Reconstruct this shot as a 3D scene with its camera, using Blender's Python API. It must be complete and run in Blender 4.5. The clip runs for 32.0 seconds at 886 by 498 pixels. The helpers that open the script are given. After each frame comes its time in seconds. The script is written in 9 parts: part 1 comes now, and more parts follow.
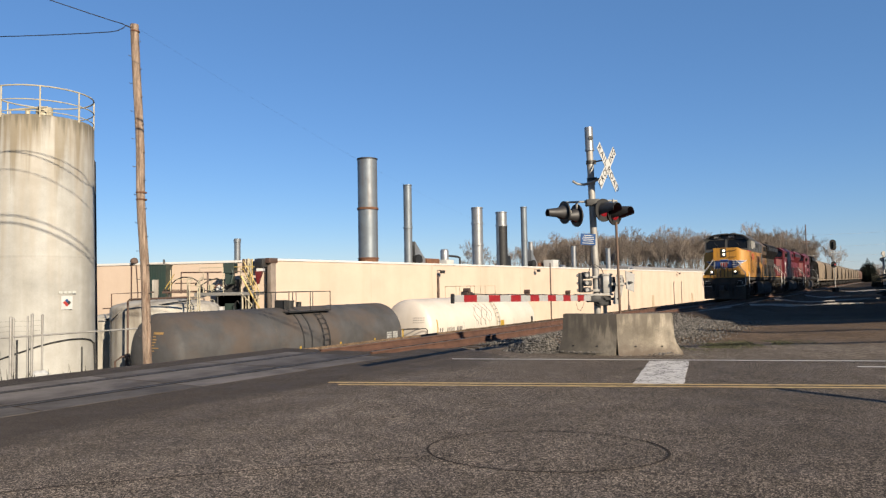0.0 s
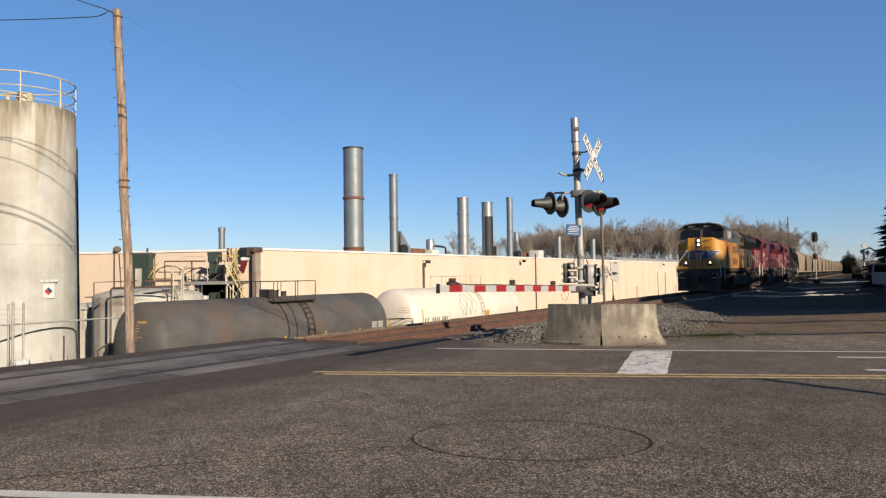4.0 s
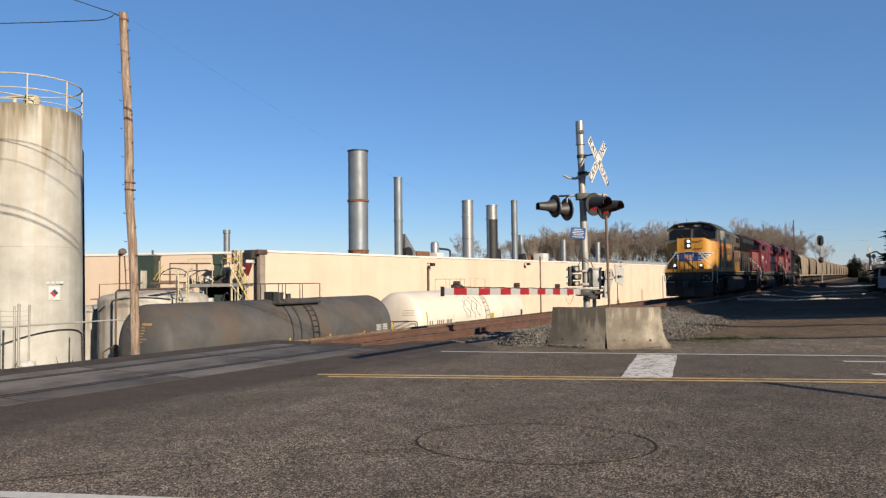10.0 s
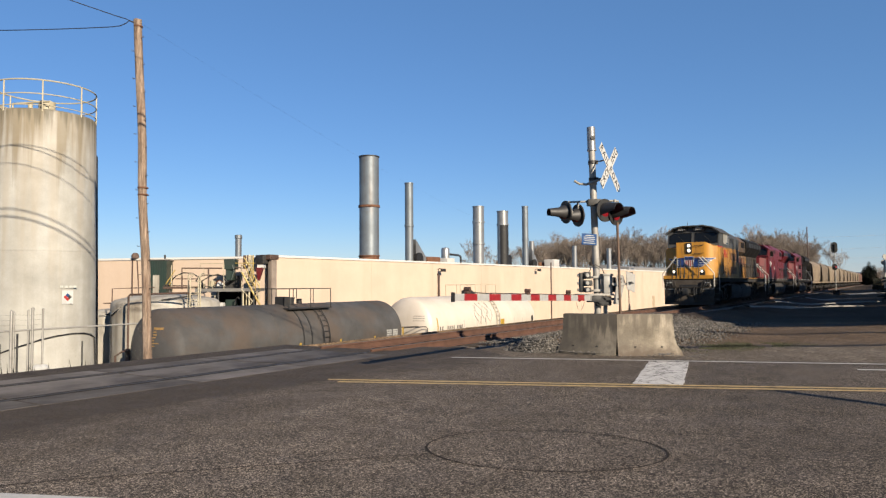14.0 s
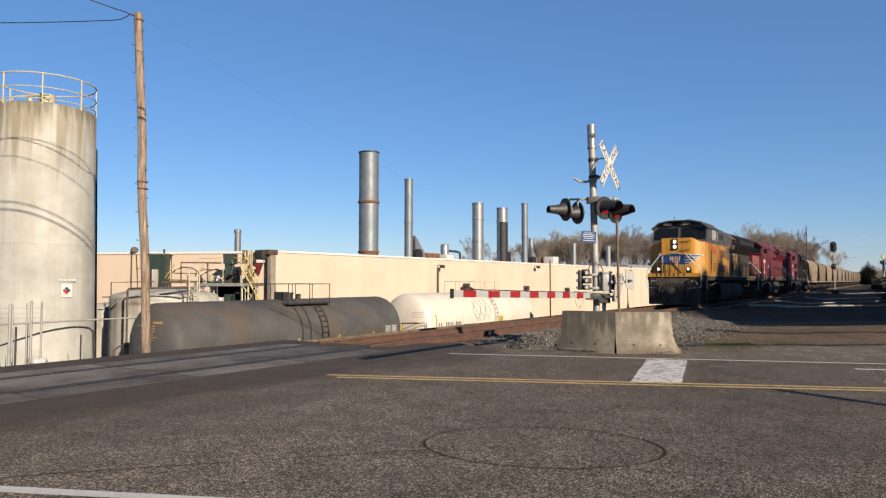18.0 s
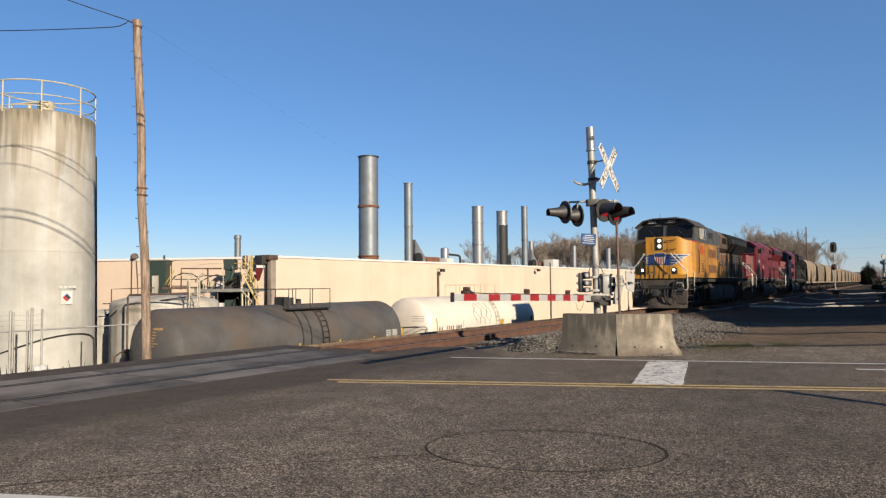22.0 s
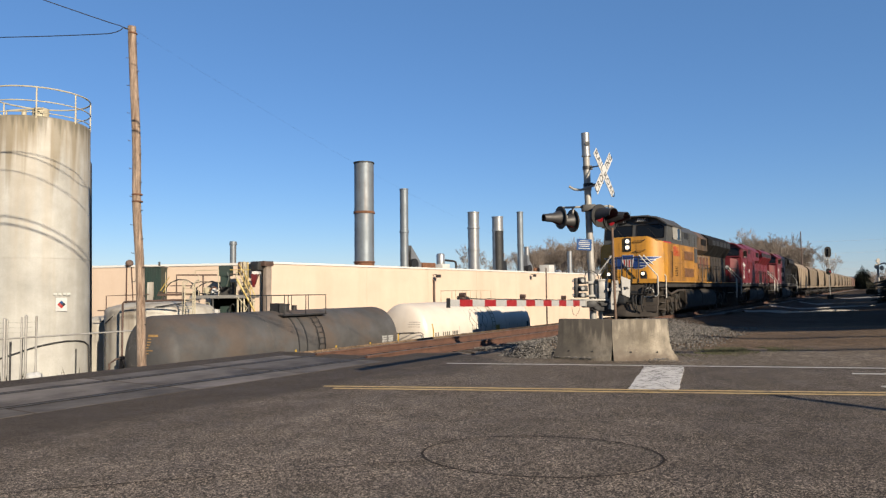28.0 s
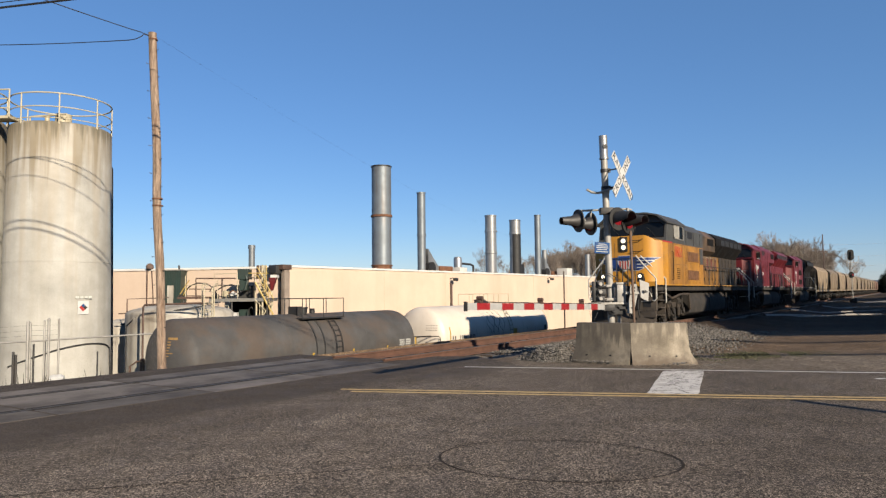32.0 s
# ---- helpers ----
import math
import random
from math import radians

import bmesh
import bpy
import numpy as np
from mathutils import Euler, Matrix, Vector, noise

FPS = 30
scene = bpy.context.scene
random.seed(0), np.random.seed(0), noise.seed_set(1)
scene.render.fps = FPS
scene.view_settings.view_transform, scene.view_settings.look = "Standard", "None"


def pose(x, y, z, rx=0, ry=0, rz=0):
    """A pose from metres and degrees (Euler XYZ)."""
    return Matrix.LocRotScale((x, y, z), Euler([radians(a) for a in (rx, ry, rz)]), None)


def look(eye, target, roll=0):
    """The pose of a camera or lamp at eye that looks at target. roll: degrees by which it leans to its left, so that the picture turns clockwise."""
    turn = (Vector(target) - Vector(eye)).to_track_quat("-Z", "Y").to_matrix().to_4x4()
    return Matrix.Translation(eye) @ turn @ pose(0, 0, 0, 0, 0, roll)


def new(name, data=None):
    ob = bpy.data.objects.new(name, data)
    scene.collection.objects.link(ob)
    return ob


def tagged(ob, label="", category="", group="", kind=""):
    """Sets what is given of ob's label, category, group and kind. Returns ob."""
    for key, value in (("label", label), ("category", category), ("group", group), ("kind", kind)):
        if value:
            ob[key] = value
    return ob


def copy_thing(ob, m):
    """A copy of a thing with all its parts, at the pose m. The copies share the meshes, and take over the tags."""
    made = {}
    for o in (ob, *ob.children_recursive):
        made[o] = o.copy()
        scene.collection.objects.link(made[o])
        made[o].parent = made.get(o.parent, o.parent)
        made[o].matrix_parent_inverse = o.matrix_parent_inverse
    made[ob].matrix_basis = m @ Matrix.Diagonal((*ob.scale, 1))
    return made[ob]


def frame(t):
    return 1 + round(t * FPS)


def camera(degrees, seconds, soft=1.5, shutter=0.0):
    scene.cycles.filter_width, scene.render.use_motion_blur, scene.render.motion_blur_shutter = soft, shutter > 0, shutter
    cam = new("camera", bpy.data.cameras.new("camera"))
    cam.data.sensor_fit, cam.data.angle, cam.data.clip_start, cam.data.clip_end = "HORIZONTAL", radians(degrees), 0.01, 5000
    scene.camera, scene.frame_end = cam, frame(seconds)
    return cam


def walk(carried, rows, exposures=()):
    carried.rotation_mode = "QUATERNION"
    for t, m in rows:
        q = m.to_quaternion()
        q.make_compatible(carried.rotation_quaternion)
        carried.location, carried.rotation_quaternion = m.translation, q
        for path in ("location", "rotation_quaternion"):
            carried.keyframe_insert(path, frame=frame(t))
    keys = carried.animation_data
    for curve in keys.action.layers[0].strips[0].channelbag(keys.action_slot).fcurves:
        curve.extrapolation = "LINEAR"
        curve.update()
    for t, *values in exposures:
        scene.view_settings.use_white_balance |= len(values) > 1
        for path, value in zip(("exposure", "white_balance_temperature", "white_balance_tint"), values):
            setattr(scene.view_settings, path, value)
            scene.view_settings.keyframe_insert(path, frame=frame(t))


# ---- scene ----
cam = camera(64.2, 32.0, soft=1.3)


def aim(yaw, pitch, roll):
    """A pose at eye height that is turned, tilted and leant by degrees."""
    return pose(0, 0, 1.5, 0, 0, yaw) @ pose(0, 0, 0, 90 + pitch) @ pose(0, 0, 0, 0, 0, roll)


# seconds, yaw, pitch, roll of the hand-held view
VIEW = [
    (0, -0.002, 2.979, -1.030),
    (0.5, -0.167, 2.924, -1.017),
    (1, -0.259, 3.022, -1.484),
    (1.5, -0.495, 3.125, -1.469),
    (2, -0.861, 2.925, -0.980),
    (2.5, -1.071, 2.696, -0.795),
    (3, -1.115, 2.494, -0.708),
    (3.5, -1.162, 2.247, -0.777),
    (5.5, -0.938, 2.029, -0.792),
    (6, -0.619, 1.899, -0.773),
    (6.5, -0.484, 2.036, -0.715),
    (7, -0.591, 2.171, -0.769),
    (7.5, -0.729, 2.209, -0.849),
    (8, -0.835, 2.179, -0.774),
    (8.5, -0.863, 2.060, -0.651),
    (9, -0.873, 2.151, -0.675),
    (9.5, -0.771, 2.270, -0.719),
    (10, -0.785, 2.384, -0.655),
    (10.5, -0.773, 2.394, -0.747),
    (11, -0.635, 2.222, -0.714),
    (11.5, -0.371, 2.063, -0.652),
    (12, -0.178, 2.026, -0.588),
    (12.5, 0.014, 2.185, -0.445),
    (13, 0.149, 2.514, -0.294),
    (13.5, 0.156, 2.680, -0.354),
    (14, 0.076, 2.850, -0.419),
    (14.5, -0.129, 2.969, -0.368),
    (16.5, -0.294, 2.645, -0.148),
    (17, -0.234, 2.527, 0.000),
    (17.5, -0.118, 2.575, 0.072),
    (18, 0.022, 2.558, 0.028),
    (18.5, 0.328, 2.315, 0.035),
    (19, 0.511, 2.185, -0.115),
    (19.5, 0.428, 2.162, -0.081),
    (20, 0.193, 2.337, -0.088),
    (20.5, 0.024, 2.441, -0.053),
    (21, 0.161, 2.387, -0.062),
    (21.5, 0.245, 2.574, -0.256),
    (22, 0.022, 2.862, -0.466),
    (22.5, -0.157, 3.044, -0.528),
    (23, -0.206, 3.063, -0.473),
    (23.5, -0.209, 2.996, -0.467),
    (24, -0.209, 2.971, -0.396),
    (24.5, -0.212, 3.000, -0.466),
    (25, -0.193, 3.075, -0.518),
    (25.5, -0.221, 3.255, -0.525),
    (27.5, -0.262, 3.313, -0.577),
    (28, -0.322, 3.323, -0.640),
    (28.5, -0.326, 3.460, -0.696),
    (29, -0.127, 3.645, -0.739),
    (29.5, 0.166, 3.746, -0.782),
    (30, 0.379, 3.779, -0.957),
    (30.5, 0.536, 3.716, -1.034),
    (31, 0.667, 3.613, -0.910),
    (31.5, 0.856, 3.585, -0.695),
    (32, 1.075, 3.614, -0.610),
]
walk(cam, [(t, aim(a, b, c)) for t, a, b, c in VIEW], exposures=[(0, 1.12), (32, 1.12)])

# ---- light: low winter sun from behind the viewer's right shoulder ----
SUN_X, SUN_Y, SUN_EL = 0.54, -0.842, 22.5
world = bpy.data.worlds.new("world")
scene.world = world
world.use_nodes = True
wn = world.node_tree
sky = wn.nodes.new("ShaderNodeTexSky")
sky.sky_type = "NISHITA"
sky.sun_disc = False
sky.sun_elevation = radians(SUN_EL)
sky.sun_rotation = math.atan2(SUN_X, SUN_Y)
sky.altitude, sky.air_density, sky.dust_density, sky.ozone_density = 0.0, 1.0, 0.0, 5.4
clear = wn.nodes.new("ShaderNodeHueSaturation")      # the deep blue of a dry winter sky
clear.inputs["Saturation"].default_value, clear.inputs["Value"].default_value = 1.09, 1.02
wn.links.new(sky.outputs[0], clear.inputs["Color"])
tint = wn.nodes.new("ShaderNodeMix")
tint.data_type, tint.blend_type = "RGBA", "MULTIPLY"
tint.inputs[0].default_value, tint.inputs[7].default_value = 1.0, (1.05, 0.985, 1.065, 1)
wn.links.new(clear.outputs[0], tint.inputs[6])
even = wn.nodes.new("ShaderNodeMix")      # a flat blue mixed in evens the sky between zenith and horizon
even.data_type = "RGBA"
even.inputs[0].default_value, even.inputs[7].default_value = 0.31, (1.50, 3.10, 5.6, 1)
wn.links.new(tint.outputs[2], even.inputs[6])
wn.links.new(even.outputs[2], wn.nodes["Background"].inputs[0])
wn.nodes["Background"].inputs[1].default_value = 0.052
sun = new("sun", bpy.data.lights.new("sun", "SUN"))
sun.data.energy, sun.data.angle, sun.data.color = 4.9, radians(0.55), (1.0, 0.86, 0.67)
ce = math.cos(radians(SUN_EL))
sun.matrix_world = look((0, 0, 60), (-SUN_X * ce, -SUN_Y * ce, 60 - math.sin(radians(SUN_EL))))

# ---- the plan: the track runs along D, N points from it towards the road ----
D, N = Vector((0.5438, 0.8392, 0)), Vector((0.8392, -0.5438, 0))
TRACK, YARD = -10.75, -3.65


def T(s, n, z=0.0):
    return D * s + N * n + Vector((0, 0, z))


def bend(s):
    """How far the track has swung away from its straight line beyond the crossing."""
    s = min(s, 600.0)
    return 0.0 if s < 22 else -0.0135 * (s - 22) ** 2 / 56 if s < 50 else -0.0135 * (s - 36)


def along(s, n, z=0.0):
    """A pose beside the track: x runs along it away from the viewer, y away from the road."""
    return Matrix.Translation(T(s, n, z)) @ pose(0, 0, 0, 0, 0, 57.06)


# ---- mesh kit ----
def V(*a):
    return Vector(a)


def box(bm, x0, x1, y0, y1, z0, z1, m=None, bev=0.0):
    src = bm if not bev else bmesh.new()
    v = [src.verts.new((x, y, z)) for x in (x0, x1) for y in (y0, y1) for z in (z0, z1)]
    for f in ((0, 1, 3, 2), (4, 6, 7, 5), (0, 4, 5, 1), (2, 3, 7, 6), (0, 2, 6, 4), (1, 5, 7, 3)):
        src.faces.new([v[i] for i in f])
    if bev:
        bmesh.ops.bevel(src, geom=src.edges[:], offset=bev, segments=2, profile=0.6, affect="EDGES")
        join(bm, src, m)
    elif m is not None:
        for w in v:
            w.co = m @ w.co
    return bm


def join(bm, src, m=None):
    if m is not None:
        bmesh.ops.transform(src, matrix=m, verts=src.verts)
    me = bpy.data.meshes.new("tmp")
    src.to_mesh(me)
    src.free()
    bm.from_mesh(me)
    bpy.data.meshes.remove(me)


def ring(c, u, w, r, seg):
    return [c + (u * math.cos(2 * math.pi * i / seg) + w * math.sin(2 * math.pi * i / seg)) * r for i in range(seg)]


def basis(axis):
    a = Vector(axis).normalized()
    u = a.cross(Vector((0, 0, 1)))
    if u.length < 1e-3:
        u = Vector((1, 0, 0))
    u.normalize()
    return u, a.cross(u)


def cyl(bm, p0, p1, r0, r1=None, seg=12, caps=True):
    p0, p1 = Vector(p0), Vector(p1)
    r1 = r0 if r1 is None else r1
    u, w = basis(p1 - p0)
    a = [bm.verts.new(c) for c in ring(p0, u, w, r0, seg)]
    b = [bm.verts.new(c) for c in ring(p1, u, w, r1, seg)]
    for i in range(seg):
        j = (i + 1) % seg
        bm.faces.new((a[i], a[j], b[j], b[i]))
    if caps:
        bm.faces.new(a[::-1])
        bm.faces.new(b)
    return bm


def tube(bm, pts, r, seg=6, closed=False):
    pts = [Vector(p) for p in pts]
    rings = []
    k = len(pts)
    up = None
    for i, p in enumerate(pts):
        a = pts[(i + 1) % k] - pts[i - 1] if closed else pts[min(i + 1, k - 1)] - pts[max(i - 1, 0)]
        a.normalize()
        u = a.cross(Vector((0, 0, 1))) if up is None else up - a * up.dot(a)
        if u.length < 1e-3:
            u = a.cross(Vector((0, 1, 0)))
        u.normalize()
        up = u
        rings.append([bm.verts.new(c) for c in ring(p, u, a.cross(u), r, seg)])
    for i in range(k if closed else k - 1):
        a, b = rings[i], rings[(i + 1) % k]
        for q in range(seg):
            e = (q + 1) % seg
            bm.faces.new((a[q], a[e], b[e], b[q]))
    if not closed:
        bm.faces.new(rings[0][::-1])
        bm.faces.new(rings[-1])
    return bm


def revolve(bm, prof, seg=24, m=None):
    """A surface of revolution round z from pairs of radius and height."""
    m = m or Matrix()
    rows = []
    for r, z in prof:
        if r < 1e-4:
            rows.append([bm.verts.new(m @ Vector((0, 0, z)))])
        else:
            rows.append([bm.verts.new(m @ Vector((r * math.cos(2 * math.pi * i / seg), r * math.sin(2 * math.pi * i / seg), z))) for i in range(seg)])
    for a, b in zip(rows, rows[1:]):
        for i in range(seg):
            j = (i + 1) % seg
            if len(a) == 1 and len(b) > 1:
                bm.faces.new((a[0], b[j], b[i]))
            elif len(b) == 1 and len(a) > 1:
                bm.faces.new((a[i], a[j], b[0]))
            elif len(a) > 1:
                bm.faces.new((a[i], a[j], b[j], b[i]))
    return bm


def prism(bm, outline, x0, x1, m=None):
    """An outline of (y, z) pairs drawn out along x."""
    m = m or Matrix()
    a = [bm.verts.new(m @ Vector((x0, y, z))) for y, z in outline]
    b = [bm.verts.new(m @ Vector((x1, y, z))) for y, z in outline]
    k = len(a)
    for i in range(k):
        j = (i + 1) % k
        bm.faces.new((a[i], b[i], b[j], a[j]))
    bm.faces.new(a)
    bm.faces.new(b[::-1])
    return bm


def quad(bm, pts):
    bm.faces.new([bm.verts.new(p) for p in pts])
    return bm


def slab(bm, pts, z0, z1):
    """A flat plate over corner points (x, y)."""
    a = [bm.verts.new((p[0], p[1], z0)) for p in pts]
    b = [bm.verts.new((p[0], p[1], z1)) for p in pts]
    k = len(a)
    for i in range(k):
        j = (i + 1) % k
        bm.faces.new((a[i], a[j], b[j], b[i]))
    bm.faces.new(a[::-1])
    bm.faces.new(b)
    return bm


def mesh_of(name, bm, smooth=True):
    bmesh.ops.recalc_face_normals(bm, faces=bm.faces)
    me = bpy.data.meshes.new(name)
    bm.to_mesh(me)
    bm.free()
    if smooth:
        me.shade_smooth()
        me.set_sharp_from_angle(angle=radians(38))
    return me


def part(name, bm, material, parent=None, label="", smooth=True):
    me = mesh_of(name, bm, smooth)
    me.materials.append(material)
    ob = new(name, me)
    ob.parent = parent
    if label:
        ob["label"] = label
    return ob


def thing(name, label, category, m=None, group=""):
    ob = new(name)
    ob.empty_display_size = 0.2
    ob.matrix_basis = m or Matrix()
    return tagged(ob, label, category, group)


def single(name, bm, material, label, category, m=None, group="", smooth=True):
    ob = part(name, bm, material, smooth=smooth)
    ob.matrix_basis = m or Matrix()
    return tagged(ob, label, category, group)


def setting(name, bm, material, label="", category="", smooth=False, kind="structure"):
    return tagged(part(name, bm, material, smooth=smooth), label, category, "", kind)


def lettering(name, text, size, material, parent, m, depth=0.004, label="", spread=1.0):
    cu = bpy.data.curves.new(name, "FONT")
    cu.body, cu.size, cu.extrude, cu.align_x, cu.align_y, cu.space_character = text, size, depth, "CENTER", "CENTER", spread
    cu.resolution_u = 3
    tmp = bpy.data.objects.new(name, cu)
    me = bpy.data.meshes.new_from_object(tmp)
    bpy.data.objects.remove(tmp)
    me.materials.append(material)
    ob = new(name, me)
    ob.parent = parent
    ob.matrix_basis = m
    if label:
        ob["label"] = label
    return ob


# ---- materials ----
ALBEDO_SCALE = 0.464      # scales every base colour down, so shade comes out darker against the sky


def mat(name, col, rough=0.6, metal=0.0, var=0.2, scale=1.5, fine=30.0, grain=0.12, bump=0.15, dirt=None, dirt_amt=0.5, dirt_at=0.52,
        streak=None, streak_amt=0.6, streak_size=2.0, rnd=0.0, glow=None, glow_amt=0.0, stretch=(1, 1, 1), gloss_var=0.12):
    m = bpy.data.materials.new(name)
    m.use_nodes = True
    nt = m.node_tree
    bs = nt.nodes["Principled BSDF"]
    nn, ln = nt.nodes.new, nt.links.new
    tc = nn("ShaderNodeTexCoord")
    mp = nn("ShaderNodeMapping")
    mp.inputs["Scale"].default_value = stretch
    ln(tc.outputs["Object"], mp.inputs["Vector"])

    def nz(sc, detail=5.0, vec=None, rgh=0.6):
        t = nn("ShaderNodeTexNoise")
        t.inputs["Scale"].default_value, t.inputs["Detail"].default_value, t.inputs["Roughness"].default_value = sc, detail, rgh
        ln(vec or mp.outputs["Vector"], t.inputs["Vector"])
        return t.outputs["Fac"]

    def rng(src, a, b, c=0.0, d=1.0):
        t = nn("ShaderNodeMapRange")
        for i, v in zip((1, 2, 3, 4), (a, b, c, d)):
            t.inputs[i].default_value = v
        ln(src, t.inputs[0])
        return t.outputs[0]

    def mix(fac, a, b, mode="MIX"):
        t = nn("ShaderNodeMix")
        t.data_type, t.blend_type = "RGBA", mode
        for sock, v in ((t.inputs[0], fac), (t.inputs[6], a), (t.inputs[7], b)):
            if isinstance(v, (int, float)):
                sock.default_value = v
            elif isinstance(v, tuple):
                sock.default_value = (*v, 1.0)
            else:
                ln(v, sock)
        return t.outputs[2]

    big = nz(scale)
    col = tuple(c * ALBEDO_SCALE for c in col)
    dirt = tuple(c * ALBEDO_SCALE for c in dirt) if dirt else None
    streak = tuple(c * ALBEDO_SCALE for c in streak) if streak else None
    out = mix(rng(big, 0.3, 0.7), tuple(min(1.0, c * (1 + var * 0.5)) for c in col), tuple(c * (1 - var) for c in col))
    if dirt:
        out = mix(rng(nz(scale * 0.6, 7.0), dirt_at, dirt_at + 0.16, 0.0, dirt_amt), out, dirt)
    if streak:
        sm = nn("ShaderNodeMapping")
        sm.inputs["Scale"].default_value = (streak_size, streak_size, streak_size * 0.07)
        ln(tc.outputs["Object"], sm.inputs["Vector"])
        out = mix(rng(nz(1.0, 6.0, sm.outputs["Vector"]), 0.48, 0.72, 0.0, streak_amt), out, streak)
    small = nz(fine, 4.0)
    out = mix(1.0, out, rng(small, 0.25, 0.75, 1 - grain, 1 + grain), "MULTIPLY") if grain else out
    if rnd:
        oi = nn("ShaderNodeObjectInfo")
        out = mix(1.0, out, rng(oi.outputs["Random"], 0, 1, 1 - rnd, 1 + rnd), "MULTIPLY")
    ln(out, bs.inputs["Base Color"])
    ln(rng(big, 0.3, 0.7, max(0.02, rough - gloss_var), min(1, rough + gloss_var)), bs.inputs["Roughness"])
    bs.inputs["Metallic"].default_value = metal
    if bump:
        bp = nn("ShaderNodeBump")
        bp.inputs["Strength"].default_value, bp.inputs["Distance"].default_value = bump, 0.5 / fine
        ln(small, bp.inputs["Height"])
        ln(bp.outputs[0], bs.inputs["Normal"])
    if glow:
        bs.inputs["Emission Color"].default_value = (*glow, 1)
        bs.inputs["Emission Strength"].default_value = glow_amt
    return m


def stone_mat(name, cols, cell, rough, patch, patch_amt, bump):
    """Aggregate: cells of several greys, larger worn or stained patches over them."""
    m = mat(name, cols[0], rough, var=0.0, grain=0, bump=0)
    nt = m.node_tree
    bs = nt.nodes["Principled BSDF"]
    nn, ln = nt.nodes.new, nt.links.new
    tc = nn("ShaderNodeTexCoord")
    vo = nn("ShaderNodeTexVoronoi")
    vo.inputs["Scale"].default_value = cell
    ln(tc.outputs["Object"], vo.inputs["Vector"])
    sep = nn("ShaderNodeSeparateColor")
    ln(vo.outputs["Color"], sep.inputs[0])
    cr = nn("ShaderNodeValToRGB")
    cols, patch = [tuple(q * ALBEDO_SCALE for q in c) for c in cols], tuple(q * ALBEDO_SCALE for q in patch)
    cr.color_ramp.elements[0].color = (*cols[0], 1)
    cr.color_ramp.elements[1].color = (*cols[-1], 1)
    for i, c in enumerate(cols[1:-1]):
        e = cr.color_ramp.elements.new((i + 1) / (len(cols) - 1) * 0.9)
        e.color = (*c, 1)
    ln(sep.outputs[0], cr.inputs[0])
    n1 = nn("ShaderNodeTexNoise")
    n1.inputs["Scale"].default_value, n1.inputs["Detail"].default_value = 0.35, 8.0
    ln(tc.outputs["Object"], n1.inputs["Vector"])
    r1 = nn("ShaderNodeMapRange")
    for i, v in zip((1, 2, 3, 4), (0.42, 0.66, 0.0, patch_amt)):
        r1.inputs[i].default_value = v
    ln(n1.outputs["Fac"], r1.inputs[0])
    mx = nn("ShaderNodeMix")
    mx.data_type = "RGBA"
    ln(r1.outputs[0], mx.inputs[0])
    ln(cr.outputs[0], mx.inputs[6])
    mx.inputs[7].default_value = (*patch, 1)
    n2 = nn("ShaderNodeTexNoise")
    n2.inputs["Scale"].default_value, n2.inputs["Detail"].default_value = 2.3, 6.0
    ln(tc.outputs["Object"], n2.inputs["Vector"])
    r2 = nn("ShaderNodeMapRange")
    for i, v in zip((1, 2, 3, 4), (0.3, 0.7, 0.78, 1.2)):
        r2.inputs[i].default_value = v
    ln(n2.outputs["Fac"], r2.inputs[0])
    mu = nn("ShaderNodeMix")
    mu.data_type, mu.blend_type = "RGBA", "MULTIPLY"
    mu.inputs[0].default_value = 1.0
    ln(mx.outputs[2], mu.inputs[6])
    ln(r2.outputs[0], mu.inputs[7])
    ln(mu.outputs[2], bs.inputs["Base Color"])
    bp = nn("ShaderNodeBump")
    bp.inputs["Strength"].default_value, bp.inputs["Distance"].default_value = bump, 0.4 / cell
    ln(vo.outputs["Distance"], bp.inputs["Height"])
    ln(bp.outputs[0], bs.inputs["Normal"])
    return m


def rust_runs(m, rim, reach, col, fine=3.6, amount=0.8):
    """Brown runs of rust that start at the rim and thin out downwards."""
    nt = m.node_tree
    bs = nt.nodes["Principled BSDF"]
    nn, ln = nt.nodes.new, nt.links.new
    was = bs.inputs["Base Color"].links[0].from_socket
    tc, sep, mp = nn("ShaderNodeTexCoord"), nn("ShaderNodeSeparateXYZ"), nn("ShaderNodeMapping")
    mp.inputs["Scale"].default_value = (fine, fine, fine * 0.045)
    ln(tc.outputs["Object"], sep.inputs[0])
    ln(tc.outputs["Object"], mp.inputs["Vector"])
    nz = nn("ShaderNodeTexNoise")
    nz.inputs["Scale"].default_value, nz.inputs["Detail"].default_value = 1.0, 5.0
    ln(mp.outputs[0], nz.inputs["Vector"])
    hi = nn("ShaderNodeMapRange")
    for i, v in zip((1, 2, 3, 4), (rim - reach, rim, 0.0, 0.42)):
        hi.inputs[i].default_value = v
    ln(sep.outputs[2], hi.inputs[0])
    ad = nn("ShaderNodeMath")
    ln(nz.outputs["Fac"], ad.inputs[0])
    ln(hi.outputs[0], ad.inputs[1])
    cut = nn("ShaderNodeMapRange")
    for i, v in zip((1, 2, 3, 4), (0.71, 0.88, 0.0, amount)):
        cut.inputs[i].default_value = v
    ln(ad.outputs[0], cut.inputs[0])
    mx = nn("ShaderNodeMix")
    mx.data_type = "RGBA"
    ln(cut.outputs[0], mx.inputs[0])
    ln(was, mx.inputs[6])
    mx.inputs[7].default_value = (*col, 1)
    ln(mx.outputs[2], bs.inputs["Base Color"])


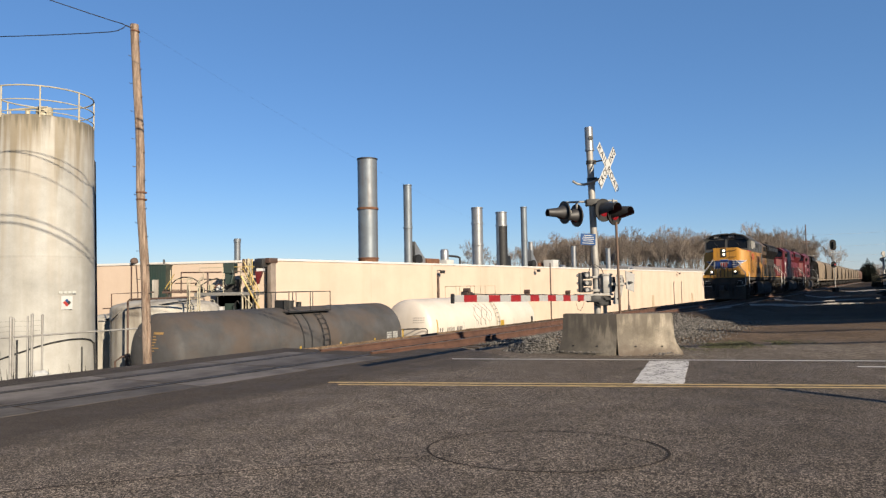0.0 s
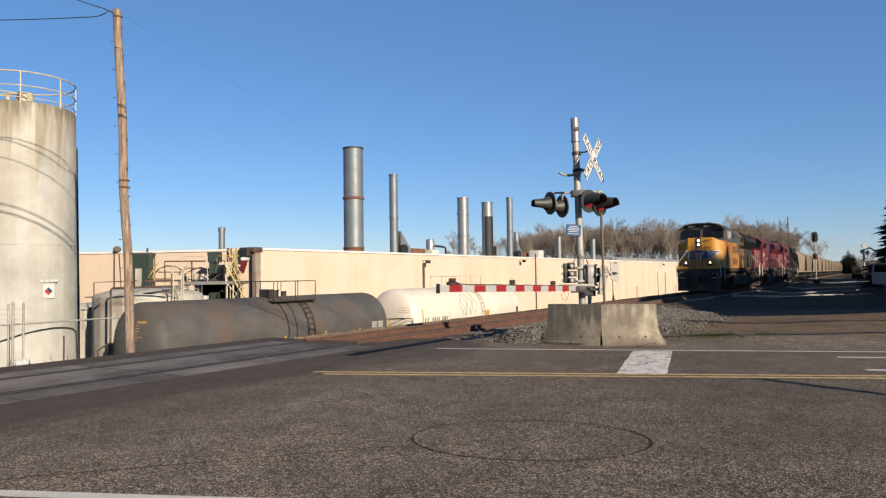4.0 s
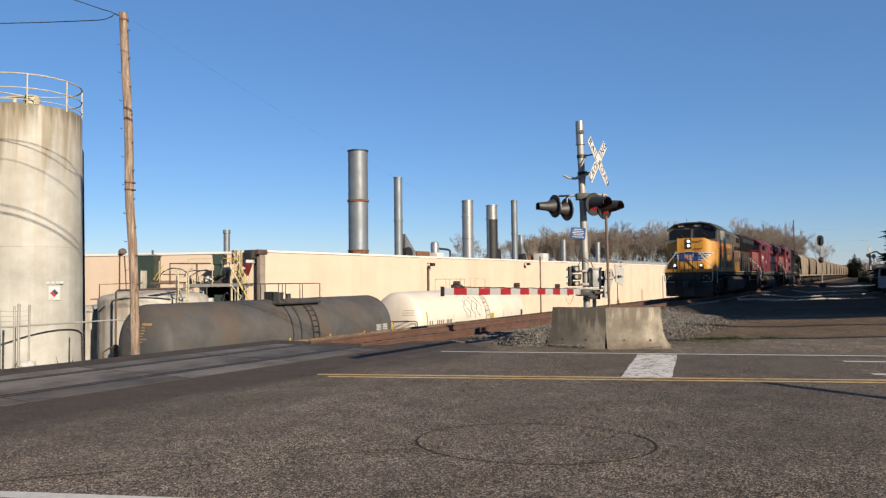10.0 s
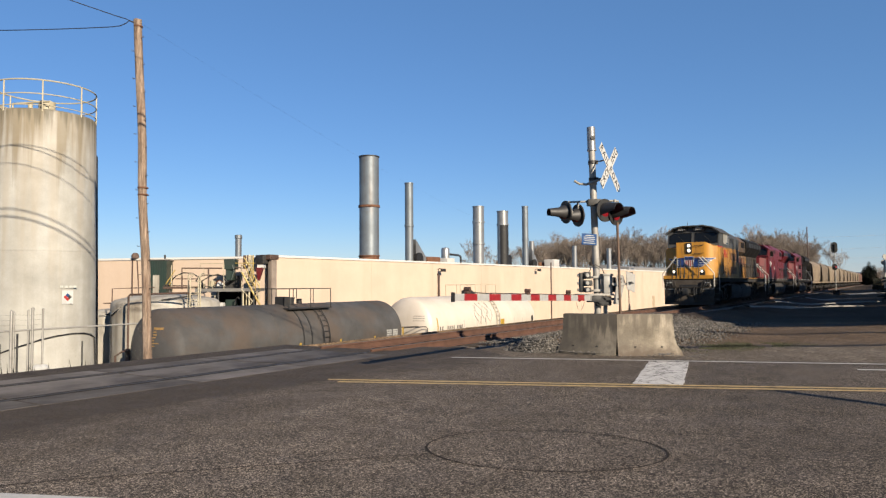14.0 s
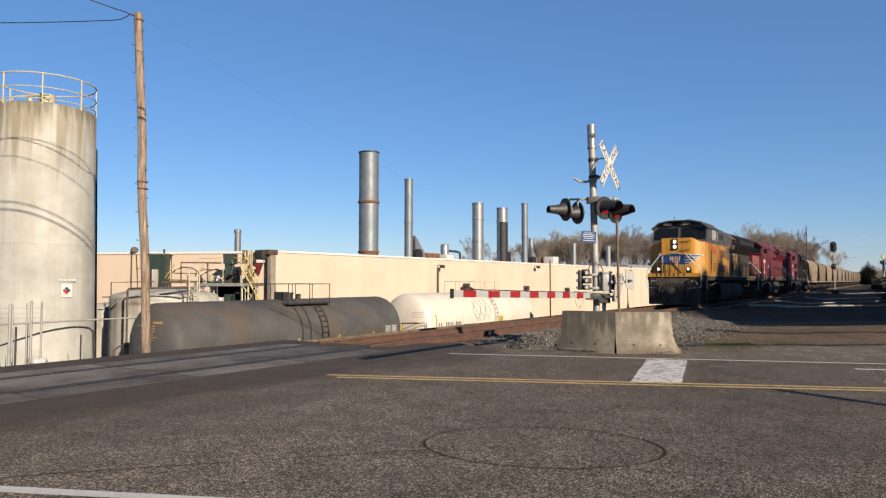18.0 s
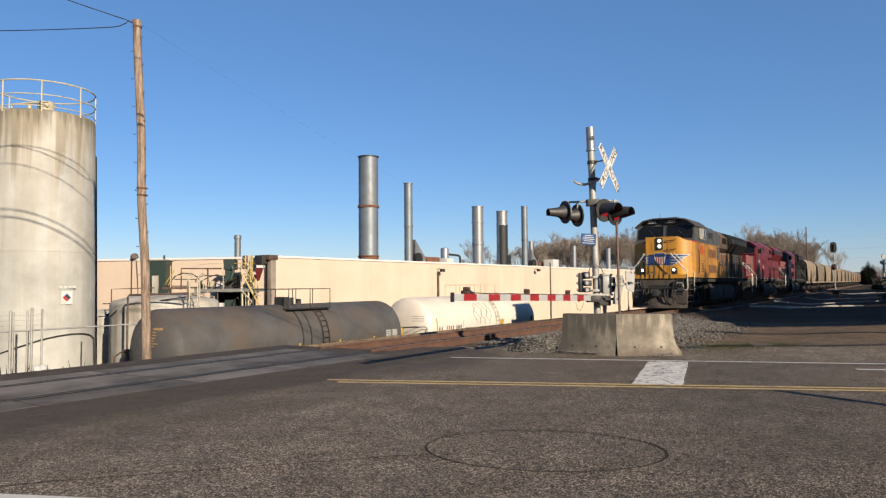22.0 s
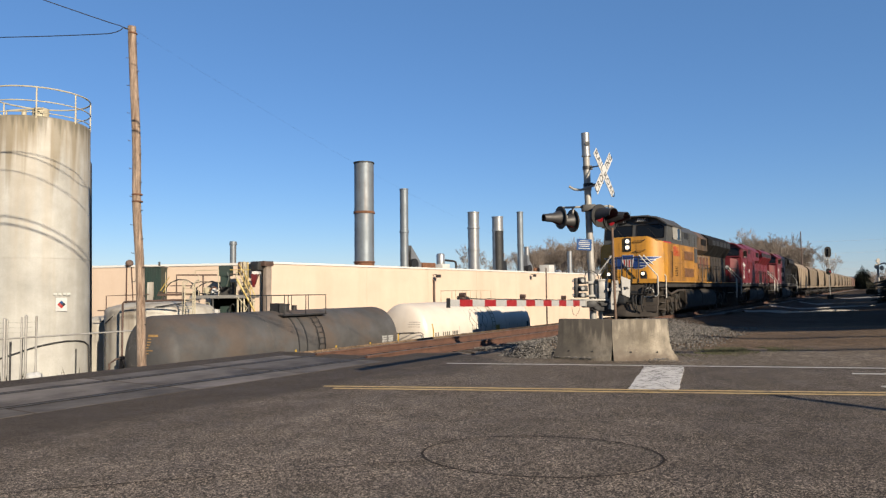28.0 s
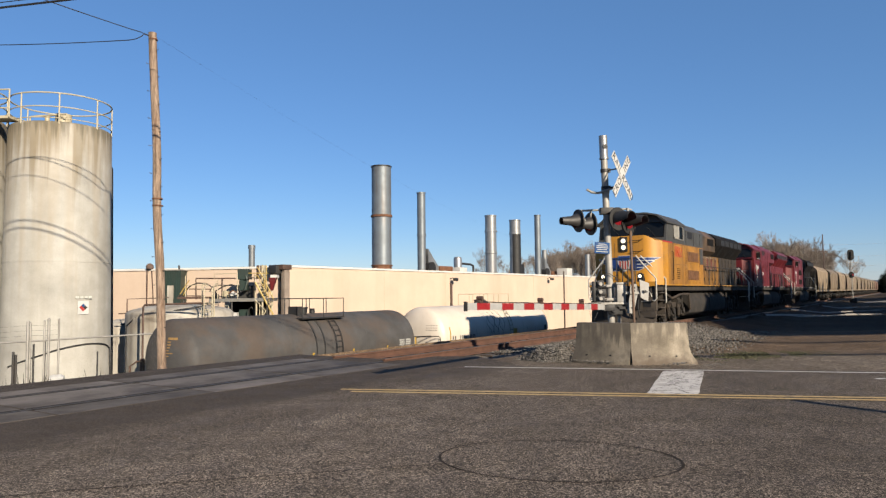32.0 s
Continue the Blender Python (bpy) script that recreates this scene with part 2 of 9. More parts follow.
def graft(m):
    """The shader of a material, its present colour, and short names to add nodes with."""
    nt = m.node_tree
    bs = nt.nodes["Principled BSDF"]
    return bs, bs.inputs["Base Color"].links[0].from_socket, nt.nodes.new, nt.links.new


def zones(m):
    """Brown dirt across the lot; farther back its shade is put into a darker grey; ragged borders between them."""
    bs, was, nn, ln = graft(m)
    tc, sep, nz = nn("ShaderNodeTexCoord"), nn("ShaderNodeSeparateXYZ"), nn("ShaderNodeTexNoise")
    nz.inputs["Scale"].default_value, nz.inputs["Detail"].default_value = 0.5, 7.0
    ln(tc.outputs["Object"], sep.inputs[0])
    ln(tc.outputs["Object"], nz.inputs["Vector"])
    wob = nn("ShaderNodeMath")
    wob.operation = "MULTIPLY_ADD"
    wob.inputs[1].default_value = 7.0
    ln(nz.outputs["Fac"], wob.inputs[0])
    ln(sep.outputs[1], wob.inputs[2])
    for y0, y1, col in ((19.7, 22.0, (0.82, 0.70, 0.585, 1)), (28.5, 32.5, (0.44, 0.455, 0.47, 1)), (88.0, 98.0, (1.1, 1.1, 1.1, 1))):
        r = nn("ShaderNodeMapRange")
        r.inputs[1].default_value, r.inputs[2].default_value = y0, y1
        ln(wob.outputs[0], r.inputs[0])
        mu = nn("ShaderNodeMix")
        mu.data_type, mu.blend_type = "RGBA", "MULTIPLY"
        mu.inputs[7].default_value = col
        ln(r.outputs[0], mu.inputs[0])
        ln(was, mu.inputs[6])
        was = mu.outputs[2]
    ln(was, bs.inputs["Base Color"])


def mottle(m, lo, hi):
    """Every loose piece of a joined mesh gets a tone of its own."""
    bs, was, nn, ln = graft(m)
    geo, r, mu = nn("ShaderNodeNewGeometry"), nn("ShaderNodeMapRange"), nn("ShaderNodeMix")
    r.inputs[3].default_value, r.inputs[4].default_value = lo, hi
    ln(geo.outputs["Random Per Island"], r.inputs[0])
    mu.data_type, mu.blend_type = "RGBA", "MULTIPLY"
    mu.inputs[0].default_value = 1.0
    ln(was, mu.inputs[6])
    ln(r.outputs[0], mu.inputs[7])
    ln(mu.outputs[2], bs.inputs["Base Color"])


def worn_band(m):
    """Smoother, tar-rich asphalt beside the crossing, fading into the coarse road."""
    bs, was, nn, ln = graft(m)
    tc, dot, nz, ad, r, mx, fine, tone = nn("ShaderNodeTexCoord"), nn("ShaderNodeVectorMath"), nn("ShaderNodeTexNoise"), nn("ShaderNodeMath"), nn("ShaderNodeMapRange"), nn("ShaderNodeMix"), nn("ShaderNodeTexNoise"), nn("ShaderNodeMapRange")
    dot.operation = "DOT_PRODUCT"
    dot.inputs[1].default_value = N
    ln(tc.outputs["Object"], dot.inputs[0])
    nz.inputs["Scale"].default_value, nz.inputs["Detail"].default_value = 0.9, 8.0
    turn = nn("ShaderNodeMapping")
    turn.inputs["Rotation"].default_value = (0, 0, -math.atan2(D.y, D.x))
    squeeze = nn("ShaderNodeMapping")
    squeeze.inputs["Scale"].default_value = (0.28, 1.3, 1.0)
    ln(tc.outputs["Object"], turn.inputs["Vector"])
    ln(turn.outputs[0], squeeze.inputs["Vector"])
    ln(squeeze.outputs[0], nz.inputs["Vector"])
    ad.operation = "MULTIPLY_ADD"
    ad.inputs[1].default_value = 3.8
    ln(nz.outputs["Fac"], ad.inputs[0])
    ln(dot.outputs["Value"], ad.inputs[2])
    for i, v in zip((1, 2, 3, 4), (-6.1, -4.5, 0.85, 0.0)):
        r.inputs[i].default_value = v
    ln(ad.outputs[0], r.inputs[0])
    fine.inputs["Scale"].default_value, fine.inputs["Detail"].default_value = 30.0, 5.0
    ln(tc.outputs["Object"], fine.inputs["Vector"])
    mu = nn("ShaderNodeMix")
    mu.data_type, mu.blend_type = "RGBA", "MULTIPLY"
    mu.inputs[0].default_value = 1.0
    mu.inputs[6].default_value = (0.038, 0.0295, 0.023, 1)
    for i, v in zip((1, 2, 3, 4), (0.3, 0.7, 0.65, 1.4)):
        tone.inputs[i].default_value = v
    ln(fine.outputs["Fac"], tone.inputs[0])
    ln(tone.outputs[0], mu.inputs[7])
    mx.data_type = "RGBA"
    ln(r.outputs[0], mx.inputs[0])
    ln(was, mx.inputs[6])
    ln(mu.outputs[2], mx.inputs[7])
    ln(mx.outputs[2], bs.inputs["Base Color"])


def darken_end(m, x0, x1, col):
    """Darkens the block towards one end, with a ragged border."""
    bs, was, nn, ln = graft(m)
    tc, sep, nz, ad, r, mx = nn("ShaderNodeTexCoord"), nn("ShaderNodeSeparateXYZ"), nn("ShaderNodeTexNoise"), nn("ShaderNodeMath"), nn("ShaderNodeMapRange"), nn("ShaderNodeMix")
    sq = nn("ShaderNodeMapping")
    sq.inputs["Scale"].default_value = (5.0, 5.0, 0.9)
    ln(tc.outputs["Object"], sq.inputs["Vector"])
    ln(sq.outputs[0], nz.inputs["Vector"])
    nz.inputs["Scale"].default_value, nz.inputs["Detail"].default_value = 1.0, 5.0
    ln(tc.outputs["Object"], sep.inputs[0])
    ad.operation = "MULTIPLY_ADD"
    ad.inputs[1].default_value = 0.7
    ln(nz.outputs["Fac"], ad.inputs[0])
    ln(sep.outputs[0], ad.inputs[2])
    for i, v in zip((1, 2, 3, 4), (x0 + 0.35, x1 + 0.35, 0.85, 0.0)):
        r.inputs[i].default_value = v
    ln(ad.outputs[0], r.inputs[0])
    mx.data_type = "RGBA"
    ln(r.outputs[0], mx.inputs[0])
    ln(was, mx.inputs[6])
    mx.inputs[7].default_value = (*col, 1)
    ln(mx.outputs[2], bs.inputs["Base Color"])


def speckle(m, cell, lo, hi):
    """Light and dark chips over the finer aggregate."""
    bs, was, nn, ln = graft(m)
    tc, vo, sep, r, mu = nn("ShaderNodeTexCoord"), nn("ShaderNodeTexVoronoi"), nn("ShaderNodeSeparateColor"), nn("ShaderNodeMapRange"), nn("ShaderNodeMix")
    vo.inputs["Scale"].default_value = cell
    ln(tc.outputs["Object"], vo.inputs["Vector"])
    ln(vo.outputs["Color"], sep.inputs[0])
    for i, v in zip((1, 2, 3, 4), (0.0, 1.0, lo, hi)):
        r.inputs[i].default_value = v
    ln(sep.outputs[1], r.inputs[0])
    mu.data_type, mu.blend_type = "RGBA", "MULTIPLY"
    mu.inputs[0].default_value = 1.0
    ln(was, mu.inputs[6])
    ln(r.outputs[0], mu.inputs[7])
    ln(mu.outputs[2], bs.inputs["Base Color"])


def splash(m, top, col):
    """Road dirt thrown up along the foot of a wall."""
    bs, was, nn, ln = graft(m)
    tc, sep, nz, ad, r, mx = nn("ShaderNodeTexCoord"), nn("ShaderNodeSeparateXYZ"), nn("ShaderNodeTexNoise"), nn("ShaderNodeMath"), nn("ShaderNodeMapRange"), nn("ShaderNodeMix")
    nz.inputs["Scale"].default_value, nz.inputs["Detail"].default_value = 7.0, 6.0
    ln(tc.outputs["Object"], nz.inputs["Vector"])
    ln(tc.outputs["Object"], sep.inputs[0])
    ad.operation = "MULTIPLY_ADD"
    ad.inputs[1].default_value = 0.5
    ln(nz.outputs["Fac"], ad.inputs[0])
    ln(sep.outputs[2], ad.inputs[2])
    for i, v in zip((1, 2, 3, 4), (0.25, 0.25 + top, 0.75, 0.0)):
        r.inputs[i].default_value = v
    ln(ad.outputs[0], r.inputs[0])
    mx.data_type = "RGBA"
    ln(r.outputs[0], mx.inputs[0])
    ln(was, mx.inputs[6])
    mx.inputs[7].default_value = (*col, 1)
    ln(mx.outputs[2], bs.inputs["Base Color"])


def lane_tone(m):
    """Lighter towards -x and darker towards +x, with a ragged border."""
    bs, was, nn, ln = graft(m)
    tc, sep, nz, ad, r, mu = nn("ShaderNodeTexCoord"), nn("ShaderNodeSeparateXYZ"), nn("ShaderNodeTexNoise"), nn("ShaderNodeMath"), nn("ShaderNodeMapRange"), nn("ShaderNodeMix")
    nz.inputs["Scale"].default_value, nz.inputs["Detail"].default_value = 0.5, 6.0
    ln(tc.outputs["Object"], nz.inputs["Vector"])
    ln(tc.outputs["Object"], sep.inputs[0])
    ad.operation = "MULTIPLY_ADD"
    ad.inputs[1].default_value = 3.0
    ln(nz.outputs["Fac"], ad.inputs[0])
    ln(sep.outputs[0], ad.inputs[2])
    for i, v in zip((1, 2, 3, 4), (-2.5, 4.5, 1.30, 0.90)):
        r.inputs[i].default_value = v
    ln(ad.outputs[0], r.inputs[0])
    mu.data_type, mu.blend_type = "RGBA", "MULTIPLY"
    mu.inputs[0].default_value = 1.0
    ln(was, mu.inputs[6])
    ln(r.outputs[0], mu.inputs[7])
    ln(mu.outputs[2], bs.inputs["Base Color"])


def cracks(m, size, width):
    """Dark cracks through brittle paint."""
    bs, was, nn, ln = graft(m)
    tc, vo, r, mx, nz, ad = nn("ShaderNodeTexCoord"), nn("ShaderNodeTexVoronoi"), nn("ShaderNodeMapRange"), nn("ShaderNodeMix"), nn("ShaderNodeTexNoise"), nn("ShaderNodeMix")
    nz.inputs["Scale"].default_value, nz.inputs["Detail"].default_value = 5.0, 4.0
    ad.data_type, ad.blend_type = "RGBA", "ADD"
    ad.inputs[0].default_value = 0.35
    ln(tc.outputs["Object"], nz.inputs["Vector"])
    ln(tc.outputs["Object"], ad.inputs[6])
    ln(nz.outputs["Color"], ad.inputs[7])
    vo.feature = "DISTANCE_TO_EDGE"
    vo.inputs["Scale"].default_value = size
    ln(ad.outputs[2], vo.inputs["Vector"])
    r.inputs[1].default_value, r.inputs[2].default_value = width * 0.5, width
    ln(vo.outputs["Distance"], r.inputs[0])
    mx.data_type = "RGBA"
    ln(r.outputs[0], mx.inputs[0])
    mx.inputs[6].default_value = (0.04, 0.035, 0.03, 1)
    ln(was, mx.inputs[7])
    ln(mx.outputs[2], bs.inputs["Base Color"])


ASPHALT = stone_mat("asphalt", [(0.024, 0.019, 0.0145), (0.074, 0.059, 0.046), (0.150, 0.120, 0.094), (0.66, 0.54, 0.425)], 98, 0.85, (0.096, 0.077, 0.060), 0.45, 0.9)
lane_tone(ASPHALT)
speckle(ASPHALT, 34, 0.66, 1.28)
worn_band(ASPHALT)
ASPHALT_SMOOTH = stone_mat("asphalt_smooth", [(0.045, 0.036, 0.029), (0.090, 0.072, 0.058), (0.16, 0.128, 0.104)], 55, 0.9, (0.078, 0.062, 0.050), 0.6, 0.35)
GRAVEL = stone_mat("gravel_ground", [(0.10, 0.082, 0.064), (0.18, 0.147, 0.115), (0.26, 0.21, 0.165), (0.42, 0.35, 0.28)], 26, 0.95, (0.155, 0.125, 0.097), 0.6, 0.8)
zones(GRAVEL)
BALLAST = stone_mat("ballast_bed", [(0.08, 0.072, 0.066), (0.17, 0.155, 0.14), (0.28, 0.26, 0.24), (0.40, 0.38, 0.35)], 15, 0.95, (0.12, 0.075, 0.05), 0.6, 1.0)
LIT_GRAVEL = stone_mat("lit_gravel", [(0.22, 0.20, 0.18), (0.36, 0.33, 0.30), (0.52, 0.48, 0.43)], 22, 0.95, (0.30, 0.27, 0.24), 0.5, 0.9)
STONE = mat("loose_stone", (0.225, 0.208, 0.188), 0.95, var=0.4, scale=9, fine=60, grain=0.3, bump=0.3)
mottle(STONE, 0.35, 1.5)
PANEL = mat("crossing_concrete", (0.228, 0.200, 0.180), 0.75, var=0.25, scale=1.2, fine=70, grain=0.22, bump=0.2, dirt=(0.075, 0.064, 0.057), dirt_amt=0.8, dirt_at=0.5, rnd=0.3)
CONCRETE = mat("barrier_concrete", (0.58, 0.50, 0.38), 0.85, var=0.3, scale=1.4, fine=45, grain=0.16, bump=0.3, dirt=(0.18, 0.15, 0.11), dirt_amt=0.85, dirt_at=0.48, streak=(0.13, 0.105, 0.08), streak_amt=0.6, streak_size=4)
# Left block's copy: stains, plus the shade of its face put into the colour.
CONCRETE_SHADED = mat("barrier_concrete_stained_shade", (0.28, 0.243, 0.188), 0.85, var=0.35, scale=2.0, fine=45, grain=0.16, bump=0.3, dirt=(0.07, 0.06, 0.05), dirt_amt=0.85, dirt_at=0.45, streak=(0.06, 0.05, 0.04), streak_amt=0.85, streak_size=5)
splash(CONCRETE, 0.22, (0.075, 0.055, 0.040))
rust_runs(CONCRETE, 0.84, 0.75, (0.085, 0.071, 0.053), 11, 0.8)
rust_runs(CONCRETE_SHADED, 0.84, 0.9, (0.040, 0.034, 0.027), 11, 0.9)
darken_end(CONCRETE_SHADED, 2.50, 3.60, (0.022, 0.019, 0.016))
SILO = mat("silo_concrete", (0.66, 0.65, 0.60), 0.8, var=0.30, scale=0.6, fine=25, grain=0.07, bump=0.08, dirt=(0.40, 0.38, 0.325), dirt_amt=0.6, dirt_at=0.5, streak=(0.40, 0.37, 0.30), streak_amt=0.45, streak_size=1.6)
rust_runs(SILO, 11.9, 10.5, (0.25, 0.215, 0.165), 2.2, 0.42)
rust_runs(SILO, 11.9, 4.2, (0.12, 0.088, 0.040), 3.4, 0.62)
rust_runs(SILO, 11.9, 1.3, (0.055, 0.048, 0.030), 5.5, 0.6)
YELLOW_LINE = mat("yellow_road_paint", (0.85, 0.59, 0.23), 0.7, var=0.3, scale=6, fine=60, grain=0.3, bump=0.2, dirt=(0.12, 0.10, 0.08), dirt_amt=0.6)
STOP_PAINT = mat("cracked_white_paint", (0.95, 0.90, 0.83), 0.7, var=0.2, scale=4, fine=60, grain=0.15, bump=0.2, dirt=(0.10, 0.085, 0.07), dirt_amt=0.9, dirt_at=0.60)
cracks(STOP_PAINT, 4.2, 0.040)
WHITE_LINE = mat("white_road_paint", (0.80, 0.77, 0.72), 0.7, var=0.2, scale=6, fine=60, grain=0.2, bump=0.2, dirt=(0.14, 0.12, 0.11), dirt_amt=0.75, dirt_at=0.60)
TAR = mat("tar_seal", (0.060, 0.049, 0.041), 0.95, var=0.3, scale=8, fine=50, bump=0.2)
RUST_RAIL = mat("rusty_rail", (0.145, 0.066, 0.040), 0.8, var=0.35, scale=3, fine=80, grain=0.25, bump=0.25)
RAIL_HEAD = mat("worn_rail_head", (0.17, 0.145, 0.125), 0.65, 0.3, var=0.3, scale=3, fine=60, bump=0.1)
TIE = mat("tie_wood", (0.10, 0.075, 0.058), 0.9, var=0.4, scale=3, fine=40, grain=0.3, bump=0.4, rnd=0.2)
POLE_WOOD = mat("pole_wood", (0.482, 0.353, 0.260), 0.9, var=0.6, scale=3.2, fine=14, grain=0.55, bump=0.7, stretch=(6, 6, 0.45), dirt=(0.19, 0.105, 0.062), dirt_amt=0.9, dirt_at=0.50)
GALV = mat("galvanised_steel", (0.52, 0.50, 0.46), 0.55, 0.2, var=0.25, scale=3, fine=40, grain=0.12, bump=0.08, dirt=(0.16, 0.13, 0.10), dirt_amt=0.45)
STACK = mat("stack_steel", (0.30, 0.345, 0.385), 0.5, 0.45, var=0.25, scale=0.7, fine=20, grain=0.12, bump=0.06, streak=(0.20, 0.115, 0.06), streak_amt=0.6, streak_size=1.9)
STACK_BRIGHT = mat("stack_bright_steel", (0.50, 0.51, 0.52), 0.4, 0.6, var=0.25, scale=0.9, fine=20, grain=0.12, bump=0.05)
RUST = mat("rust", (0.24, 0.10, 0.045), 0.85, var=0.4, scale=4, fine=40, grain=0.25, bump=0.3, dirt=(0.10, 0.05, 0.03), dirt_amt=0.6)
BLACK = mat("black_paint", (0.012, 0.012, 0.013), 0.65, var=0.3, scale=6, fine=40, bump=0.06)
WIRE = mat("cable", (0.02, 0.02, 0.022), 0.6, var=0.1, bump=0)
WHITE = mat("white_sheet", (0.78, 0.78, 0.76), 0.5, var=0.08, scale=5, fine=50, grain=0.05, bump=0.03, dirt=(0.4, 0.38, 0.35), dirt_amt=0.25)
SIGN_BLACK = mat("sign_black", (0.02, 0.02, 0.02), 0.6, var=0.1, bump=0)
SIGN_BLUE = mat("sign_blue", (0.012, 0.085, 0.27), 0.85, var=0.15, scale=6, bump=0)
RED_BAND = mat("red_reflective", (0.42, 0.022, 0.028), 0.4, var=0.15, scale=8, fine=60, bump=0.05)
WHITE_BAND = mat("white_reflective", (0.56, 0.56, 0.55), 0.45, var=0.12, scale=8, fine=60, bump=0.05)
RED_LENS = mat("red_lens", (0.17, 0.008, 0.014), 0.25, var=0.3, scale=20, fine=90, grain=0.4, bump=0.5, glow=(1, 0.02, 0.04), glow_amt=0.07)
HOOD = mat("hood_black", (0.045, 0.042, 0.042), 0.55, var=0.3, scale=6, fine=40, bump=0.05)
GREY_PLATE = mat("grey_plate", (0.50, 0.485, 0.455), 0.55, 0.2, var=0.25, scale=4, fine=50, bump=0.06, dirt=(0.2, 0.17, 0.14), dirt_amt=0.4)
CREAM = mat("cream_wall", (0.905, 0.722, 0.572), 0.85, var=0.09, scale=0.35, fine=12, grain=0.035, bump=0.1, streak=(0.66, 0.47, 0.33), streak_amt=0.28, streak_size=0.35)
RUST_CAP = mat("rusty_cap", (0.16, 0.105, 0.085), 0.8, var=0.4, scale=6, fine=30, bump=0.1, dirt=(0.30, 0.17, 0.09), dirt_amt=0.7)
ROOF_EDGE = mat("roof_edge", (0.78, 0.76, 0.72), 0.6, var=0.15, scale=0.8, fine=20, bump=0.04)
COPING = mat("white_coping", (1.0, 0.97, 0.92), 0.55, var=0.06, scale=0.8, fine=20, grain=0.03, bump=0.02)
DUCT = mat("weathered_duct", (0.40, 0.325, 0.27), 0.75, var=0.3, scale=2, fine=30, bump=0.06, dirt=(0.18, 0.13, 0.10), dirt_amt=0.6)
ROOF_GREY = mat("roof_grey", (0.36, 0.35, 0.34), 0.8, var=0.2, scale=0.4, fine=10, bump=0.05)
TANK_GREY = mat("tank_grey", (0.108, 0.106, 0.106), 0.72, 0.0, var=0.30, scale=0.9, fine=30, grain=0.1, bump=0.05, dirt=(0.150, 0.105, 0.075), dirt_amt=0.55, dirt_at=0.42)
TANK_WHITE = mat("tank_white", (0.92, 0.83, 0.72), 0.5, var=0.08, scale=0.8, fine=30, grain=0.04, bump=0.04, streak=(0.62, 0.52, 0.42), streak_amt=0.3, streak_size=0.8)
TANK_PALE = mat("tank_pale", (0.64, 0.60, 0.52), 0.7, var=0.25, scale=0.8, fine=30, grain=0.1, bump=0.06, dirt=(0.30, 0.24, 0.17), dirt_amt=0.7, dirt_at=0.52, streak=(0.16, 0.12, 0.085), streak_amt=0.7, streak_size=1.8)
YELLOW = mat("yellow_steel", (0.66, 0.46, 0.10), 0.55, var=0.25, scale=3, fine=40, bump=0.05, dirt=(0.35, 0.24, 0.10), dirt_amt=0.4)
CREAM_STEEL = mat("cream_steel", (0.68, 0.60, 0.42), 0.55, var=0.2, scale=3, fine=40, bump=0.05)
GREEN = mat("dark_green_sheet", (0.025, 0.052, 0.042), 0.5, var=0.3, scale=2, fine=30, bump=0.05)
BROWN_PIPE = mat("brown_pipe", (0.13, 0.075, 0.055), 0.6, var=0.3, scale=3, fine=40, bump=0.1)
DARK_STEEL = mat("dark_steel", (0.045, 0.045, 0.045), 0.6, 0.2, var=0.4, scale=3, fine=40, bump=0.1, dirt=(0.10, 0.07, 0.05), dirt_amt=0.5)
DECK_STEEL = mat("platform_steel", (0.33, 0.32, 0.30), 0.6, 0.3, var=0.3, scale=3, fine=40, bump=0.08)
LOCO_YELLOW = mat("loco_yellow", (0.76, 0.355, 0.035), 0.42, var=0.16, scale=1.2, fine=30, grain=0.08, bump=0.03, dirt=(0.30, 0.155, 0.04), dirt_amt=0.5, streak=(0.20, 0.105, 0.04), streak_amt=0.45, streak_size=2.2)
# Hood flank: grime, with some tree shade put into the colour as well.
LOCO_DIRT_SHADE = mat("grimy_shaded_yellow", (0.40, 0.195, 0.035), 0.55, var=0.35, scale=0.9, fine=25, grain=0.12, bump=0.04, dirt=(0.055, 0.034, 0.018), dirt_amt=0.85, dirt_at=0.42, streak=(0.018, 0.014, 0.011), streak_amt=0.9, streak_size=1.7)
LOCO_GREY = mat("loco_grey", (0.080, 0.082, 0.080), 0.6, var=0.25, scale=1.5, fine=30, bump=0.04, dirt=(0.05, 0.045, 0.04), dirt_amt=0.6)
SOOT = mat("sooty_hood", (0.014, 0.013, 0.013), 0.8, var=0.4, scale=1.2, fine=20, bump=0.05, dirt=(0.030, 0.023, 0.018), dirt_amt=0.5)
UNDER = mat("underframe_dirt", (0.040, 0.031, 0.024), 0.95, var=0.4, scale=2.5, fine=40, grain=0.2, bump=0.12, dirt=(0.018, 0.016, 0.015), dirt_amt=0.8, dirt_at=0.45)
LOCO_RED = mat("loco_red", (0.18, 0.008, 0.014), 0.5, var=0.2, scale=1.2, fine=30, grain=0.08, bump=0.03, dirt=(0.11, 0.012, 0.014), dirt_amt=0.6, streak=(0.05, 0.012, 0.012), streak_amt=0.45, streak_size=2)
PLOUGH = mat("plough_grime", (0.085, 0.067, 0.052), 0.95, var=0.4, scale=2.2, fine=40, grain=0.2, bump=0.1, dirt=(0.05, 0.04, 0.033), dirt_amt=0.8, dirt_at=0.47)
HANDRAIL = mat("white_handrail", (0.74, 0.72, 0.66), 0.5, var=0.15, scale=6, bump=0)
GLASS_DARK = mat("dark_cab_glass", (0.012, 0.014, 0.016), 0.08, var=0.2, bump=0, gloss_var=0.03)
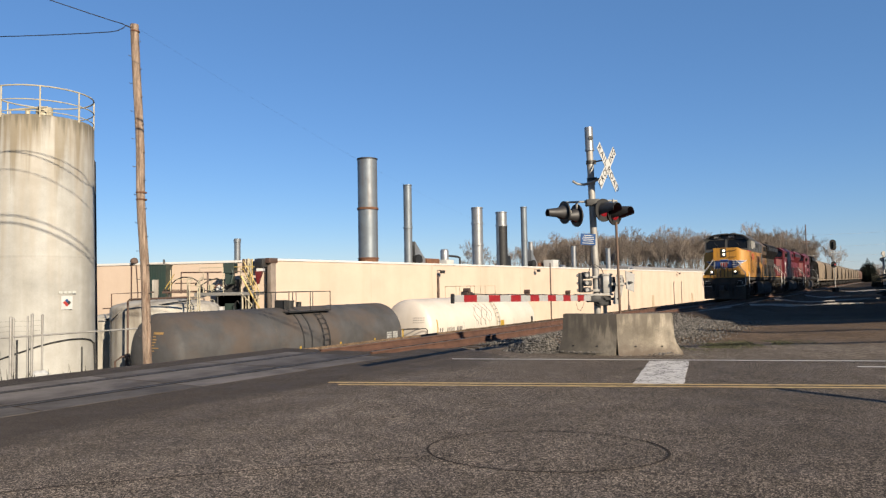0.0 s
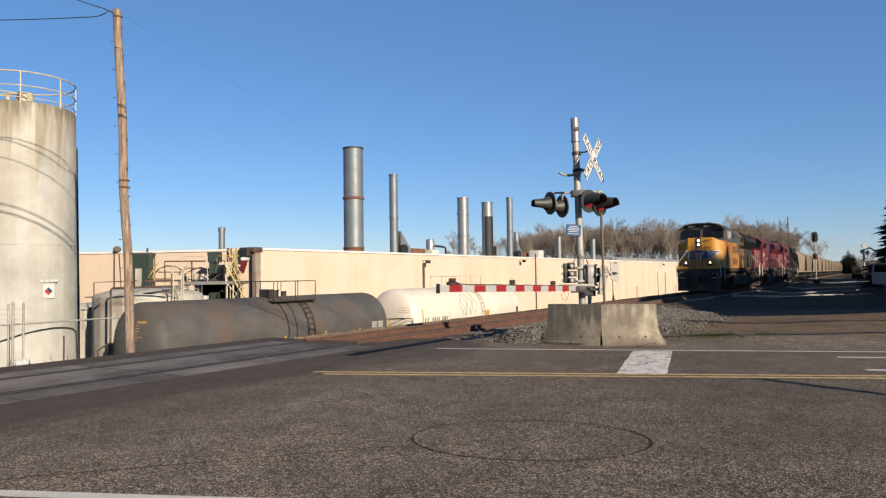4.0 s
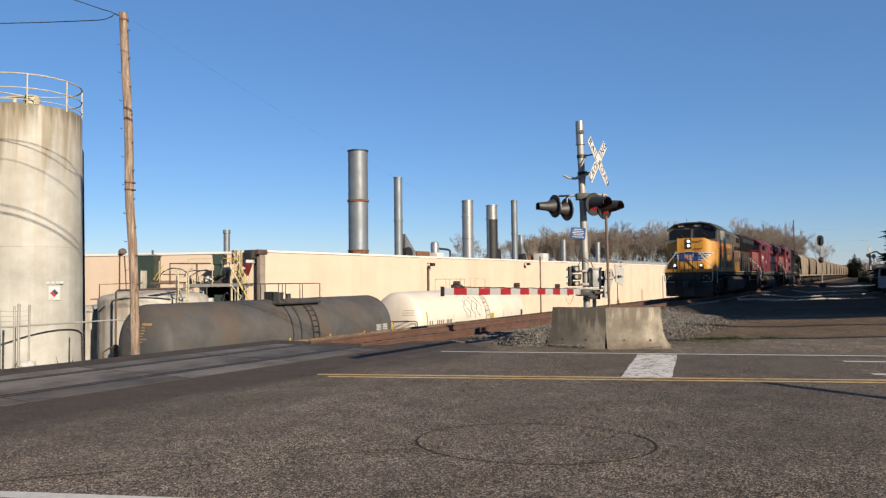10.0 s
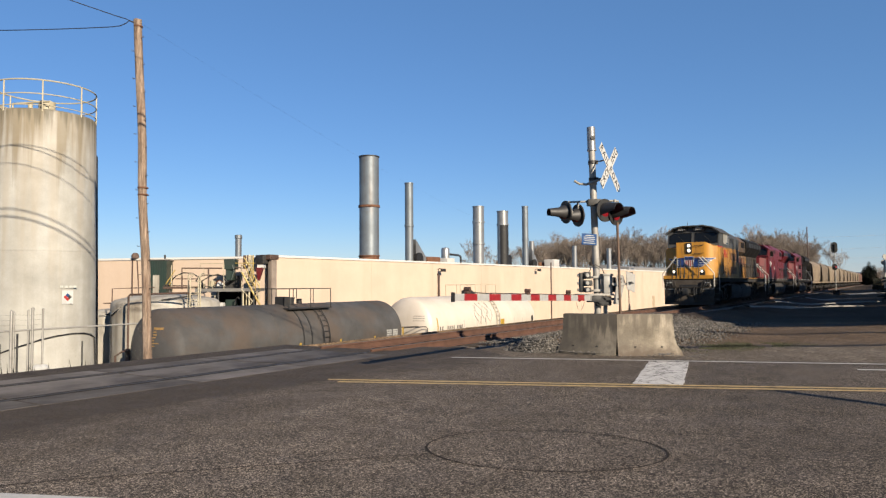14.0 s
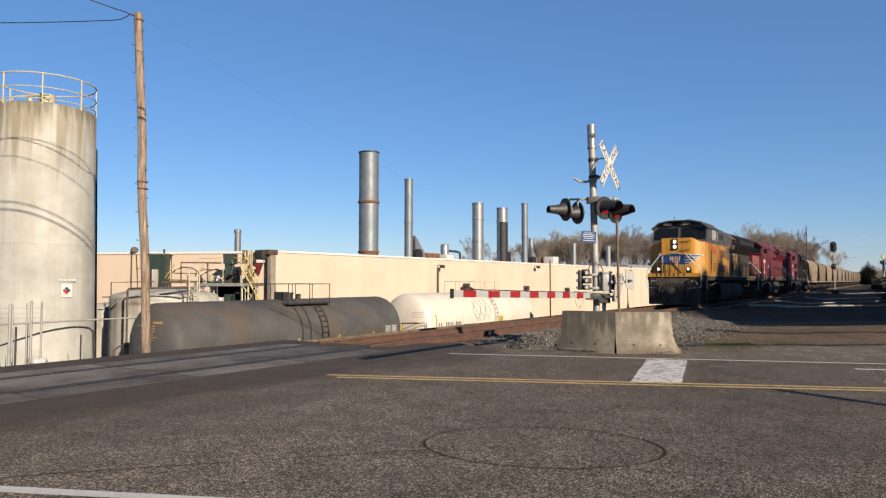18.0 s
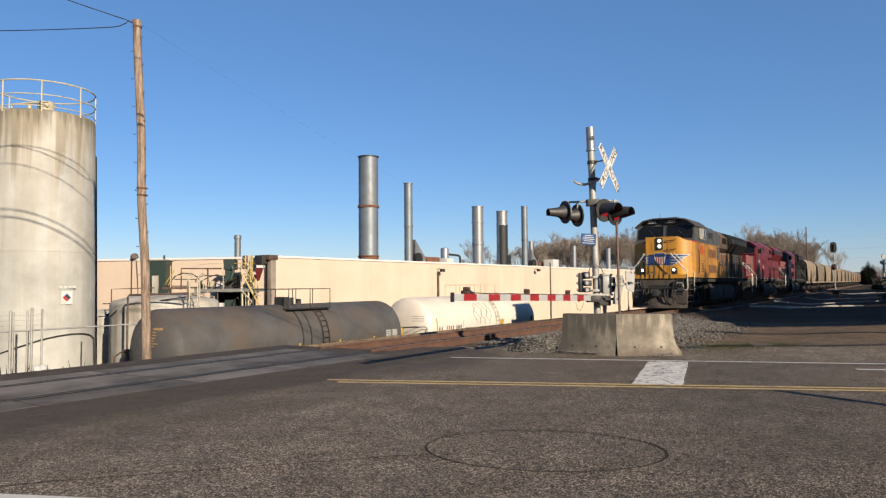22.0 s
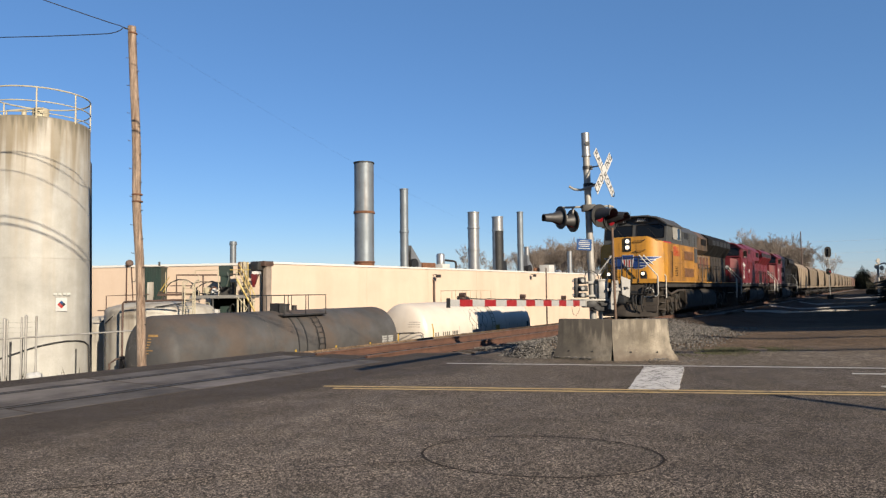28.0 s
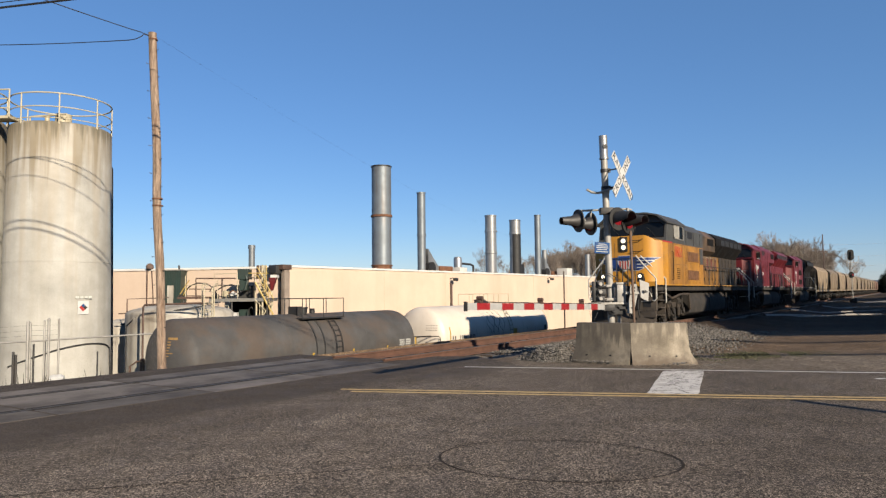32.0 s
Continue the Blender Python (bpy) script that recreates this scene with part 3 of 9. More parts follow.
for m, spec in ((ASPHALT, 0.15), (ASPHALT_SMOOTH, 0.15), (PANEL, 0.15), (GRAVEL, 0.1), (STONE, 0.2), (TAR, 0.1), (TANK_GREY, 0.3), (CREAM, 0.2)):
    m.node_tree.nodes["Principled BSDF"].inputs["Specular IOR Level"].default_value = spec
GLASS_DARK.node_tree.nodes["Principled BSDF"].inputs["Specular IOR Level"].default_value = 0.25
LAMP_GLOW = mat("lit_lamp", (0.9, 0.85, 0.7), 0.3, var=0, bump=0, grain=0, glow=(1.0, 0.84, 0.58), glow_amt=1.3)
LIVERY_BLUE = mat("livery_blue", (0.016, 0.060, 0.26), 0.45, var=0.2, scale=5, bump=0)
LIVERY_WHITE = mat("livery_white", (0.70, 0.70, 0.68), 0.5, var=0.15, scale=5, bump=0)
LIVERY_RED = mat("livery_red", (0.55, 0.035, 0.025), 0.5, var=0.2, scale=5, bump=0)
HOPPER = mat("hopper_tan", (0.36, 0.275, 0.182), 0.7, var=0.18, scale=0.7, fine=20, grain=0.1, bump=0.05, dirt=(0.22, 0.155, 0.09), dirt_amt=0.6, streak=(0.10, 0.065, 0.04), streak_amt=0.9, streak_size=1.7, rnd=0.28)
HOPPER_RED = mat("hopper_red", (0.30, 0.165, 0.115), 0.7, var=0.2, scale=0.7, fine=20, grain=0.1, bump=0.05, streak=(0.13, 0.06, 0.04), streak_amt=0.5)
BARK = mat("bare_bark", (0.33, 0.28, 0.235), 0.9, var=0.3, scale=1.0, fine=8, bump=0.1, rnd=0.22)
TWIG = mat("bare_twigs", (0.37, 0.305, 0.255), 0.9, var=0.3, scale=0.15, fine=4, bump=0, rnd=0.25)
NEEDLE = mat("conifer_needles", (0.016, 0.021, 0.013), 0.8, var=0.4, scale=0.8, fine=10, bump=0, rnd=0.2)
GRASS = mat("short_grass", (0.10, 0.100, 0.042), 0.85, var=0.4, scale=2, fine=20, bump=0)
DRY_BRUSH = mat("dry_brush", (0.15, 0.11, 0.075), 0.9, var=0.4, scale=0.5, fine=8, bump=0)
BRUSH = mat("dark_brush", (0.030, 0.031, 0.022), 0.9, var=0.4, scale=0.5, fine=8, bump=0)
HILL = mat("distant_hill", (0.19, 0.23, 0.30), 1.0, var=0.25, scale=0.01, fine=0.1, bump=0)
for m in (NEEDLE, BRUSH, SOOT, BARK, TWIG):
    m.node_tree.nodes["Principled BSDF"].inputs["Specular IOR Level"].default_value = 0.12
CASTER_GREY = mat("caster_grey", (0.30, 0.29, 0.27), 0.8, var=0.15, scale=0.5, fine=10, bump=0.05)
# ---- ground, road, crossing, track ----
def ease(t):
    t = max(0.0, min(1.0, t))
    return t * t * (3 - 2 * t)


def ground_z(s, n):
    far = 1 - ease((s - 210) / 120)
    if n < -13.1:
        return -0.05 + (YARD + 0.05) * ease((-13.1 - n) / 3.4) * far
    if s > 12.6 and -13.1 <= n < -8.6:
        return -0.42
    if s > 12 and n < 60:
        p = T(s, n)
        if p.y > 15.0 - 0.2234 * p.x + 0.2:
            hump = 0.14 * ease((-3.4 - n) / 2.2) * ease((s - 17.5) / 2.0) * (1 - ease((s - 24) / 8))
            bank = 0.30 * ease((-5.6 - n) / 2.6) * ease((s - 22) / 6) * (1 - ease((s - 120) / 40))
            dip = -0.28 * ease((p.y - 25) / 14) * (1 - ease((s - 110) / 60))
            swell = bank + dip + 0.12 * noise.noise(Vector((p.x * 0.10, p.y * 0.42, 7))) * ease((p.y - 24) / 8)
            return -0.06 + swell + hump + 0.05 * noise.noise(Vector((p.x * 0.35, p.y * 0.35, 0))) - 0.05 * ease((s - 40) / 60)
    return -0.08


S_LINES = [-2500, -900, -300, -100, -40, -15, 0, 6, 9, 11, 12, 12.5, 12.7] + [13 + 0.75 * i for i in range(48)] + [50 + 3 * i for i in range(34)] + [160, 180, 210, 230, 260, 290, 330, 420, 700, 1500, 3200]
N_LINES = [-2500, -800, -250, -90, -45, -30, -24, -20, -17.5, -16.5, -15.8, -15, -14.3, -13.7, -13.3, -13.1, -13.0, -12.0, -9.5, -8.65, -8.55, -8.2] + [-7.6 + 0.75 * i for i in range(30)] + [16, 19, 23, 28, 36, 50, 90, 250, 800, 2500]
bm = bmesh.new()
grid = [[bm.verts.new(T(s, n + bend(s), ground_z(s, n))) for n in N_LINES] for s in S_LINES]
for i in range(len(S_LINES) - 1):
    for j in range(len(N_LINES) - 1):
        bm.faces.new((grid[i][j], grid[i + 1][j], grid[i + 1][j + 1], grid[i][j + 1]))
setting("ground", bm, GRAVEL, "bare brown gravel ground falling to a lower yard", "ground", smooth=True)

bm = slab(bmesh.new(), [(70, -0.76), (1.35, 14.60), (1.05, 15.62), (0.42, 17.0), T(14.0, -9.75), T(12.9, -9.75), T(12.9, -13.15), T(-90, -13.15), (70, -70)], -0.3, 0.0)
setting("road", bm, ASPHALT, "worn grey-brown chip-seal asphalt road", "road")
bm = bmesh.new()
for a, b, c, e in (((-30, -13.1), (12.8, -13.1), (12.8, -12.24), (-30, -12.24)),):
    k = 60
    top = [T(a[0] + (b[0] - a[0]) * i / k, a[1]) for i in range(k + 1)]
    low = [T(e[0] + (c[0] - e[0]) * i / k, e[1] + (c[1] - e[1]) * i / k) for i in range(k + 1)]
    low = [p + N * (0.55 * noise.noise(p * 0.8) + 0.25 * noise.noise(p * 2.7)) if e[1] > -12 else p for p in low]
    tv, lv = [bm.verts.new(p + V(0, 0, 0.004)) for p in top], [bm.verts.new(p + V(0, 0, 0.004)) for p in low]
    for i in range(k):
        bm.faces.new((tv[i], tv[i + 1], lv[i + 1], lv[i]))
setting("asphalt_patch", bm, ASPHALT_SMOOTH, "darker smooth asphalt beside the crossing panels", "road")


def stripe(name, a, b, width, material, label, z=0.008):
    a, b = Vector((*a, 0)), Vector((*b, 0))
    u = (b - a).normalized()
    w = Vector((-u.y, u.x, 0)) * width / 2
    k = max(2, int((b - a).length / 0.8))
    bm = bmesh.new()
    left, right = [], []
    for i in range(k + 1):
        p = a.lerp(b, i / k)
        j1, j2 = 0.10 * width * noise.noise(p * 3.1), 0.10 * width * noise.noise(p * 3.7 + Vector((9, 0, 0)))
        left.append(bm.verts.new(p + w * (1 + j1 / width * 2) + Vector((0, 0, z))))
        right.append(bm.verts.new(p - w * (1 + j2 / width * 2) + Vector((0, 0, z))))
    for i in range(k):
        bm.faces.new((right[i], right[i + 1], left[i + 1], left[i]))
    return setting(name, bm, material, label, "road marking")


stripe("yellow_line", (-1.85, 11.27), (64, -0.10), 0.11, YELLOW_LINE, "worn double yellow centre line")
stripe("yellow_line", (-1.65, 11.00), (64, -0.37), 0.11, YELLOW_LINE, "worn double yellow centre line")
stripe("edge_line", (0.14, 14.52), (60, 1.15), 0.12, WHITE_LINE, "thin white edge line along the road")
stripe("edge_line", (-26, 8.77), (30, -0.15), 0.13, WHITE_LINE, "thin white edge line along the road")
stripe("lane_line", (6.98, 12.05), (9.4, 11.5), 0.15, WHITE_LINE, "short white lane dash")
stripe("lane_line", (6.50, 10.47), (8.8, 9.98), 0.17, WHITE_LINE, "short white lane dash")
STOP = [Vector((*c, 0)) for c in ((2.77, 10.53), (3.49, 10.43), (4.60, 13.40), (3.88, 13.52))]
edge = [STOP[i].lerp(STOP[(i + 1) % 4], f / k) for i, k in enumerate((8, 26, 8, 26)) for f in range(k)]
bm = slab(bmesh.new(), [(p.x + 0.022 * noise.noise(p * 5) + 0.012 * noise.noise(p * 14), p.y + 0.02 * noise.noise(p * 6 + V(5, 0, 0))) for p in edge], 0.0, 0.007)
setting("stop_bar", bm, STOP_PAINT, "wide white stop bar with worn cracked paint", "road marking")
bm = bmesh.new()
loop = [(0.895 + 1.07 * math.cos(a), 6.50 + 0.80 * math.sin(a) - 0.09 * math.cos(a)) for a in [2 * math.pi * i / 64 for i in range(64)]]
inner, outer = [], []
for x, y in loop:
    k = 0.011 * (1 + 0.5 * noise.noise(Vector((x * 4, y * 4, 0))))
    ux, uy = (x - 0.895) / 1.07, (y - 6.5) / 0.8
    inner.append(bm.verts.new((x - ux * k, y - uy * k, 0.005)))
    outer.append(bm.verts.new((x + ux * k, y + uy * k, 0.005)))
for i in range(64):
    j = (i + 1) % 64
    bm.faces.new((inner[i], outer[i], outer[j], inner[j]))
setting("detector_loop", bm, TAR, "dark tar-sealed round saw cut in the asphalt", "road marking")
stripe("saw_cut", (-0.10, 6.35), (-3.0, 5.55), 0.020, TAR, "dark tar-sealed saw cut in the asphalt", z=0.005)
stripe("saw_cut", (-3.0, 5.55), (-7.5, 3.9), 0.020, TAR, "dark tar-sealed saw cut in the asphalt", z=0.005)

# track: rails, ties, ballast
RAIL = [(-0.075, -0.18), (0.075, -0.18), (0.07, -0.16), (0.012, -0.14), (0.012, -0.045), (0.037, -0.035), (0.037, 0.0), (-0.037, 0.0), (-0.037, -0.035), (-0.012, -0.045), (-0.012, -0.14), (-0.07, -0.16)]
TRACK_LIFT = 0.06
RAIL_STEPS = [12.4, 17, 22, 26, 30, 34, 38, 42, 46, 50, 60, 90, 200, 500, 900]


def swept(bm, outline, steps):
    """An outline of (y, z) pairs drawn along the track and round its bend."""
    rows = [[bm.verts.new((s, y - bend(s), z)) for y, z in outline] for s in steps]
    k = len(outline)
    for a, b in zip(rows, rows[1:]):
        for i in range(k):
            bm.faces.new((a[i], b[i], b[(i + 1) % k], a[(i + 1) % k]))
    bm.faces.new(rows[0])
    bm.faces.new(rows[-1][::-1])
    return bm


track = tagged(new("railway_track"), "single railway track with rusty rails on ballast", "track", kind="structure")
track.matrix_basis = along(0, TRACK, 0.0)
for y in (-0.755, 0.755):
    bm = swept(bmesh.new(), [(y + a, b + TRACK_LIFT) for a, b in RAIL], RAIL_STEPS)
    rail = part("rail", bm, RUST_RAIL, track, "rust-brown steel rail", smooth=False)
    bm = swept(bmesh.new(), [(y + a, b + TRACK_LIFT) for a, b in ((-0.033, 0.0), (0.033, 0.0), (0.033, 0.004), (-0.033, 0.004))], RAIL_STEPS)
    part("rail_head", bm, RAIL_HEAD, rail, "worn running surface", smooth=False)
    part("sunken_rail", prism(bmesh.new(), [(y + a, b + 0.006) for a, b in RAIL], -90, 12.4), DARK_STEEL, track, "dull dark rail sunk in the road", smooth=False)
tie_me = mesh_of("tie", box(bmesh.new(), -0.11, 0.11, -1.3, 1.3, -0.18, 0, bev=0.015), False)
tie_me.materials.append(TIE)
for i in range(70):
    t = new("tie", tie_me)
    t.parent = track
    t.matrix_basis = pose(13.0 + 0.55 * i, random.uniform(-0.04, 0.04) - bend(13.0 + 0.55 * i), TRACK_LIFT - 0.185, 0, 0, random.uniform(-1.5, 1.5))
bm = bmesh.new()
for i in range(280):
    y = -bend(51.6 + 0.55 * i)
    box(bm, 51.6 + 0.55 * i, 51.82 + 0.55 * i, y - 1.3, y + 1.3, TRACK_LIFT - 0.36, TRACK_LIFT - 0.185)
tagged(part("far_ties", bm, TIE, track, "far wooden ties", smooth=False), kind="stuff")
bm = bmesh.new()
rows = []
for i in range(160):
    s = 12.6 + (0.25 * i if i < 100 else 25 + (i - 100) ** 2 * 0.17)
    row = []
    for n, z in ((-2.4, -0.42), (-1.75, -0.16), (-0.9, -0.15), (-0.5, -0.17), (0.5, -0.17), (0.9, -0.15), (1.9, -0.13), (2.6, -0.02)):
        z -= 0.12 * (1 - ease((s - 16.5) / 1.8)) if n > 1.2 else 0.0
        row.append(bm.verts.new(T(s, TRACK + n + bend(s), z + 0.035 * noise.noise(Vector((s * 1.3, n * 1.9, 3))))))
    rows.append(row)
for a, b in zip(rows, rows[1:]):
    for j in range(len(a) - 1):
        bm.faces.new((a[j], b[j], b[j + 1], a[j + 1]))
setting("ballast", bm, BALLAST, "grey crushed-stone ballast bed", "ballast", smooth=True)

# loose stones beside the rails and round the barrier
bm = bmesh.new()
rs = random.Random(4)
for i in range(26000):
    if i % 3:
        s, n = rs.triangular(15.0, 30, 20), rs.triangular(-9.4, -3.9, -6.4)
    else:
        s, n = rs.uniform(16.5, 27), rs.uniform(-9.6, -8.2)
    if rs.random() > (s - 15.2) / 2.4:
        continue
    p = T(s, n)
    if p.y < 15.35 - 0.2234 * p.x:
        continue
    r = rs.uniform(0.012, 0.036)
    base = ground_z(s, n) if n > -8.5 else -0.09
    q = Euler((rs.uniform(0, 6), rs.uniform(0, 6), rs.uniform(0, 6))).to_matrix()
    pts = [Vector(c) * r * rs.uniform(0.6, 1.15) for c in ((1, 0, 0), (-1, 0, 0), (0, 1, 0), (0, -1, 0), (0, 0, 0.8), (0, 0, -0.8))]
    v = [bm.verts.new(q @ c + p + Vector((0, 0, base + r * 0.55))) for c in pts]
    for a, b, c in ((0, 2, 4), (2, 1, 4), (1, 3, 4), (3, 0, 4), (2, 0, 5), (1, 2, 5), (3, 1, 5), (0, 3, 5)):
        bm.faces.new((v[a], v[b], v[c]))
for i in range(900):
    f = rs.random()
    p = Vector((2.2, 15.95, 0)).lerp(Vector((3.7, 15.1, 0)), f * 2) if f < 0.5 else Vector((3.7, 15.1, 0)).lerp(Vector((5.4, 14.9, 0)), f * 2 - 1)
    p -= Vector((0.1, 1, 0)) * (abs(rs.gauss(0.0, 0.28)) - 0.04)
    if noise.noise(p * 1.7) < -0.05:
        continue
    r = rs.uniform(0.008, 0.024)
    v = [bm.verts.new(Vector(c) * r * rs.uniform(0.6, 1.2) + p + Vector((0, 0, r * 0.3))) for c in ((1, 0, 0), (-1, 0, 0), (0, 1, 0), (0, -1, 0), (0, 0, 0.9))]
    for a, b, c in ((0, 2, 4), (2, 1, 4), (1, 3, 4), (3, 0, 4)):
        bm.faces.new((v[a], v[b], v[c]))
tagged(part("loose_ballast", bm, STONE, smooth=False), "scattered grey crushed stones beside the rails", "stones", "", "stuff")

# bank of crushed stone heaped against the end of the barrier
def heap_z(x, y):
    d = -0.842 * (x - 2.53) - 0.54 * (y - 15.84)
    k = -0.54 * (x - 2.53) + 0.842 * (y - 15.84)
    rise = 0.42 * (1 - ease(d / 0.85) if d > 0 else 1 - ease(-d / 0.3)) * ease((k + 0.25) / 0.6) * (1 - ease((k - 0.7) / 1.1)) * ease((y - 15.62) / 0.45)
    return -0.13 + rise + 0.04 * noise.noise(Vector((x * 3, y * 3, 1)))


bm = bmesh.new()
grid = [[bm.verts.new((0.9 + 0.09 * i, 15.7 + 0.09 * j, heap_z(0.9 + 0.09 * i, 15.7 + 0.09 * j) - (0.5 if 0.9 + 0.09 * i > 2.62 + 0.543 * (0.09 * j - 0.14) else 0.0))) for j in range(34)] for i in range(22)]
for i in range(21):
    for j in range(33):
        bm.faces.new((grid[i][j], grid[i + 1][j], grid[i + 1][j + 1], grid[i][j + 1]))
for i in range(6000):
    x, y = rs.triangular(1.0, 2.75, 2.2), rs.uniform(15.5, 17.6)
    if x > 2.52 + 0.543 * (y - 15.84):
        continue
    r = rs.uniform(0.014, 0.040)
    z = heap_z(x, y)
    if z < -0.10 and rs.random() < 0.6:
        continue
    v = [bm.verts.new(Vector(c) * r * rs.uniform(0.6, 1.15) + V(x, y, z + r * 0.4)) for c in ((1, 0.2, 0.1), (-1, -0.2, 0.2), (0.2, 1, 0), (-0.2, -1, 0.2), (0, 0.1, 0.9), (0.1, 0, -0.8))]
    for a, b, c in ((0, 2, 4), (2, 1, 4), (1, 3, 4), (3, 0, 4), (2, 0, 5), (1, 2, 5), (3, 1, 5), (0, 3, 5)):
        bm.faces.new((v[a], v[b], v[c]))
tagged(part("ballast_heap", bm, STONE, smooth=False), "bank of grey crushed stone beside the barrier", "stones", "", "stuff")

# low pale strips that paint sunlit streaks across the lot, climbing the track bank
W_AXIS, W_SIDE = Vector((-SUN_Y, SUN_X, 0)), Vector((SUN_X, SUN_Y, 0))
bm = bmesh.new()
for c, long, wide, n0 in ((-27.3, 14, 0.24, -8.3), (-31.9, 16, 0.24, -8.3), (-39.6, 9, 0.45, -8.3), (-54.0, 22, 2.0, -7.5)):
    s = (c - W_SIDE.dot(N) * n0) / W_SIDE.dot(D)
    start, rows = T(s, n0), []
    k = int(long / 0.4)
    for i in range(k + 1):
        f = i / k
        p = start + W_AXIS * (long * f) + W_SIDE * (0.5 * noise.noise(Vector((f * 3, c, 0))))
        half = wide * (0.35 + 0.65 * min(1.0, (1 - f) * 2.2)) * (0.8 + 0.5 * noise.noise(Vector((f * 9, c, 5))))
        row = []
        for q, h in ((-1.0, -0.06), (-0.5, 0.05), (0.0, 0.09), (0.5, 0.05), (1.0, -0.06)):
            v = p + W_SIDE * (half * q)
            sv, nv = v.dot(D), v.dot(N)
            row.append(bm.verts.new(v + Vector((0, 0, ground_z(sv, nv - bend(sv)) + h + 0.02 * noise.noise(v * 2.3)))))
        rows.append(row)
    for a, b in zip(rows, rows[1:]):
        for j in range(4):
            bm.faces.new((a[j], a[j + 1], b[j + 1], b[j]))
tagged(part("gravel_windrow", bm, LIT_GRAVEL), "low pale stone strips on the lot, sunlit streaks put into colour", "gravel", "", "stuff")

# strip of grass at the road's edge, in front of the lot
bm = bmesh.new()
rs = random.Random(5)
for i in range(9000):
    x = rs.triangular(5.3, 9.4, 6.1)
    y = 16.9 + 0.42 * (x - 6.5) + rs.gauss(0.0, 0.42)
    if noise.noise(Vector((x * 1.6, y * 1.6, 2))) < -0.12:
        continue
    h, a = rs.uniform(0.012, 0.045), rs.uniform(0, 6.28)
    w = 0.009
    dx, dy = math.cos(a) * w, math.sin(a) * w
    t = (rs.uniform(-0.03, 0.03), rs.uniform(-0.03, 0.03))
    z = ground_z(x * D.x + y * D.y, x * N.x + y * N.y)
    bm.faces.new([bm.verts.new(c) for c in ((x - dx, y - dy, z - 0.02), (x + dx, y + dy, z - 0.02), (x + t[0], y + t[1], z + h))])
tagged(part("grass_strip", bm, GRASS, smooth=False), "thin patchy green grass at the road edge", "grass", "", "stuff")

# dry weeds at the foot of the fence
bm = bmesh.new()
for i in range(900):
    s, n = rs.uniform(-1, 8), rs.gauss(-13.75, 0.22)
    p = T(s, n)
    h, a = rs.uniform(0.08, 0.32), rs.uniform(0, 6.28)
    z = ground_z(s, n)
    dx, dy = math.cos(a) * 0.012, math.sin(a) * 0.012
    bm.faces.new([bm.verts.new(c) for c in ((p.x - dx, p.y - dy, z), (p.x + dx, p.y + dy, z), (p.x + rs.uniform(-0.1, 0.1), p.y + rs.uniform(-0.1, 0.1), z + h))])
tagged(part("dry_weeds", bm, BRUSH, smooth=False), "dry straw-coloured weeds along the bank", "weeds", "", "stuff")

# dark strips along the sunken rails put the flangeway gaps' shade into colour
bm = bmesh.new()
for y in (-0.755, 0.755):
    box(bm, -60, 12.2, y - 0.112, y - 0.040, -0.01, 0.0055, along(0, TRACK, 0))
    box(bm, -60, 12.2, y + 0.040, y + 0.112, -0.01, 0.0055, along(0, TRACK, 0))
setting("flangeway", bm, TAR, "dark strips painting the shaded flangeway gaps beside the sunken rails", "crossing")

# precast crossing panels
crossing = tagged(new("crossing_surface"), "grey precast concrete panels between and beside the rails", "crossing", kind="structure")
crossing.matrix_basis = along(0, TRACK, 0)
for y0, y1 in ((-1.53, -0.83), (-0.67, 0.67), (0.83, 1.47)):
    me = mesh_of("crossing_panel", box(bmesh.new(), 0.03, 2.40, y0, y1, -0.15, 0.004, bev=0.001), False)
    me.materials.append(PANEL)
    for i in range(15):
        p = new("crossing_panel", me)
        p.parent = crossing
        p.matrix_basis = pose(12.1 - 2.43 * (i + 1), 0, random.uniform(-0.001, 0.002))
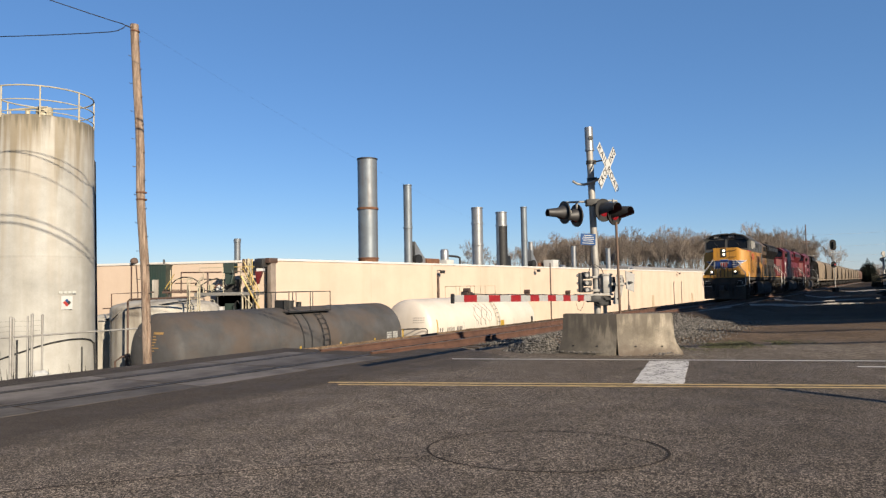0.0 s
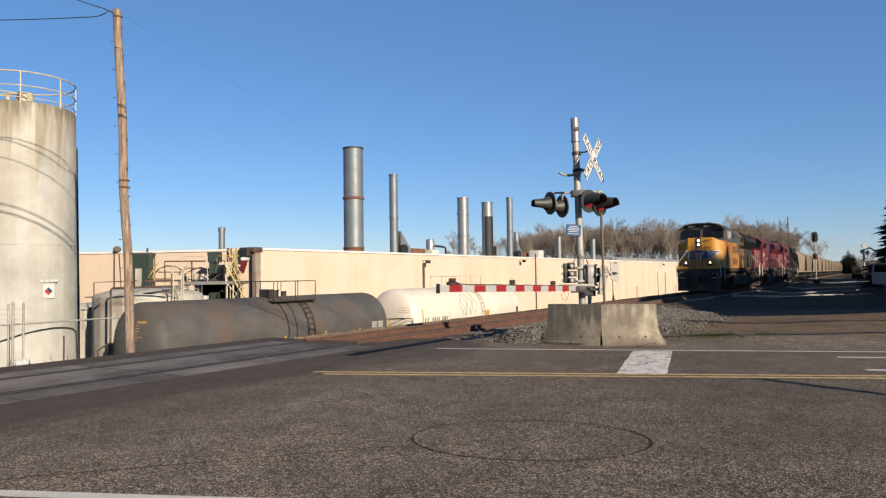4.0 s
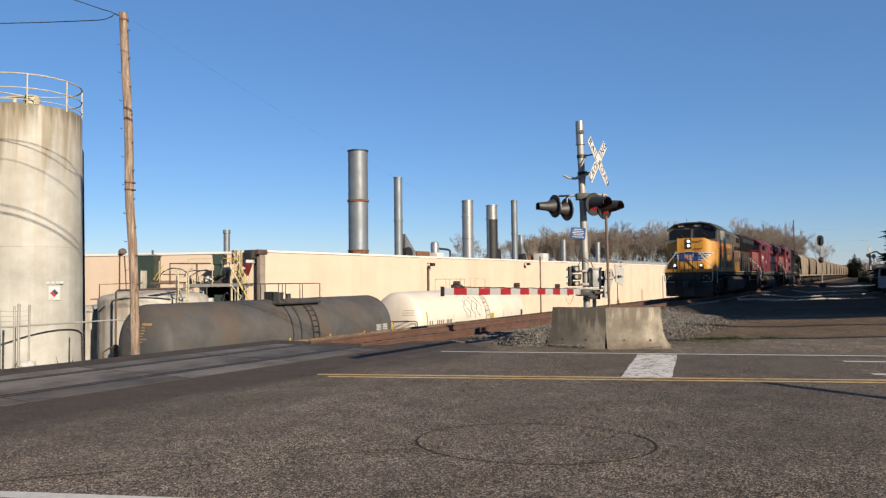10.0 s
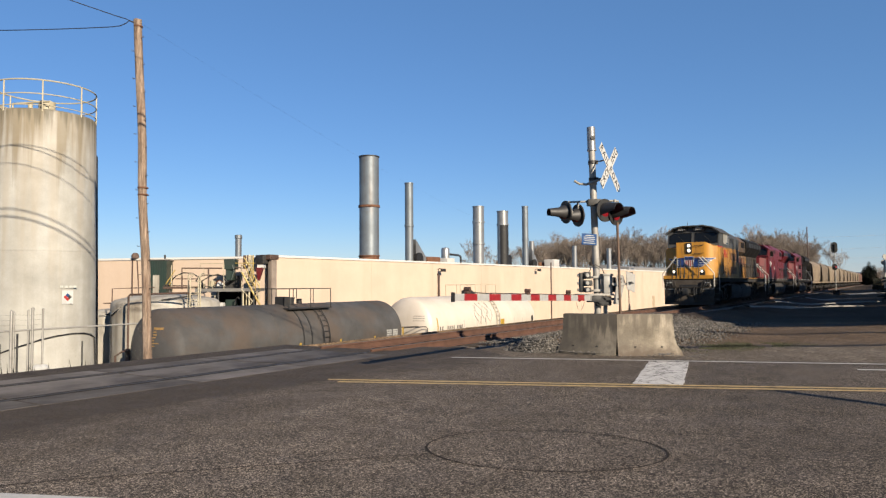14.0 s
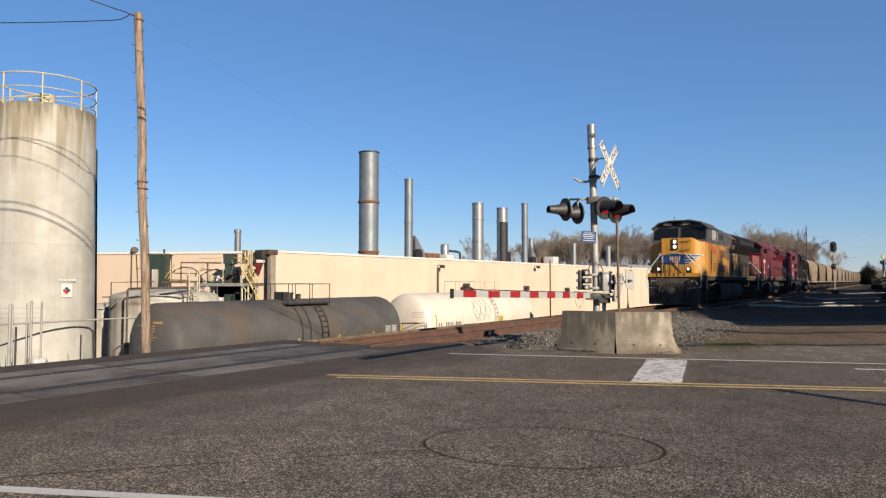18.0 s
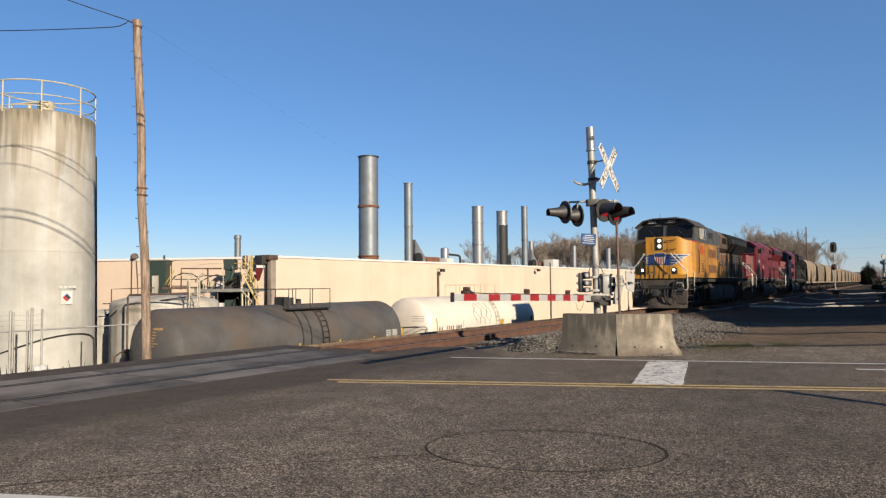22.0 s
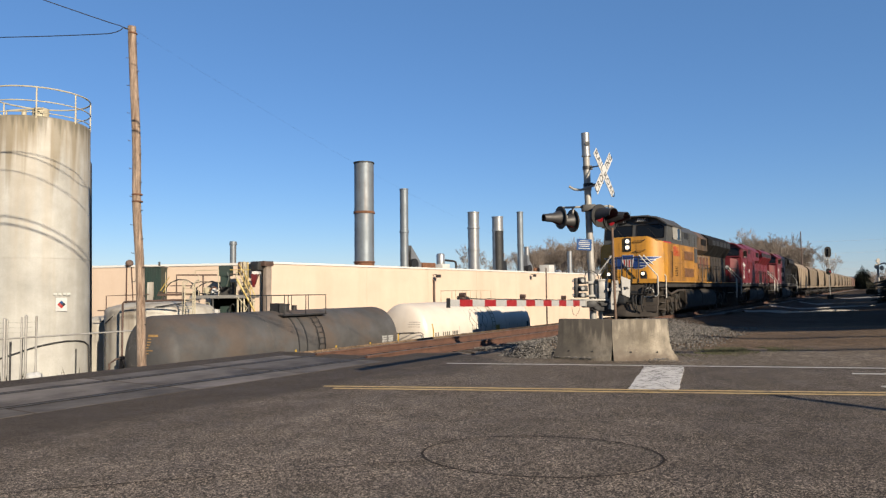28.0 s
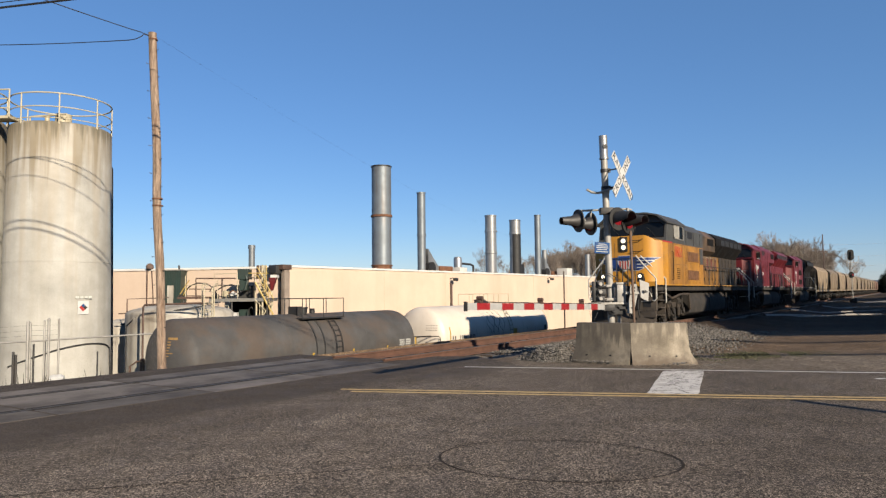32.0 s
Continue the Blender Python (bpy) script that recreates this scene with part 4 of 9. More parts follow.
# ---- crossing barrier, signal mast, gate ----
def barrier_block(name, a, b, open_end, label):
    """A jersey block with its face from a to b; the outer end flares like the face."""
    a, b = Vector((*a, 0)), Vector((*b, 0))
    u = (b - a).normalized()
    w = Vector((-u.y, u.x, 0))
    ln = (b - a).length
    prof = [(0.0, -0.08), (0.0, 0.05), (0.045, 0.12), (0.095, 0.22), (0.13, 0.34), (0.165, 0.60), (0.185, 0.82), (0.20, 0.84)]
    bm = bmesh.new()
    rows = []
    for off, z in prof:
        foot = 0.14 * (1 - (1 - min(1.0, max(0.0, z) / 0.34)) ** 1.7) + 0.05 * z
        e0, e1 = (foot * 0.55, 0.012) if open_end == "a" else (0.012, foot)
        if off == 0.20:
            e0, e1 = e0 + 0.006, e1 + 0.006
        k = 7
        row = []
        for i in range(k + 1):
            row.append(a + u * (e0 + (ln - e0 - e1) * i / k) + w * off)
        back = 0.62 - off
        for i in range(k, -1, -1):
            row.append(a + u * (e0 + (ln - e0 - e1) * i / k) + w * back)
        rows.append([bm.verts.new(Vector((p.x + 0.006 * noise.noise(p * 5), p.y + 0.006 * noise.noise(p * 4.3), z - 0.02))) for p in row])
    for r0, r1 in zip(rows, rows[1:]):
        for i in range(len(r0)):
            j = (i + 1) % len(r0)
            bm.faces.new((r0[i], r0[j], r1[j], r1[i]))
    top = rows[-1]
    h = len(top) // 2
    for i in range(h - 1):
        bm.faces.new((top[i], top[i + 1], top[-i - 2], top[-i - 1]))
    ob = single(name, bm, CONCRETE_SHADED if open_end == "a" else CONCRETE, label, "barrier", group="barrier blocks")
    for f, z in ((0.28, 0.13), (0.68, 0.13)):
        p = a + u * ln * f + w * 0.018
        part("lifting_hole", cyl(bmesh.new(), p + Vector((0, 0, z)) + w * 0.018, p + Vector((0, 0, z)) + w * 0.08, 0.016, seg=10), BLACK, ob, "dark round lifting hole")
    return ob


barrier_block("concrete_barrier", (2.50, 15.84), (3.665, 15.207), "a", "stained concrete barrier block with drip marks, shaded face put into colour")
barrier_block("concrete_barrier", (3.70, 15.19), (5.06, 15.03), "b", "weathered concrete barrier block, sunlit face put into a paler colour")

mast = thing("crossing_signal", "silver railroad crossing signal with flashers and crossbuck", "crossing signal", pose(3.70, 17.0, 0, 0, -1.2, 0))
part("mast", cyl(bmesh.new(), (0, 0, -0.1), (0, 0, 4.72), 0.082, seg=20), GALV, mast, "dirty galvanised steel mast")
bm = cyl(bmesh.new(), (0, 0, 4.72), (0, 0, 5.28), 0.100, seg=20)
cyl(bm, (0, 0, 4.70), (0, 0, 4.74), 0.112, seg=20)
cap = part("mast_sleeve", bm, STACK_BRIGHT, mast, "bright top sleeve")
part("sleeve_port", cyl(bmesh.new(), (0.02, -0.09, 5.0), (0.022, -0.112, 5.0), 0.055, seg=14), BLACK, cap, "dark oval opening")
# concrete foundation and base casting
bm = box(bmesh.new(), -0.22, 0.22, -0.22, 0.22, -0.1, 0.12, bev=0.02)
cyl(bm, (0, 0, 0.12), (0, 0, 0.5), 0.13, 0.10, 16)
part("base_casting", bm, DARK_STEEL, mast)

# crossbuck, turned towards traffic from the far right
FACE = pose(0.266, -0.59, 4.19, 0, 0, 53)   # local -y is the painted side
for k, (tilt, word, dy) in enumerate(((45, "CROSSING", 0.0), (-45, "RAILROAD", -0.012))):
    bm = bmesh.new()
    box(bm, -0.66, 0.66, dy - 0.004, dy + 0.004, -0.112, 0.112, bev=0.0)
    blade = part("crossbuck_blade", bm, WHITE, mast, "white reflective blade lettered " + word.lower(), smooth=False)
    blade.matrix_basis = FACE @ pose(0, 0, 0, 0, -tilt, 0)
    if k == 0:
        for txt, x in (("CRO", -0.40), ("ING", 0.44), ("SS", 0.0)):
            lettering("lettering", txt, 0.235, SIGN_BLACK, blade, pose(x, dy - 0.006, 0, 90, 0, 0), 0.002, spread=1.25)
    else:
        for txt, x in (("RAIL", -0.37), ("ROAD", 0.37)):
            lettering("lettering", txt, 0.235, SIGN_BLACK, blade, pose(x, dy - 0.006, 0, 90, 0, 0), 0.002, spread=1.2)
for z in (4.42, 4.0):
    bm = bmesh.new()
    tube(bm, [(0, 0, z), (0.10, -0.10, z), (0.25, -0.57, z - 0.04)], 0.018)
    cyl(bm, (0, 0, z - 0.04), (0, 0, z + 0.04), 0.10, seg=16)
    box(bm, 0.06, 0.13, -0.06, 0.0, z - 0.05, z + 0.05)
    part("crossbuck_bracket", bm, DARK_STEEL, mast)
bm = tube(bmesh.new(), [(-0.46, -0.05, 3.98), (-0.34, -0.06, 3.90), (-0.18, -0.06, 3.88), (0.0, -0.10, 3.93), (0.16, -0.09, 3.99)], 0.03, 8)
cyl(bm, (0, 0, 3.87), (0, 0, 3.99), 0.10, seg=16)
part("bell_bracket", bm, GALV, mast, "grey curved bracket")
# flasher cross-arm
bm = tube(bmesh.new(), [(-0.70, -0.02, 3.45), (-0.66, -0.02, 3.47), (0.5, -0.02, 3.47), (0.60, -0.02, 3.45)], 0.026, 8)
cyl(bm, (-0.66, -0.02, 3.47), (-0.66, -0.02, 3.33), 0.03)
cyl(bm, (-0.38, -0.02, 3.47), (-0.38, -0.02, 3.30), 0.03)
cyl(bm, (0.28, -0.05, 3.5), (0.28, -0.05, 3.28), 0.03)
cyl(bm, (0.50, -0.04, 3.5), (0.50, -0.04, 3.25), 0.03)
part("cross_arm", bm, GALV, mast, "grey flasher cross-arm")
part("junction_box", box(bmesh.new(), -0.16, 0.16, -0.13, 0.09, 3.36, 3.52, bev=0.02), DARK_STEEL, mast, "dark junction box")


def flasher(x, y, z, turn, tilt=0, wrap=47, slim=1.0):
    """A flasher unit: round target, lamp housing, lens and long hood; local +x is where it shines."""
    m = pose(x, y, z, 0, tilt, turn)
    bm = bmesh.new()
    cyl(bm, m @ V(-0.015, 0, 0), m @ V(0.015, 0, 0), 0.275, seg=28)
    t = part("flasher_target", bm, BLACK, mast, "black round flasher target")
    bm = bmesh.new()
    revolve(bm, [(0.0, -0.17), (0.06, -0.165), (0.10, -0.12), (0.115, -0.02), (0.115, 0.0)], 18, m @ pose(0, 0, 0, 0, 90, 0))
    part("lamp_housing", bm, GREY_PLATE, t, "grey lamp housing")
    bm = bmesh.new()
    revolve(bm, [(0.152, 0.018), (0.13, 0.030), (0.06, 0.042), (0.0, 0.046)], 18, m @ pose(0, 0, 0, 0, 90, 0))
    part("lens", bm, RED_LENS, t, "red glass lens")
    bm = bmesh.new()
    k, rows = 20, []
    for j, (xx, r) in enumerate(((0.012, 0.185), (0.20, 0.175 * slim), (0.46, 0.150 * slim))):
        lo = 10 - wrap if j == 0 else (18 - wrap if j == 1 else 40 - wrap)
        for dr in (0.0, -0.008):
            rows.append([bm.verts.new(m @ V(xx, (r + dr) * math.cos(a), (r + dr) * math.sin(a))) for a in [radians(lo + (180 - 2 * lo) * i / k) for i in range(k + 1)]])
    for a, b in ((0, 2), (2, 4), (3, 1), (5, 3), (4, 5)):
        for i in range(k):
            bm.faces.new((rows[a][i], rows[a][i + 1], rows[b][i + 1], rows[b][i]))
    part("hood", bm, HOOD, t, "long black visor hood")


flasher(-0.70, -0.10, 3.22, 200, 2, 76, 0.68)
flasher(-0.38, 0.06, 3.15, 202, 2, 76, 0.68)
flasher(0.20, -0.28, 3.22, -58, 2)
flasher(0.50, -0.10, 3.14, -50, 2)
# blue notice plate
bm = box(bmesh.new(), -0.19, 0.19, -0.006, 0.006, -0.135, 0.135)
plate = part("notice_plate", bm, SIGN_BLUE, mast, "small blue emergency notice plate", smooth=False)
plate.matrix_basis = pose(-0.17, -0.13, 2.55, 0, 4, 12)
bm = bmesh.new()
for z, w in ((0.092, 0.10), (0.048, 0.14), (0.006, 0.15), (-0.038, 0.12), (-0.090, 0.15)):
    box(bm, -w, w, -0.010, -0.006, z - 0.008, z + 0.008)
part("printed_lines", bm, WHITE_BAND, plate, "unreadable pale print", smooth=False)

# gate mechanism
gate = thing("crossing_gate", "lowered crossing gate with red and white striped arm", "crossing gate", pose(3.70, 17.0, 0))
part("motor_box", box(bmesh.new(), 0.08, 0.29, -0.24, 0.14, 1.25, 1.70, bev=0.025), GREY_PLATE, gate, "pale grey gate motor housing")
part("motor_lid", box(bmesh.new(), 0.06, 0.31, -0.26, 0.16, 1.67, 1.72, bev=0.015), GALV, gate, "pale housing lid")
# A black block puts the shade of the slot into colour.
part("housing_gap", box(bmesh.new(), 0.295, 0.38, -0.20, 0.06, 1.28, 1.64), BLACK, gate, "black block painting the shaded gap beside the housing", smooth=False)
relay = part("relay_frame", box(bmesh.new(), -0.46, -0.37, -0.14, 0.04, 1.28, 1.75, bev=0.012), DARK_STEEL, gate, "dark bracket with grey caps")
for z0, z1, x1 in ((1.60, 1.77, -0.21), (1.43, 1.57, -0.17), (1.28, 1.40, -0.20)):
    part("relay_cap", box(bmesh.new(), -0.37, x1, -0.20, 0.02, z0, z1, bev=0.02), DARK_STEEL, relay, "dark metal cap")
    part("cap_end", cyl(bmesh.new(), (-0.30, -0.20, (z0 + z1) / 2), (-0.30, -0.25, (z0 + z1) / 2), 0.05, 0.04, 14), GREY_PLATE, relay, "round grey end")
    part("relay_knob", cyl(bmesh.new(), (-0.46, -0.06, (z0 + z1) / 2), (-0.51, -0.06, (z0 + z1) / 2), 0.035, seg=10), GALV, relay)
# conduits, brackets and a cable loop round the mechanism
part("conduit", tube(bmesh.new(), [(-0.24, -0.16, 1.76), (-0.20, -0.18, 1.88), (-0.08, -0.14, 1.94), (0.08, -0.12, 1.84), (0.14, -0.06, 1.70)], 0.011, 6), DARK_STEEL, gate, "dark bent conduit")
part("conduit", tube(bmesh.new(), [(-0.62, -0.50, 1.05), (-0.58, -0.46, 0.90), (-0.50, -0.40, 0.86), (-0.44, -0.36, 0.95), (-0.40, -0.34, 1.06)], 0.004, 5), WIRE, gate, "thin cable loop under the arm")
for z in (1.64, 1.32):
    part("clamp_band", box(bmesh.new(), -0.20, 0.12, -0.13, -0.07, z - 0.03, z + 0.03, bev=0.008), GALV, gate, "steel clamp bracket")
    for x in (-0.16, 0.10):
        part("clamp_bolt", cyl(bmesh.new(), (x, -0.13, z), (x, -0.16, z), 0.018, seg=8), DARK_STEEL, gate)
part("mounting_plate", box(bmesh.new(), -0.58, 0.32, -0.24, -0.10, 1.20, 1.25, bev=0.01), GALV, gate, "long grey mounting plate")
part("plate_gusset", prism(bmesh.new(), [(-0.22, 1.20), (-0.12, 1.20), (-0.12, 1.06)], -0.50, -0.46), DARK_STEEL, gate, smooth=False)
bm = bmesh.new()
cyl(bm, (0.0, -0.10, 1.08), (0.0, -0.28, 1.08), 0.12, seg=24)
box(bm, -0.10, 0.27, -0.20, 0.0, 0.96, 1.19, bev=0.02)
cyl(bm, (0.0, -0.28, 1.08), (0.0, -0.33, 1.08), 0.07, seg=18)
box(bm, -0.34, 0.0, -0.34, -0.22, 1.05, 1.20, bev=0.02)
part("drive_hub", bm, BLACK, gate, "dark drive hub")
# slab counterweights hung behind the hub
for pts, y, holes in (([(0.39, 1.68), (0.53, 1.68), (0.57, 1.53), (0.44, 0.98), (0.29, 1.01), (0.36, 1.40)], -0.30, ((0.47, 1.59), (0.47, 1.51), (0.40, 1.12))), ([(0.58, 1.78), (0.80, 1.69), (0.77, 1.27), (0.60, 1.35)], -0.38, ())):
    bm = bmesh.new()
    lo, hi = [bm.verts.new((x, y, z)) for x, z in pts], [bm.verts.new((x, y + 0.045, z)) for x, z in pts]
    for i in range(len(pts)):
        j = (i + 1) % len(pts)
        bm.faces.new((lo[i], lo[j], hi[j], hi[i]))
    bm.faces.new(lo)
    bm.faces.new(hi[::-1])
    cw = part("counterweight", bm, GREY_PLATE, gate, "pale grey slab counterweight", smooth=False)
    for x, z in holes:
        part("bolt_hole", cyl(bmesh.new(), (x, y - 0.004, z), (x, y + 0.01, z), 0.022, seg=10), BLACK, cw, "dark bolt hole")
    if not holes:
        part("bolt", cyl(bmesh.new(), (0.69, y - 0.05, 1.50), (0.69, y, 1.50), 0.03, seg=10), DARK_STEEL, cw, "dark centre bolt")
        part("bolt", cyl(bmesh.new(), (0.64, y - 0.02, 1.52), (0.75, y - 0.02, 1.49), 0.012, seg=6), DARK_STEEL, cw)
part("counterweight_bar", box(bmesh.new(), 0.26, 0.74, -0.34, -0.28, 1.44, 1.50), GALV, gate, smooth=False)
part("counterweight_bar", box(bmesh.new(), -0.05, 0.40, -0.28, -0.22, 1.09, 1.15), DARK_STEEL, gate, smooth=False)
bm = bmesh.new()
cyl(bm, (0.16, -0.02, 0), (0.16, -0.02, 1.0), 0.05, seg=14)
part("support_post", bm, GALV, gate)
# arm of alternating bands, from the hub to the tip over the lane
ROOT, TIP = Vector((-0.28, -0.36, 1.15)), Vector((0.14 - 3.70, 10.96 - 17.0, 1.298))
arm_dir = (TIP - ROOT).normalized()
arm_len = (TIP - ROOT).length
am = Matrix.Translation(ROOT) @ arm_dir.to_track_quat("X", "Z").to_matrix().to_4x4()
bm = box(bmesh.new(), -0.25, 0.02, -0.03, 0.03, -0.075, 0.075)
arm = part("arm", bm, GALV, gate, "grey arm socket", smooth=False)
arm.matrix_basis = am
band = arm_len / 14.72
for i in range(15):
    h = 0.066 - 0.012 * i / 15
    bm = box(bmesh.new(), i * band, min(arm_len, (i + 1) * band) - 0.001, -0.022, 0.022, -h, h)
    part("band", bm, RED_BAND if i % 2 else WHITE_BAND, arm, "dark red reflective band" if i % 2 else "grey-white reflective band", smooth=False)
bm = box(bmesh.new(), arm_len, arm_len + 0.02, -0.03, 0.03, -0.075, 0.075)
part("tip_cap", bm, DARK_STEEL, arm, smooth=False)
for x in (arm_len * 0.93, arm_len * 0.56, arm_len * 0.22):
    bm = box(bmesh.new(), x - 0.06, x + 0.06, -0.035, 0.035, 0.055, 0.10, bev=0.012)
    cyl(bm, (x, -0.05, 0.13), (x, 0.05, 0.13), 0.038, seg=14)
    part("gate_lamp", bm, BROWN_PIPE, arm, "small brown gate lamp")
bm = tube(bmesh.new(), [(x, 0.0, 0.070 + 0.004 * math.sin(x * 9)) for x in [arm_len * i / 40 for i in range(1, 39)]], 0.009, 5)
part("lamp_cable", bm, WIRE, arm)

post = thing("sign_post", "thin rust-brown steel post beside the crossing signal", "sign post", pose(4.12, 16.55, 0, 0, -0.8, 0))
part("post", cyl(bmesh.new(), (0, 0, -0.1), (0, 0, 2.92), 0.031, seg=12), mat("rusty_post", (0.20, 0.125, 0.085), 0.8, var=0.35, scale=5, fine=40, bump=0.15, dirt=(0.14, 0.07, 0.04), dirt_amt=0.6), post)

# ---- wooden pole with step spikes, and the lines over the road ----
PB, PT = Vector((-8.41, 20.5, -4.32)), Vector((-8.99, 20.5, 9.37))
pole = thing("utility_pole", "bare weathered wooden utility pole with climbing spikes", "utility pole")
bm = bmesh.new()
k, seg, rows = 26, 18, []
for i in range(k + 1):
    c = PB.lerp(PT, i / k) + Vector((0.02 * math.sin(i * 0.7), 0.015 * math.sin(i * 1.1), 0))
    r = 0.128 - 0.012 * i / k
    rows.append([bm.verts.new(c + Vector((math.cos(a), math.sin(a), 0)) * r * (1 + 0.05 * noise.noise(Vector((math.cos(a) * 2, math.sin(a) * 2, i * 0.4))))) for a in [2 * math.pi * j / seg for j in range(seg)]])
for a, b in zip(rows, rows[1:]):
    for j in range(seg):
        bm.faces.new((a[j], a[(j + 1) % seg], b[(j + 1) % seg], b[j]))
bm.faces.new(rows[-1])
part("shaft", bm, POLE_WOOD, pole)
for i in range(22):
    c = PB.lerp(PT, 0.33 + 0.03 * i)
    side = 1 if i % 2 else -1
    part("step_spike", tube(bmesh.new(), [c + V(side * 0.11, -0.06, 0), c + V(side * 0.175, -0.08, 0.0), c + V(side * 0.18, -0.08, 0.03)], 0.010, 5), DARK_STEEL, pole)
for f in (0.62, 0.635, 0.985):
    bm = bmesh.new()
    c = PB.lerp(PT, f)
    cyl(bm, c - V(0, 0, 0.018), c + V(0, 0, 0.018), 0.192 - 0.063 * f, seg=18)
    part("iron_band", bm, RUST, pole, "dark iron band")


def sag(a, b, drop, k=24):
    a, b = Vector(a), Vector(b)
    return [a.lerp(b, i / k) - Vector((0, 0, drop * 4 * (i / k) * (1 - i / k))) for i in range(k + 1)]


LINE = Vector((3.39, -0.69, 0)).normalized()
for x, y, z, r in ((-10.74, 16.6, 8.6, 0.026), (-10.74, 16.52, 8.93, 0.022), (-12.05, 18.6, 9.6, 0.012)):
    o = Vector((x, y, z))
    single("overhead_cable", tube(bmesh.new(), sag(o - LINE * 30, o + LINE * 40, 0.0, 8), r, 6), WIRE, "thick black overhead cable along the road", "cable", group="overhead cables")
# one wire that loops round at the pole top, and a hair-thin one over the yard
LOOP = [(-9.63, 20.3, 9.09), (-9.42, 20.3, 9.12), (-9.24, 20.3, 9.2), (-9.17, 20.3, 9.28), (-9.27, 20.3, 9.33), (-9.56, 20.3, 9.42)]
bm = tube(bmesh.new(), sag((-27.6, 22.5, 10.85), LOOP[0], 0.42, 24) + LOOP[1:-1] + sag(LOOP[-1], (-27.6, 10.4, 15.7), 0.55, 24), 0.014, 5)
part("wire_bracket", tube(bmesh.new(), [PT + V(0, 0, -0.12), (-9.12, 20.38, 9.27), (-9.17, 20.3, 9.28)], 0.02, 6), DARK_STEEL, pole, "small iron wire bracket")
single("service_wire", bm, WIRE, "thin dark service wire looped at the pole top", "wire", group="service wires")
single("service_wire", tube(bmesh.new(), sag(PT + V(0.1, 0, -0.12), (18.4, 96.8, 6.57), 1.85, 30), 0.0014, 5), WIRE, "hair-thin service wire from the pole top", "wire", group="service wires")
# ---- the lower yard: silos, tanks, fence ----
def silo(name, x, y, r, top, label, rail_mat):
    ob = thing(name, label, "silo", pose(x, y, YARD))
    h = top - YARD
    bm = revolve(bmesh.new(), [(0.02, -0.1), (r, -0.1), (r * 0.93, h - 0.12), (r * 0.925, h - 0.05), (r * 0.90, h), (0, h + 0.3)], 56)
    part("shell", bm, SILO, ob, "stained pale concrete shell")
    bm = revolve(bmesh.new(), [(r * 0.95, h - 5.3), (r * 0.96 + 0.01, h - 5.29), (r * 0.96 + 0.01, h - 5.22), (r * 0.95, h - 5.21)], 56)
    part("hoop", bm, SILO, ob)
    rr = r * 0.92
    for z, rad in ((h + 1.07, 0.028), (h + 0.55, 0.022), (h + 0.12, 0.018)):
        part("guard_rail", tube(bmesh.new(), [(rr * math.cos(a), rr * math.sin(a), z) for a in [2 * math.pi * i / 40 for i in range(40)]], rad, 6, True), rail_mat, ob, "cream pipe guard rail")
    for i in range(8):
        a = 2 * math.pi * (i + 0.6) / 8
        part("rail_post", cyl(bmesh.new(), (rr * math.cos(a), rr * math.sin(a), h - 0.1), (rr * math.cos(a), rr * math.sin(a), h + 1.09), 0.028, seg=8), rail_mat, ob)
    bm = cyl(bmesh.new(), (0.3, -0.4, h), (0.3, -0.4, h + 0.55), 0.3, seg=18)
    cyl(bm, (-0.7, 0.2, h), (-0.7, 0.2, h + 0.7), 0.09, seg=10)
    tube(bm, [(-0.9, -0.6, h + 0.1), (-0.9, -0.6, h + 0.45), (0.7, -0.9, h + 0.45), (0.7, -0.9, h + 0.1)], 0.04, 8)
    part("roof_fittings", bm, CREAM_STEEL, ob, "hatch and pipes on the roof")
    return ob


SX, SY, SR = -15.68, 27.5, 1.97
silo("storage_silo", SX, SY, SR, 8.12, "tall stained pale concrete storage silo with roof railing", CREAM_STEEL)
silo("storage_silo", -19.36, 26.47, 1.97, 8.33, "second pale concrete storage silo beside the first", CREAM_STEEL)
bm = box(bmesh.new(), SX - 2.9, SX - 0.95, SY - 1.8, SY - 1.15, 8.22, 8.32)
for z, q in ((9.3, 0.03), (8.95, 0.025), (8.6, 0.025)):
    tube(bm, [(SX - 2.9, SY - 1.83, z), (SX - 0.95, SY - 1.83, z)], q)
for x in (-2.9, -2.2, -1.65, -0.95):
    cyl(bm, (SX + x, SY - 1.83, 8.26), (SX + x, SY - 1.83, 9.32), 0.03, seg=8)
box(bm, SX - 2.0, SX - 1.75, SY - 1.78, SY - 1.6, 8.32, 9.15)
single("silo_catwalk", bm, CREAM_STEEL, "yellow steel catwalk bridging the two silo roofs", "catwalk")
# hazard placard on the silo
pl = thing("hazard_placard", "white placard with a dark blue and red diamond on the silo", "placard", pose(SX + 1.61, SY - 1.09, 1.12, 0, 0, 50))
part("plate", box(bmesh.new(), -0.20, 0.20, -0.008, 0.008, -0.25, 0.25), WHITE, pl, smooth=False)
for dx, dz, mt in ((0, 0.075, SIGN_BLUE), (-0.075, 0, LIVERY_RED), (0.075, 0, SIGN_BLACK), (0, -0.075, LIVERY_RED)):
    p = part("diamond_field", box(bmesh.new(), -0.052, 0.052, -0.012, -0.008, -0.052, 0.052), mt, pl, smooth=False)
    p.matrix_basis = pose(dx, 0, dz, 0, 45, 0)
bm = bmesh.new()
for x in (-0.28, -0.12, 0.05, 0.2):
    box(bm, x, x + 0.12, -0.008, 0.0, 0.34, 0.43)
